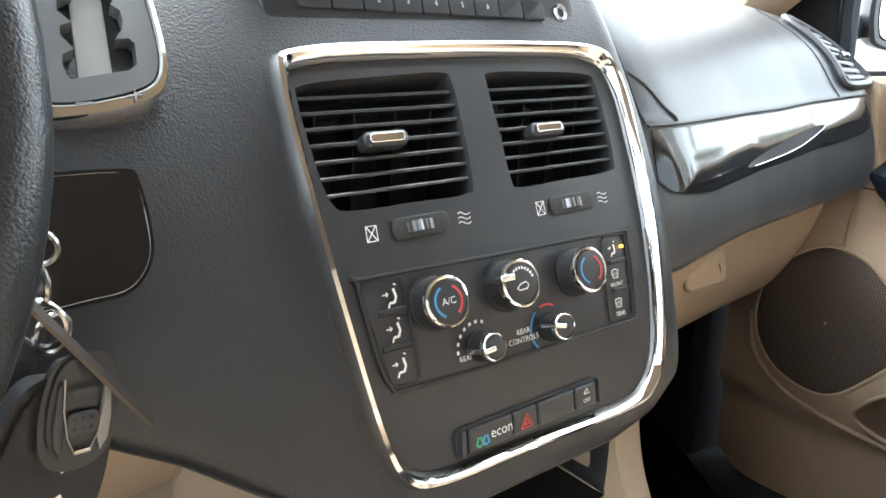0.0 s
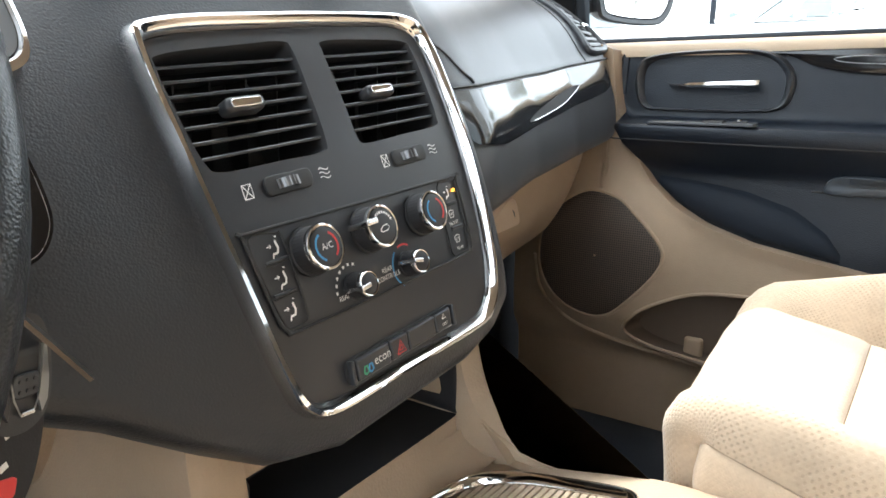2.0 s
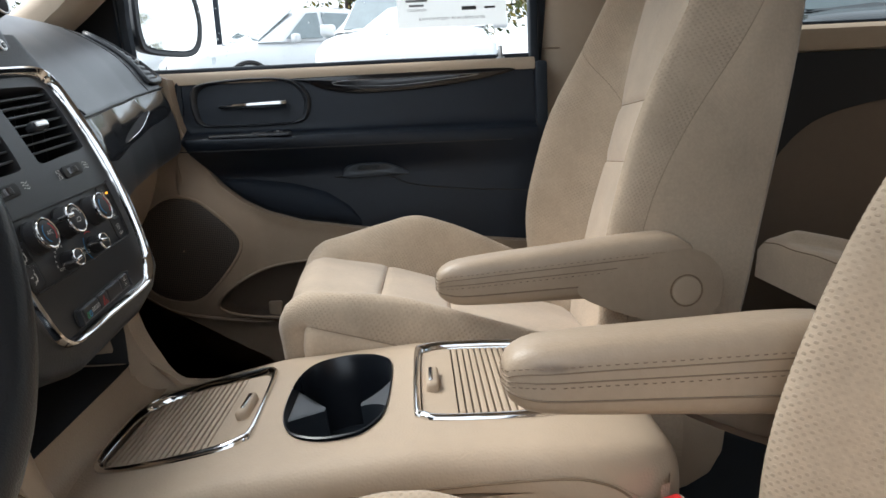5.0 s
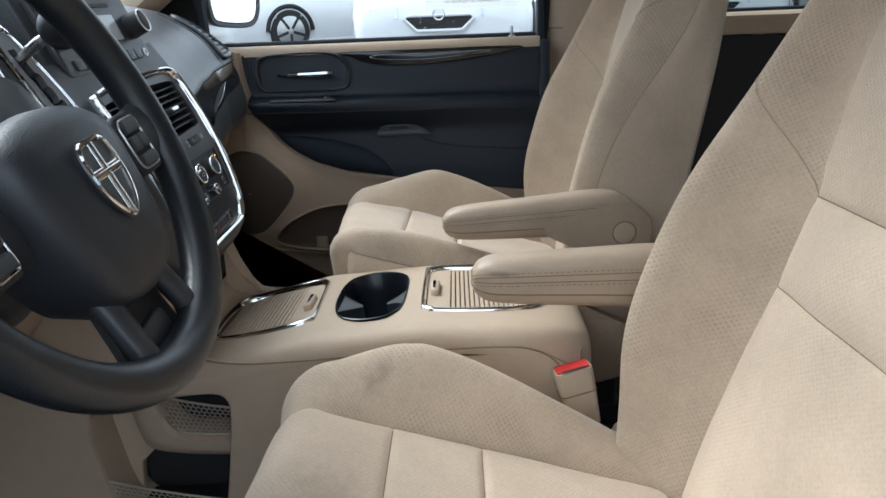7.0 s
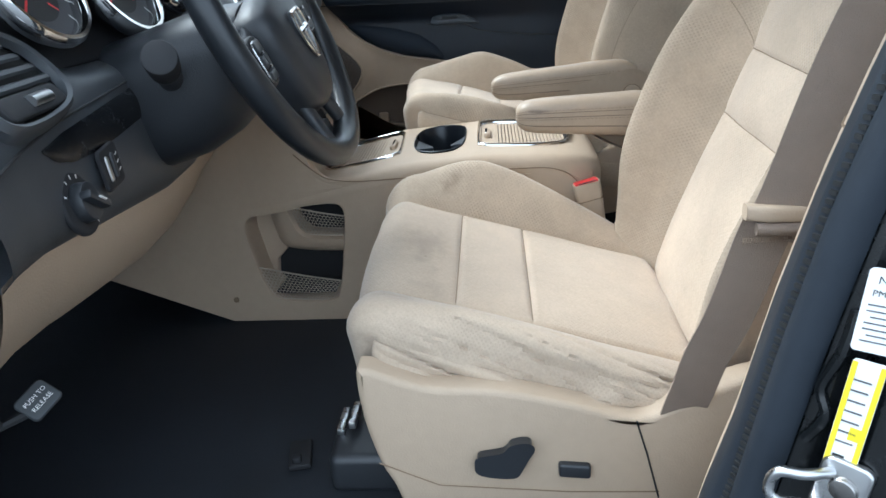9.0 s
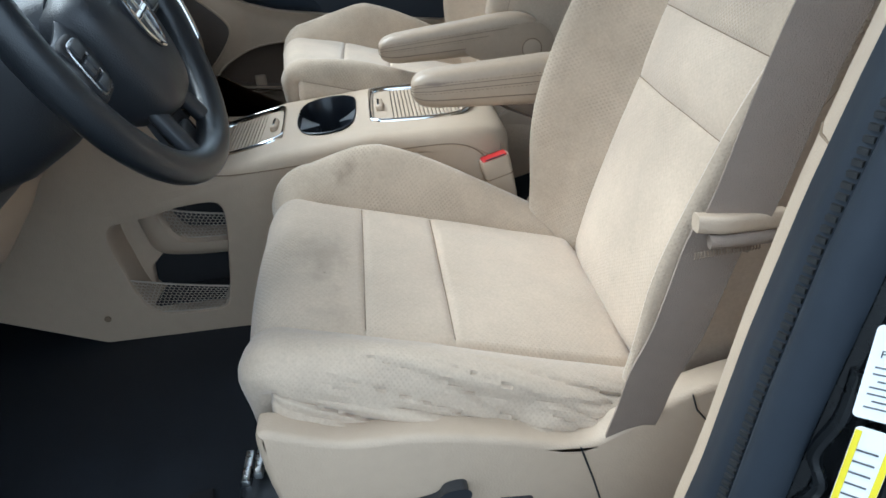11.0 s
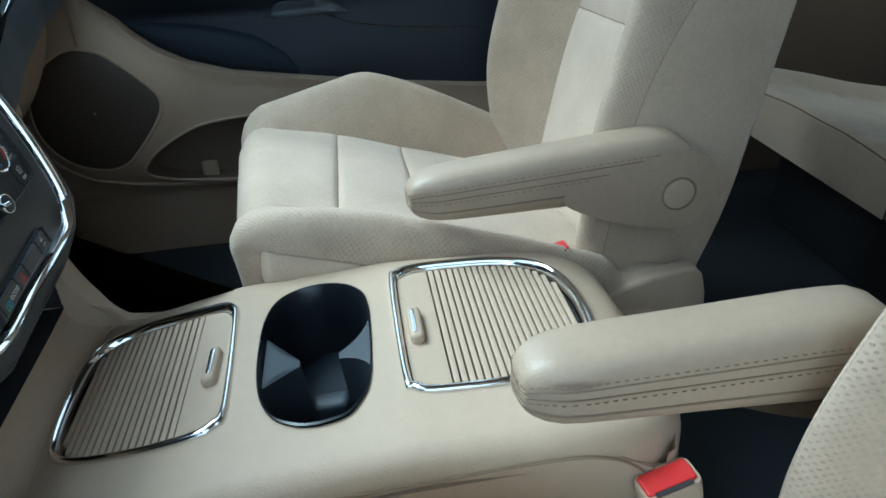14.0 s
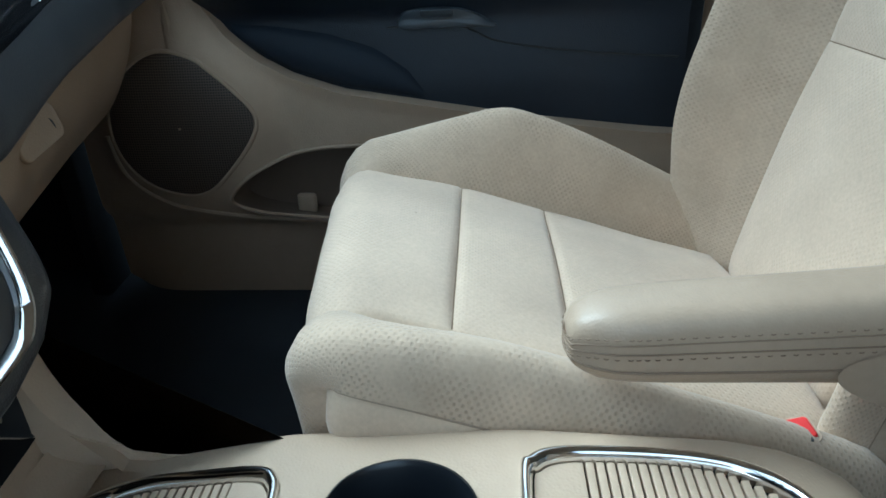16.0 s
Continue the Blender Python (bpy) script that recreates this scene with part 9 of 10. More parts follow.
# ---- belts, buckles, driver pillar ----
def buckle(c, axis, face, label):
    """A tan belt buckle with its red key, on a short stem."""
    root = thing("belt_buckle", Vector(c), label, "belt buckle", "belt buckles")
    a = Vector(axis).normalized()
    r = Vector(face).normalized()
    r = (r - a * r.dot(a)).normalized()
    f = a.cross(r)
    at = lambda x, y, w: Vector(c) + r * x + a * y + f * w
    bm = bmesh.new()
    rings = []
    for y, k in ((-0.075, 0.80), (-0.04, 0.92), (-0.012, 1.0), (-0.003, 1.0), (0.0, 0.97)):
        rings.append([at(x * k, y, w * k) for x, w in rrect(0.046, 0.028, 0.007)])
    loft(bm, rings)
    bmesh.ops.recalc_face_normals(bm, faces=bm.faces[:])
    body = part("housing", bm, M_TAN, root)
    bm = bmesh.new()
    slab(bm, rrect(0.040, 0.020, 0.003), 0.004, lambda x, y, w: at(x, w - 0.0012, -y), 0.0015)
    bmesh.ops.recalc_face_normals(bm, faces=bm.faces[:])
    part("release_key", bm, M_RED, root, "red release key")
    bm = bmesh.new()
    slab(bm, rrect(0.030, 0.0035, 0.001), 0.0008, lambda x, y, w: at(x, w + 0.0024, -y - 0.0125), 0.0)
    bmesh.ops.recalc_face_normals(bm, faces=bm.faces[:])
    part("tongue_slot", bm, M_INK, root)
    bm = bmesh.new()
    tube(bm, [at(0, -0.070, 0), at(0, -0.13, 0.002), at(0, -0.22, 0.004)], 0.014, 10, flat=0.5, up=r)
    part("stem", bm, M_TAN, root)
    bm = bmesh.new()
    tube(bm, [at(x * 0.965, -0.030, w * 0.965) for x, w in rrect(0.046, 0.028, 0.007)], 0.0008, 5, True)
    part("joint_line", bm, M_SEAM, root)
    return root


buckle((-0.176, -0.200, 0.312), (0.02, 0.22, 0.97), (0.10, -0.99, 0.2), "tan belt buckle with a red key beside the driver seat")
buckle((0.140, -0.201, 0.330), (0.0, 0.25, 0.97), (0.05, -0.99, 0.2), "tan belt buckle with a red key beside the passenger seat")

# driver belt: from the pillar down over the seat edge to its anchor
belt = thing("driver_belt", (-0.72, -0.30, 0.42), "taupe seat belt webbing with a tan latch tongue", "seat belt")
pts = spline([V(-0.790, -0.560, 1.10), V(-0.762, -0.430, 0.820), V(-0.736, -0.345, 0.640), V(-0.722, -0.302, 0.470), V(-0.712, -0.292, 0.430)], 8)
bm = bmesh.new()
ribbon(bm, pts, 0.047, 0.0022, [V(-0.25, -0.95, -0.2)] * len(pts))
part("upper_webbing", bm, M_BELT, belt)
pts = spline([V(-0.713, -0.292, 0.440), V(-0.706, -0.288, 0.415), V(-0.700, -0.272, 0.34), V(-0.692, -0.256, 0.285), V(-0.688, -0.248, 0.245), V(-0.682, -0.240, 0.205), V(-0.676, -0.236, 0.16)], 8)
bm = bmesh.new()
ribbon(bm, pts, 0.046, 0.0024, [lerp(V(-0.2, -0.96, -0.1), V(0.1, -0.90, -0.45), i / (len(pts) - 1)) for i in range(len(pts))])
part("lower_webbing", bm, M_BELT, belt)
bm = bmesh.new()
loft(bm, [[V(-0.722 + a * 0.6 - 0.10 * t * t + 0.4 * max(0, t - 0.014), -0.300 + t, 0.454 + b) for a, b in rrect(0.022, 0.015, 0.006)] for t in (-0.036, -0.034, -0.02, 0.0, 0.014, 0.024, 0.030, 0.0315)])
bmesh.ops.recalc_face_normals(bm, faces=bm.faces[:])
part("latch_tongue", bm, M_TAN, belt, "tan latch tongue")
bm = bmesh.new()
tube(bm, [V(-0.724, -0.336, 0.4405), V(-0.725, -0.30, 0.4400), V(-0.722, -0.278, 0.4395)], 0.0062, 10)
part("folded_webbing", bm, M_BELT, belt)
bm = bmesh.new()
for k in range(22):
    t = k / 21
    p = V(-0.7215, lerp(-0.268, -0.320, t), 0.4245 + 0.003 * t)
    tube(bm, [p, p + V(-0.0015, 0, 0.002), p + V(0, 0, 0.006)], 0.0007, 4)
part("stitching", bm, M_THREAD, belt)

# driver side pillar: tan lining, thick black seal, painted jamb with labels and striker
pil2 = thing("pillar_driver", (-0.88, -0.36, FLOOR), "driver door pillar, tan inside with a black seal and painted jamb", "pillar", kind="structure")


def edge_y(z):
    return line([(0.05, -0.19), (0.20, -0.221), (0.276, -0.237), (0.41, -0.257), (0.513, -0.276), (0.586, -0.295), (0.75, -0.345), (1.25, -0.50)], z)


def lip_y(z):
    """Where the tan trim meets the seal."""
    return line([(0.05, -0.197), (0.20, -0.225), (0.24, -0.232), (0.31, -0.249), (0.42, -0.268), (0.52, -0.290), (0.60, -0.312), (0.75, -0.360), (1.25, -0.515)], z)


bm = bmesh.new()
rows = []
for z in steps(0.06, 1.25, 36):
    y = lip_y(z)
    k = -0.10 * max(0, z - 0.70)
    rows.append([V(-0.845 - k, y - 0.004, z), V(-0.816 - k, y, z), V(-0.800 - k, y - 0.001, z), V(-0.791 - k, y - 0.006, z), V(-0.786 - k, y - 0.018, z), V(-0.785 - k, y - 0.06, z), V(-0.790 - k, y - 0.14, z), V(-0.805 - k, y - 0.24, z), V(-0.88 - k, y - 0.26, z)])
loft(bm, rows, False, False)
bmesh.ops.recalc_face_normals(bm, faces=bm.faces[:])
part("inner_trim", bm, M_TAN, pil2, "tan pillar trim")
bm = bmesh.new()
tube(bm, [V(-0.815, lip_y(0.555) + 0.0006, 0.548), V(-0.800, lip_y(0.555) + 0.0002, 0.552), V(-0.7905, lip_y(0.555) - 0.006, 0.555), V(-0.785, lip_y(0.555) - 0.05, 0.560), V(-0.789, lip_y(0.555) - 0.14, 0.566)], 0.0012, 6)
part("joint_line", bm, M_SEAM, pil2)
# the seal: a broad flap, a stitched-looking channel, then a round bead
bm = bmesh.new()
rows = []
for z in steps(-0.02, 1.25, 60):
    y, e = lip_y(z), edge_y(z)
    k = -0.10 * max(0, z - 0.70)
    rows.append([V(-0.812 - k, y - 0.010, z), V(-0.815 - k, y + 0.004, z), V(-0.822 - k, y + 0.0095, z), V(-0.838 - k, y + 0.013, z), V(-0.852 - k, lerp(y, e, 0.6) + 0.012, z), V(-0.859 - k, e + 0.004, z), V(-0.862 - k, e + 0.002, z), V(-0.866 - k, e + 0.006, z),
                 V(-0.876 - k, e + 0.0125, z), V(-0.888 - k, e + 0.010, z), V(-0.895 - k, e, z), V(-0.892 - k, e - 0.012, z)])
loft(bm, rows, False, False)
bmesh.ops.recalc_face_normals(bm, faces=bm.faces[:])
seal = part("door_seal", bm, M_RUBBER, pil2, "thick black door seal", sharp=70)
bm = bmesh.new()
for z in steps(0.10, 0.80, 110):
    box(bm, (0.006, 0.004, 0.0034), Matrix.Translation((-0.8585 + 0.10 * max(0, z - 0.70), edge_y(z) + 0.0045, z)) @ Matrix.Rotation(radians(28), 4, "Z"))
part("seal_notches", bm, M_INK, seal)


def jamb(x, z, w=0.0):
    """On the painted jamb: x outward from the seal, z up, w out of it."""
    o = V(-0.890, edge_y(z) - 0.008, z)
    d = V(-0.70, -0.71, 0).normalized()
    return o + d * x + V(-0.71, 0.70, 0) * w


bm = bmesh.new()
rows = []
for z in steps(-0.06, 1.25, 40):
    rows.append([jamb(0.0, z, -0.004), jamb(0.012, z, -0.002), jamb(0.026, z, -0.010), jamb(0.040, z, 0.000), jamb(0.060, z, 0.004), jamb(0.085, z, 0.004), jamb(0.105, z, 0.001), jamb(0.13, z, -0.012), jamb(0.135, z, -0.05)])
loft(bm, rows, False, False)
bmesh.ops.recalc_face_normals(bm, faces=bm.faces[:])
jb = part("jamb", bm, M_PAINT, pil2, "glossy black painted jamb")
# welded panel wrinkles beside the seal
bm = bmesh.new()
tube(bm, spline([jamb(0.012, 0.45, -0.002), jamb(0.014, 0.42, 0.001), jamb(0.009, 0.39, 0.0), jamb(0.018, 0.37, 0.001), jamb(0.010, 0.345, -0.002)], 5), 0.0045, 8)
part("panel_fold", bm, M_PAINT, jb)


def label_sheet(x, z, wd, ht, tilt, name, label, stripes):
    c, s = math.cos(tilt), math.sin(tilt)
    pl = lambda a, b, w: jamb(x + a * c - b * s, z + a * s + b * c, w + 0.0048)
    bm = bmesh.new()
    slab(bm, rrect(wd, ht, 0.003), 0.0006, pl)
    bmesh.ops.recalc_face_normals(bm, faces=bm.faces[:])
    sh = solo(name, bm, M_PAPER, label, "label")
    for a, b, w2, h2, m_ in stripes:
        part("print", strip([(a - w2 / 2, b), (a + w2 / 2, b)], h2, lambda q, r_, w: pl(q, r_, w + 0.0006)), m_, sh)
    return sh, pl


sh, pl = label_sheet(0.030, 0.457, 0.032, 0.058, 0.12, "service_label", "white service reminder label on the door jamb", [(0, 0.004 - 0.0042 * k, 0.024 - 0.006 * (k % 3 == 2), 0.0011, M_GREYINK) for k in range(7)])
lettering("NEXT", 0.0074, lambda x, y, w: pl(x, y + 0.021, w + 0.0007), M_INK, sh)
lettering("PM DUE", 0.0064, lambda x, y, w: pl(x, y + 0.012, w + 0.0007), M_INK, sh)
sh, pl = label_sheet(0.035, 0.379, 0.021, 0.086, 0.06, "tyre_label", "yellow and white tyre label on the door jamb", [(-0.0085, 0.0, 0.0035, 0.082, M_YELLOW), (0.0085, 0.0, 0.0035, 0.082, M_YELLOW), (0.004, -0.012, 0.008, 0.010, M_YELLOW)] + [(-0.001, 0.028 - 0.008 * k, 0.011, 0.0014, M_GREYINK) for k in range(7)] + [(-0.002, -0.034, 0.0075, 0.0075, M_INK)])
# latch striker
st = thing("door_striker", jamb(0.05, 0.328), "steel door striker bolted to the jamb", "striker")
bm = bmesh.new()
slab(bm, rrect(0.034, 0.050, 0.008), 0.005, lambda a, b, w: jamb(0.044 + a, 0.322 + b, w + 0.004), 0.002)
bmesh.ops.recalc_face_normals(bm, faces=bm.faces[:])
part("base_plate", bm, M_SATIN, st)
bm = bmesh.new()
drum(bm, 0.010, 0.009, 0.005, Matrix.Translation(jamb(0.046, 0.327, 0.011)) @ V(-0.71, 0.70, 0).to_track_quat("Z", "Y").to_matrix().to_4x4(), 24, 0.001)
part("bolt", bm, M_STEEL, st)
bm = bmesh.new()
tube(bm, spline([jamb(0.036, 0.335, 0.008), jamb(0.024, 0.337, 0.026), jamb(0.010, 0.335, 0.032), jamb(0.006, 0.323, 0.032), jamb(0.012, 0.311, 0.030), jamb(0.036, 0.305, 0.008)], 5), 0.0040, 10)
part("wire_loop", bm, M_SATIN, st)

# black box with steel rail ends under the driver seat, and a small clip on the floor
trk = thing("seat_motor_box", (-0.575, 0.10, FLOOR), "black box with steel rail ends under the driver seat", "box")
bm = bmesh.new()
box(bm, (0.11, 0.13, 0.058), Matrix.Translation((-0.575, 0.110, FLOOR + 0.029)), 0.012, 3)
part("body", bm, M_BLACK_SMOOTH, trk)
for k in (0, 1):
    bm = bmesh.new()
    box(bm, (0.05, 0.010, 0.010), Matrix.Translation((-0.560, 0.165 - 0.016 * k, FLOOR + 0.062 + 0.010 * k)), 0.002)
    part("rail_end", bm, M_SATIN, trk)
bm = bmesh.new()
box(bm, (0.055, 0.030, 0.008), Matrix.Translation((-0.560, 0.232, FLOOR + 0.006)) @ Matrix.Rotation(0.2, 4, "Z"), 0.002)
box(bm, (0.012, 0.012, 0.010), Matrix.Translation((-0.578, 0.232, FLOOR + 0.014)) @ Matrix.Rotation(0.2, 4, "Z"), 0.002)
solo("floor_clip", bm, M_BLACK_MATT, "small black plastic clip lying on the floor", "clip")


# ---- second row ----
def rear_chair(cx, y0, label):
    root = thing("second_row_seat", (cx, y0 - 0.25, FLOOR), label, "car seat", "second row seats")
    half = 0.235

    def top_at(u, d):
        """The height of the cushion's upper side: u across (-1 to 1), d back from its front."""
        a = abs(u)
        z = 0.338 - 0.24 * d + 0.026 * math.exp(-((a - 0.80) / 0.15) ** 2) * smooth(d / 0.06) + 0.012 * (1 - a * a)
        z += groove((a - 0.60) * half, 0.006, 0.006) * smooth(d / 0.04) + groove(d - 0.16 - 0.03 * a, 0.006, 0.008) * (a < 0.6)
        return z - 0.012 * smooth((a - 0.93) / 0.07) + noise.noise(V(u * 3, d * 9, cx)) * 0.004

    us = steps(-1, 1, 48)
    ds = [0.0, 0.004, 0.010, 0.018] + steps(0.03, 0.50, 40)
    bm = bmesh.new()
    rows = []
    for d in ds:
        r = 0.014 * (1 - min(1, d / 0.018)) ** 2
        rows.append([V(cx + u * half * (1 - 0.02 * (1 - min(1, d / 0.02))), y0 - d, top_at(u, d) - r) for u in us])
    front_low = [V(p.x, y0 + 0.004, 0.258) for p in rows[0]]
    loft(bm, [front_low] + rows, False, False)
    bmesh.ops.recalc_face_normals(bm, faces=bm.faces[:])
    part("cushion", bm, M_INSERT, root, "", 50)
    for k in (0, -1):
        bm = bmesh.new()
        loft(bm, [[V(r[k].x, r[k].y, 0.258 - 0.10 * (y0 - r[k].y)), r[k]] for r in rows], False, False)
        part("side_cloth", bm, M_SKIRT, root)
    bm = bmesh.new()
    tube(bm, [p + V(0, 0.0004, 0.0) for p in rows[1]], 0.0011, 6)
    part("seam", bm, M_SEAM, root)
    bm = bmesh.new()
    rings = []
    for t in steps(0, 1, 16):
        z = lerp(0.30, 0.95, t)
        y = y0 - 0.46 - 0.20 * t
        w = half * (1 - 0.12 * t * t)
        rings.append([V(cx + math.copysign(abs(math.cos(q)) ** 0.5, math.cos(q)) * w, y + math.copysign(abs(math.sin(q)) ** 0.7, math.sin(q)) * 0.06, z) for q in steps(0, 2 * math.pi, 32)[:-1]])
    loft(bm, rings)
    bmesh.ops.recalc_face_normals(bm, faces=bm.faces[:])
    part("backrest", bm, M_SKIRT, root)
    bm = bmesh.new()
    box(bm, (0.36, 0.36, 0.15), Matrix.Translation((cx, y0 - 0.28, FLOOR + 0.075)), 0.02)
    part("base", bm, M_BLACK_MATT, root)


rear_chair(0.47, -0.70, "tan cloth second row seat behind the passenger seat")
rear_chair(-0.45, -0.72, "tan cloth second row seat behind the driver seat")

# driver side body behind the pillar, closed and plain
bm = bmesh.new()
loft(bm, [[V(-0.87, y, 0.05), V(-0.86, y, 0.45), V(-0.88, y, 0.74), V(-0.95, y, 0.74), V(-0.97, y, -0.08), V(-0.90, y, -0.08)] for y in steps(-0.42, -2.42, 8)])
bmesh.ops.recalc_face_normals(bm, faces=bm.faces[:])
solo("wall_driver_side", bm, M_TAN_SHADED, "tan lined body side behind the driver pillar", "wall", kind="structure")
# underbody so that daylight does not come up through the floor
bm = bmesh.new()
box(bm, (1.80, 3.55, 0.05), Matrix.Translation((-0.04, -0.68, -0.02)))
solo("underbody", bm, M_BLACK_MATT, "black steel underbody of the van", "underbody", kind="structure")


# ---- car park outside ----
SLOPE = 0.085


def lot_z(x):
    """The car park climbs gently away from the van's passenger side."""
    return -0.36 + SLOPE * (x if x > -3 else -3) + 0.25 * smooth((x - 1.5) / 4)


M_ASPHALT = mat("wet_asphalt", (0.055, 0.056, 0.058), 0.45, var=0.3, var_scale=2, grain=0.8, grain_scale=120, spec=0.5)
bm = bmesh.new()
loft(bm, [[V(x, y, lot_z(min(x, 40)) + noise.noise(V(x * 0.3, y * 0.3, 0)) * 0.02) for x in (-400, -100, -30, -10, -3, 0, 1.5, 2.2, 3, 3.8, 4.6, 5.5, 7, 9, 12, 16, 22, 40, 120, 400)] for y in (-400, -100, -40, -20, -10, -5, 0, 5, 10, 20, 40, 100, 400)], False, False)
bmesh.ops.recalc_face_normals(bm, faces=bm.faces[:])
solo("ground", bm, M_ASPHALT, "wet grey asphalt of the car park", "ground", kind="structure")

M_CARWHITE = mat("white_car_paint", (0.78, 0.79, 0.80), 0.18, var=0.03, coat=0.8, rough_var=0.04)
M_CARGREY = mat("dark_grey_car_paint", (0.045, 0.048, 0.052), 0.2, var=0.1, coat=0.9, rough_var=0.04)
M_CARGLASS = mat("car_window", (0.22, 0.26, 0.27), 0.06, var=0.15, coat=0.6, rough_var=0.03)
M_TYRE = mat("tyre_rubber", (0.018, 0.018, 0.019), 0.8, var=0.2)
M_ALLOY = mat("alloy_rim", (0.55, 0.56, 0.57), 0.3, 1.0, var=0.1)
M_LAMP = mat("headlamp_glass", (0.62, 0.66, 0.68), 0.08, var=0.2, coat=1.0, rough_var=0.03)


def parked_car(at, heading, paint, label, length=4.7, width=1.82, height=1.48, hood=1.15, boot=0.75):
    """A parked saloon: body, roof cabin, windows, lamps, grille, mirrors, four wheels. heading: degrees, its nose along +x at 0."""
    root = thing("parked_car", at, label, "car", "parked cars")
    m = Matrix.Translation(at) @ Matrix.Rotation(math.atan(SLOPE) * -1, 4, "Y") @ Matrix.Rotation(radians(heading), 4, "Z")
    L, W = length, width / 2
    shape = [(0.0, 0.30, 0.62, 0.60), (0.03, 0.22, 0.72, 0.82), (0.10, 0.20, 0.80, 0.93), (0.28, 0.19, 0.90, 1.0), (hood / 1, 0.19, 0.98, 1.0), (2.2, 0.19, 1.00, 1.0), (L - 1.2, 0.19, 1.02, 1.0), (L - boot * 0.4, 0.21, 1.04, 0.98), (L - 0.08, 0.28, 1.00, 0.92), (L, 0.38, 0.92, 0.80)]
    bm = bmesh.new()
    rings = []
    for d, lo, hi, k in shape:
        w = W * k
        x = L / 2 - d
        rings.append([m @ V(x, y, z) for y, z in ((-w * 0.92, lo), (-w, lerp(lo, hi, 0.3)), (-w * 1.0, lerp(lo, hi, 0.62)), (-w * 0.96, lerp(lo, hi, 0.86)), (-w * 0.86, hi), (-w * 0.45, hi + 0.035), (0, hi + 0.045), (w * 0.45, hi + 0.035), (w * 0.86, hi), (w * 0.96, lerp(lo, hi, 0.86)), (w * 1.0, lerp(lo, hi, 0.62)), (w, lerp(lo, hi, 0.3)), (w * 0.92, lo))])
    loft(bm, rings)
    bmesh.ops.recalc_face_normals(bm, faces=bm.faces[:])
    body = part("body", bm, paint, root)
    bm = bmesh.new()
    cab = [(hood + 0.0, 0.99, 0.86, 0.99), (hood + 0.38, 1.22, 0.80, 0.99), (hood + 0.80, height - 0.04, 0.72, 0.99), (hood + 1.4, height, 0.71, 0.99), (L - 1.35, height - 0.03, 0.70, 0.99), (L - 0.80, height - 0.20, 0.72, 1.0), (L - 0.42, 1.05, 0.78, 1.0)]
    rings = []
    for d, top, k, lo in cab:
        x = L / 2 - d
        w0, w1 = W * 0.93, W * k
        rings.append([m @ V(x, y, z) for y, z in ((-w0, lo), (-lerp(w0, w1, 0.6), lerp(lo, top, 0.6)), (-w1, top - 0.02), (-w1 * 0.8, top + 0.015), (0, top + 0.03), (w1 * 0.8, top + 0.015), (w1, top - 0.02), (lerp(w0, w1, 0.6), lerp(lo, top, 0.6)), (w0, lo))])
    loft(bm, rings)
    bmesh.ops.recalc_face_normals(bm, faces=bm.faces[:])
    cabin = part("cabin", bm, paint, root)

    def pane(points, name, material=M_CARGLASS, parent=cabin):
        bm = bmesh.new()
        vs = [bm.verts.new(m @ V(*p)) for p in points]
        bm.faces.new(vs)
        ex = bmesh.ops.extrude_face_region(bm, geom=bm.faces[:])
        nrm = bm.faces[0].normal.copy() if False else None
        bm.normal_update()
        f0 = [f for f in bm.faces][0]
        for v in [g for g in ex["geom"] if isinstance(g, bmesh.types.BMVert)]:
            v.co -= f0.normal * 0.01
        bmesh.ops.recalc_face_normals(bm, faces=bm.faces[:])
        return part(name, bm, material, parent)

    xs0, xs1 = L / 2 - hood - 0.06, L / 2 - hood - 0.76
    pane([(xs0 + 0.02, -W * 0.82, 1.02), (xs0 + 0.02, W * 0.82, 1.02), (xs1 + 0.02, W * 0.68, height - 0.025), (xs1 + 0.02, -W * 0.68, height - 0.025)], "windscreen")
    for s in (-1, 1):
        y0, y1 = s * W * 0.945, s * W * 0.755
        pane([(L / 2 - hood - 0.45, y0, 1.03), (L / 2 - hood - 1.10, y0, 1.03), (L / 2 - hood - 1.12, y1, height - 0.09), (L / 2 - hood - 0.92, y1, height - 0.10)], "side_window")
        pane([(L / 2 - hood - 1.17, y0, 1.03), (L / 2 - L + 1.0, y0, 1.05), (L / 2 - L + 1.32, y1, height - 0.12), (L / 2 - hood - 1.19, y1, height - 0.09)], "side_window")
        bm = bmesh.new()
        box(bm, (0.11, 0.18, 0.13), m @ Matrix.Translation((L / 2 - hood - 0.55, s * (W + 0.10), 1.04)), 0.035, 3)
        part("side_mirror", bm, paint, root)
        bm = bmesh.new()
        pts = [(L / 2 - 0.02, s * W * 0.42, 0.60), (L / 2 - 0.10, s * W * 0.80, 0.62), (L / 2 - 0.42, s * W * 0.97, 0.70), (L / 2 - 0.44, s * W * 0.955, 0.80), (L / 2 - 0.16, s * W * 0.80, 0.76), (L / 2 - 0.045, s * W * 0.42, 0.70)]
        loft(bm, [[m @ V(*p) for p in pts], [m @ (V(*p) + V(0.03, s * 0.025, 0.01)) for p in pts]])
        bmesh.ops.recalc_face_normals(bm, faces=bm.faces[:])
        lamp = part("headlamp", bm, M_LAMP, root, "clear headlamp")
        bm = bmesh.new()
        bmesh.ops.create_icosphere(bm, subdivisions=2, radius=0.065, matrix=m @ Matrix.Translation((L / 2 - 0.09, s * W * 0.72, 0.685)))
        part("lens", bm, M_ALLOY, lamp)
        bm = bmesh.new()
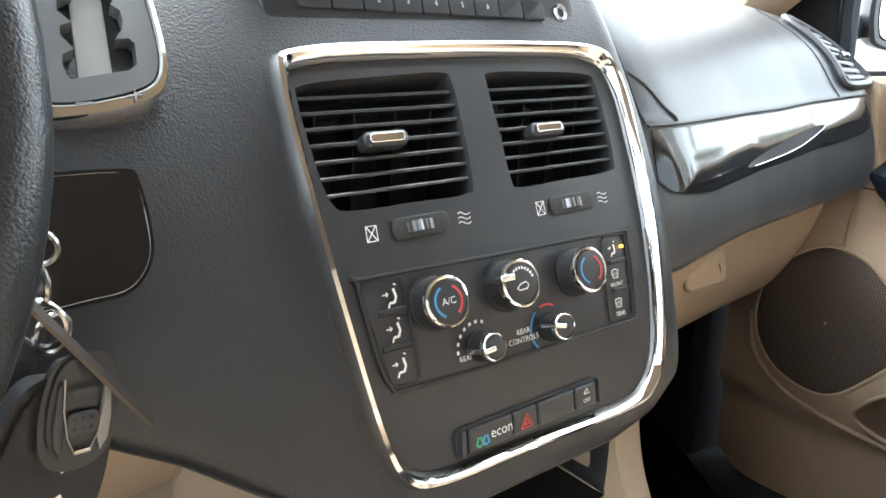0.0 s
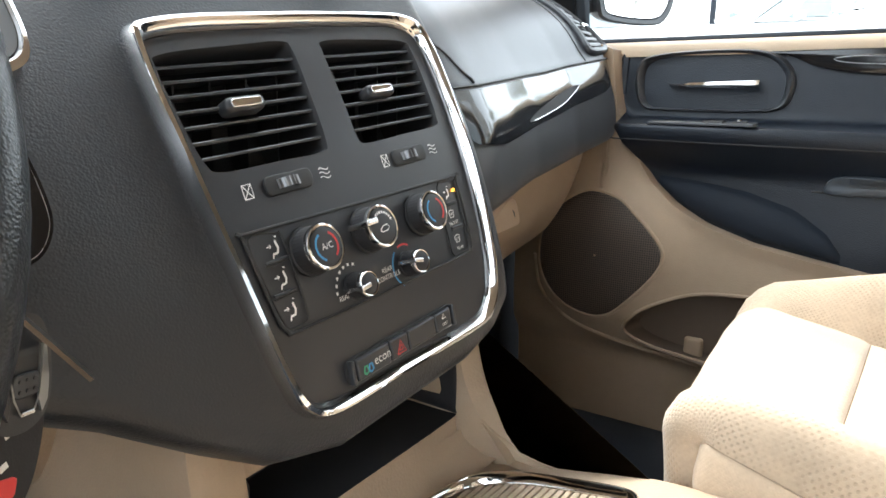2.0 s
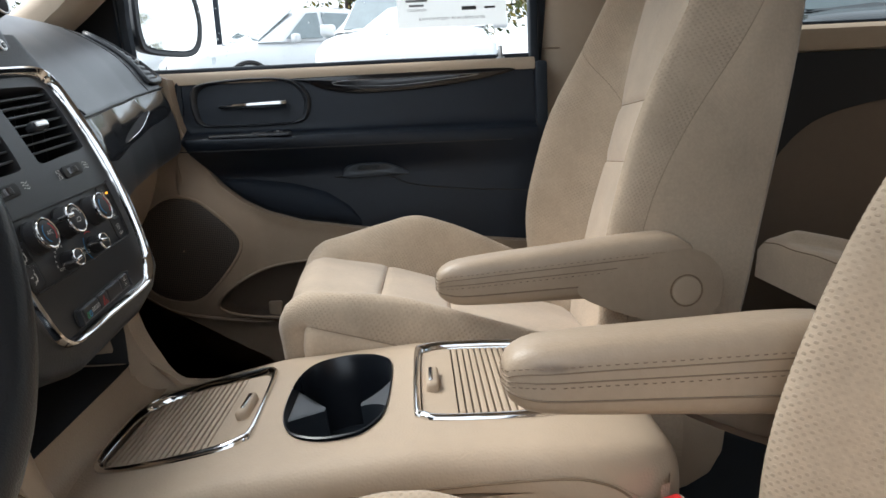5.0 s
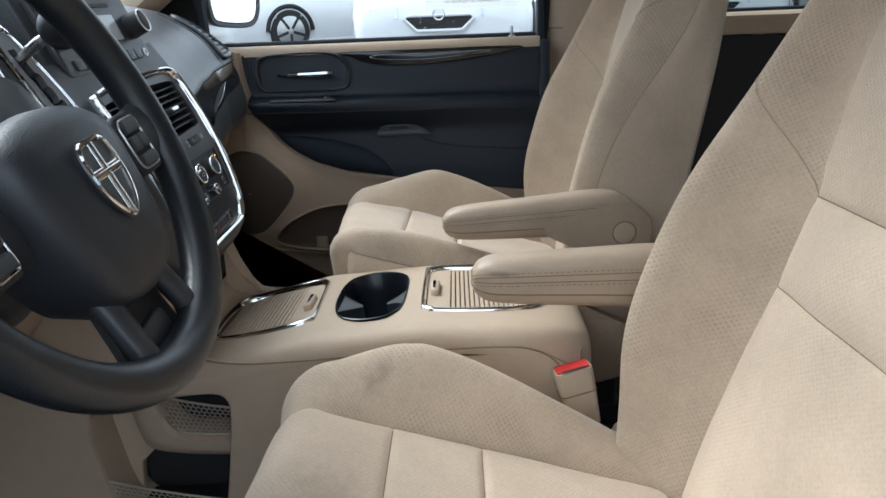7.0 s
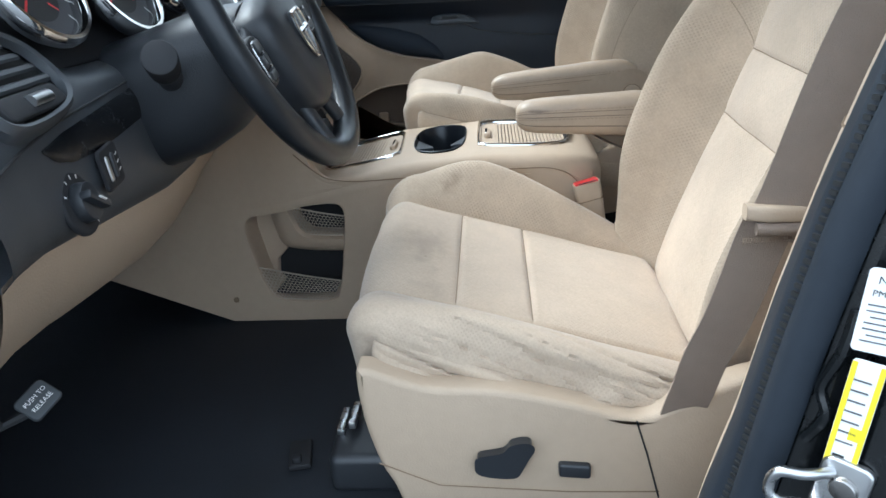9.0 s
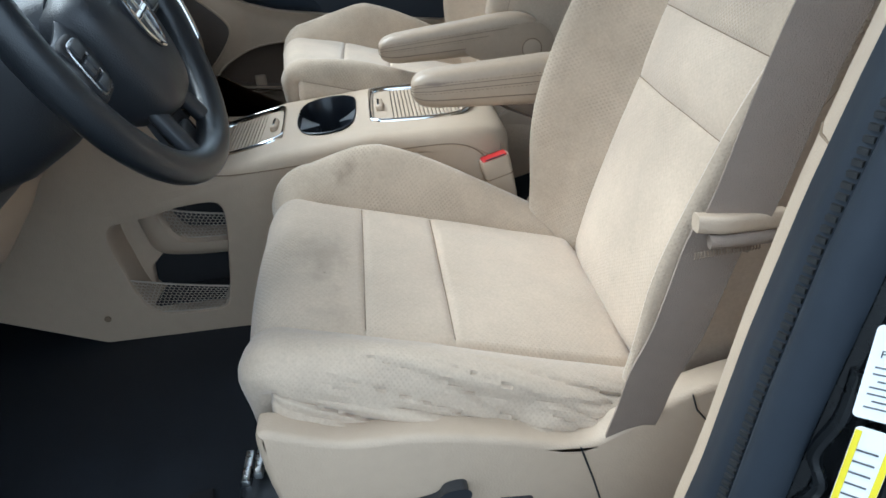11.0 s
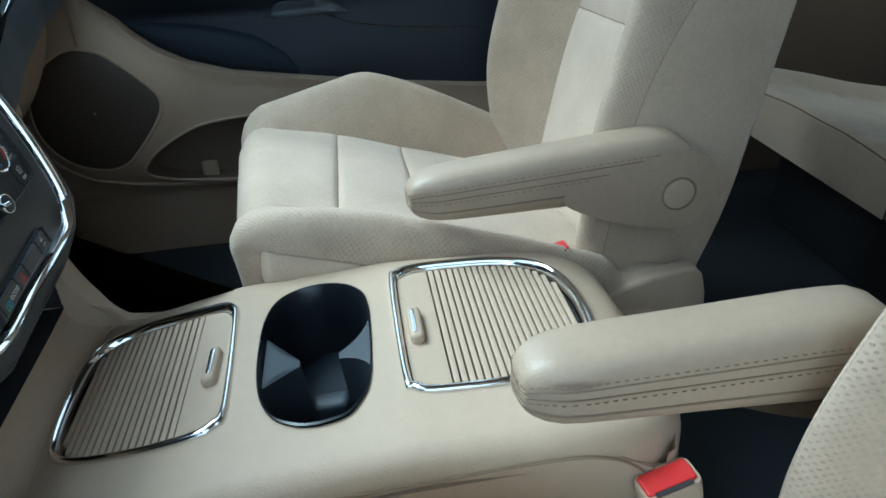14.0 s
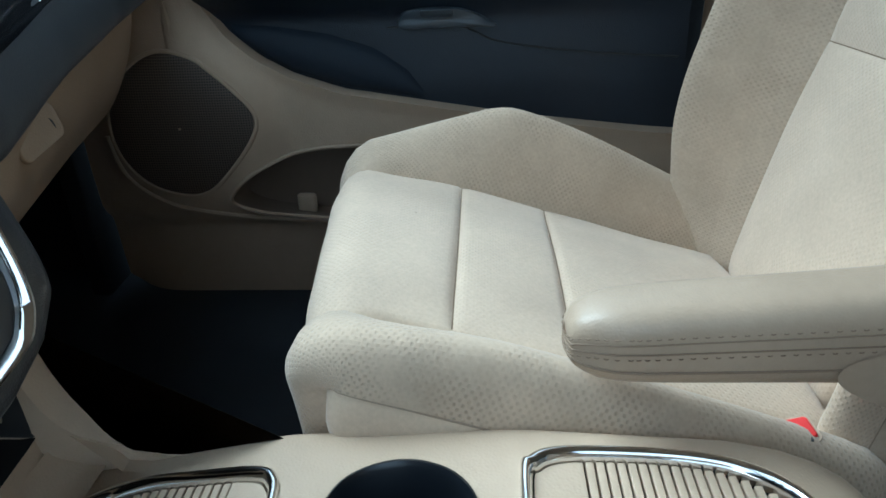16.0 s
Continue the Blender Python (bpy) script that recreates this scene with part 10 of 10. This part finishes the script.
        box(bm, (0.12, 0.02, 0.03), m @ Matrix.Translation((L / 2 - hood - 1.05, s * (W + 0.005), 0.86)), 0.008)
        part("door_handle", bm, paint, root)
        for d in (0.92, L - 0.98):
            c = m @ Matrix.Translation((L / 2 - d, s * (W - 0.10), 0.33)) @ Matrix.Rotation(math.pi / 2, 4, "X")
            bm = bmesh.new()
            drum(bm, 0.33, 0.33, 0.22, c, 40, 0.03)
            wheel = part("wheel", bm, M_TYRE, root)
            bm = bmesh.new()
            drum(bm, 0.235, 0.235, 0.225, c, 36, 0.01)
            part("rim", bm, M_ALLOY, wheel)
            for k in range(5):
                bm = bmesh.new()
                box(bm, (0.05, 0.20, 0.232), c @ Matrix.Rotation(radians(72 * k + 36), 4, "Z") @ Matrix.Translation((0, 0.14, 0)), 0.01)
                part("spoke_gap", bm, M_TYRE, wheel)
            bm = bmesh.new()
            ring = [m @ V(L / 2 - d + 0.375 * math.cos(q), s * (W + 0.004), 0.33 + 0.375 * math.sin(q)) for q in steps(0, math.pi, 20)]
            tube(bm, ring, 0.035, 8)
            part("wheel_arch", bm, M_TYRE, root)
    GR = [(-0.34, 0.0), (-0.22, -0.11), (0.22, -0.11), (0.34, 0.0), (0.30, 0.03), (-0.30, 0.03)]
    bm = bmesh.new()
    slab(bm, GR, 0.03, lambda a, b, w: m @ V(L / 2 - 0.005 + w, a, 0.60 + b), 0.004)
    bmesh.ops.recalc_face_normals(bm, faces=bm.faces[:])
    gr = part("grille", bm, M_TYRE, root, "black grille with bright edge")
    bm = bmesh.new()
    tube(bm, [m @ V(L / 2 + 0.028, a, 0.60 + b) for a, b in GR], 0.016, 8, True)
    part("grille_edge", bm, paint, gr)
    bm = bmesh.new()
    tube(bm, [m @ V(L / 2 + 0.035, 0.055 * math.cos(q), 0.645 + 0.06 * math.sin(q)) for q in steps(0, 2 * math.pi, 24)[:-1]], 0.010, 8, True)
    part("round_badge", bm, M_CHROME, gr)
    return root


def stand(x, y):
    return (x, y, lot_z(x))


parked_car(stand(8.55, -0.10), 176, M_CARWHITE, "white saloon with wet bonnet facing the van", hood=1.20)
parked_car(stand(12.0, 2.0), 125, M_CARWHITE, "white hatchback parked at an angle", length=4.3, boot=0.5, height=1.52)
parked_car(stand(9.3, -3.1), 172, M_CARWHITE, "white sport utility car behind the fence posts", length=4.6, height=1.70)
parked_car(stand(8.9, -5.75), 165, M_CARGREY, "dark grey sport utility car wet with rain", length=4.6, height=1.68)
parked_car(stand(11.5, 6.3), 150, M_CARWHITE, "white saloon parked beyond the hatchback")

# fence posts and the hedge behind the cars
for y in (-9.6, -8.2, 3.6):
    post = thing("fence_post", stand(13.2, y), "black steel fence post", "post", "fence posts")
    bm = bmesh.new()
    box(bm, (0.09, 0.09, 3.4), Matrix.Translation(V(*stand(13.2, y)) + V(0, 0, 1.65)), 0.01)
    part("post", bm, M_RUBBER, post)
    bm = bmesh.new()
    box(bm, (0.12, 0.12, 0.04), Matrix.Translation(V(*stand(13.2, y)) + V(0, 0, 3.36)), 0.01)
    part("post_cap", bm, M_RUBBER, post)
M_LEAF = bpy.data.materials.new("autumn_leaves")
M_LEAF.use_nodes = True
ln_ = M_LEAF.node_tree
lb = ln_.nodes["Principled BSDF"]
lb.inputs["Roughness"].default_value = 0.6
isl = ln_.nodes.new("ShaderNodeNewGeometry")
rmp = ln_.nodes.new("ShaderNodeValToRGB")
rmp.color_ramp.elements[0].color = (0.035, 0.060, 0.015, 1)
rmp.color_ramp.elements[1].color = (0.30, 0.22, 0.03, 1)
mid = rmp.color_ramp.elements.new(0.55)
mid.color = (0.10, 0.115, 0.022, 1)
ln_.links.new(isl.outputs["Random Per Island"], rmp.inputs[0])
ln_.links.new(rmp.outputs[0], lb.inputs["Base Color"])
M_BARK = mat("tree_bark", (0.06, 0.045, 0.035), 0.9, var=0.3, grain=1.0, grain_scale=60)
rng = random.Random(11)


def tree(x, y, tall, spread_, leaves, label, dark=False):
    at = V(*stand(x, y))
    root = thing("tree", at, label, "tree", "trees")
    bm = bmesh.new()
    tube(bm, [at + V(0, 0, -0.1), at + V(0.05, 0.1, tall * 0.3), at + V(0.0, 0.05, tall * 0.6), at + V(0.1, 0, tall * 0.9)], lambda t: lerp(0.16, 0.03, t), 10)
    part("trunk", bm, M_BARK, root)
    bm = bmesh.new()
    limbs = []
    for k in range(14):
        z = tall * rng.uniform(0.15, 0.85)
        a = rng.uniform(0, 2 * math.pi)
        r = spread_ * (1.05 - z / tall) * rng.uniform(0.6, 1.1) + 0.2
        p, q = at + V(0, 0.05, z), at + V(math.cos(a) * r, math.sin(a) * r, z + rng.uniform(0.1, 0.5))
        tube(bm, [p, p.lerp(q, 0.5) + V(0, 0, 0.1), q], lambda t: lerp(0.05, 0.012, t), 6)
        limbs.append((p, q))
    part("limbs", bm, M_BARK, root)
    verts, faces = [], []
    for k in range(leaves):
        p, q = limbs[rng.randrange(len(limbs))]
        c = p.lerp(q, rng.uniform(0.25, 1.1)) + V(rng.gauss(0, 0.22), rng.gauss(0, 0.22), rng.gauss(0, 0.22))
        s = rng.uniform(0.05, 0.11)
        d = V(rng.gauss(0, 1), rng.gauss(0, 1), rng.gauss(0, 1)).normalized()
        e = d.orthogonal().normalized()
        g = d.cross(e)
        i = len(verts)
        verts += [c - e * s, c + g * s * 0.45, c + e * s, c - g * s * 0.45]
        faces.append((i, i + 1, i + 2, i + 3))
    me = bpy.data.meshes.new("crown")
    me.from_pydata([tuple(v) for v in verts], [], faces)
    me.materials.append(M_LEAF)
    crown = new("crown", me)
    crown.parent = root
    crown.matrix_parent_inverse = Matrix.Translation(-at)
    tagged(crown, "yellow and green leaves", kind="stuff")


for x, y, tall, sp in ((19.5, 1.6, 4.6, 1.7), (16.0, -1.6, 5.5, 1.9), (15.0, -5.0, 5.0, 1.9), (15.2, -8.0, 5.2, 2.0), (15.6, -10.8, 5.0, 2.0), (15.8, -13.5, 5.5, 2.0), (22.0, 11.0, 5.0, 2.2)):
    tree(x, y, tall, sp, 2600, "bushy tree with yellow and green autumn leaves")
# tall firs behind the camera side, seen in the outside mirror
for x, y, tall, sp in ((14.0, -40.0, 8.5, 1.8), (21.0, -43.0, 10.0, 2.0), (9.0, -46.0, 9.5, 2.0), (28.0, -42.0, 9.0, 2.0)):
    tree(x, y, tall, sp, 2600, "tall dark fir tree beyond the car park")
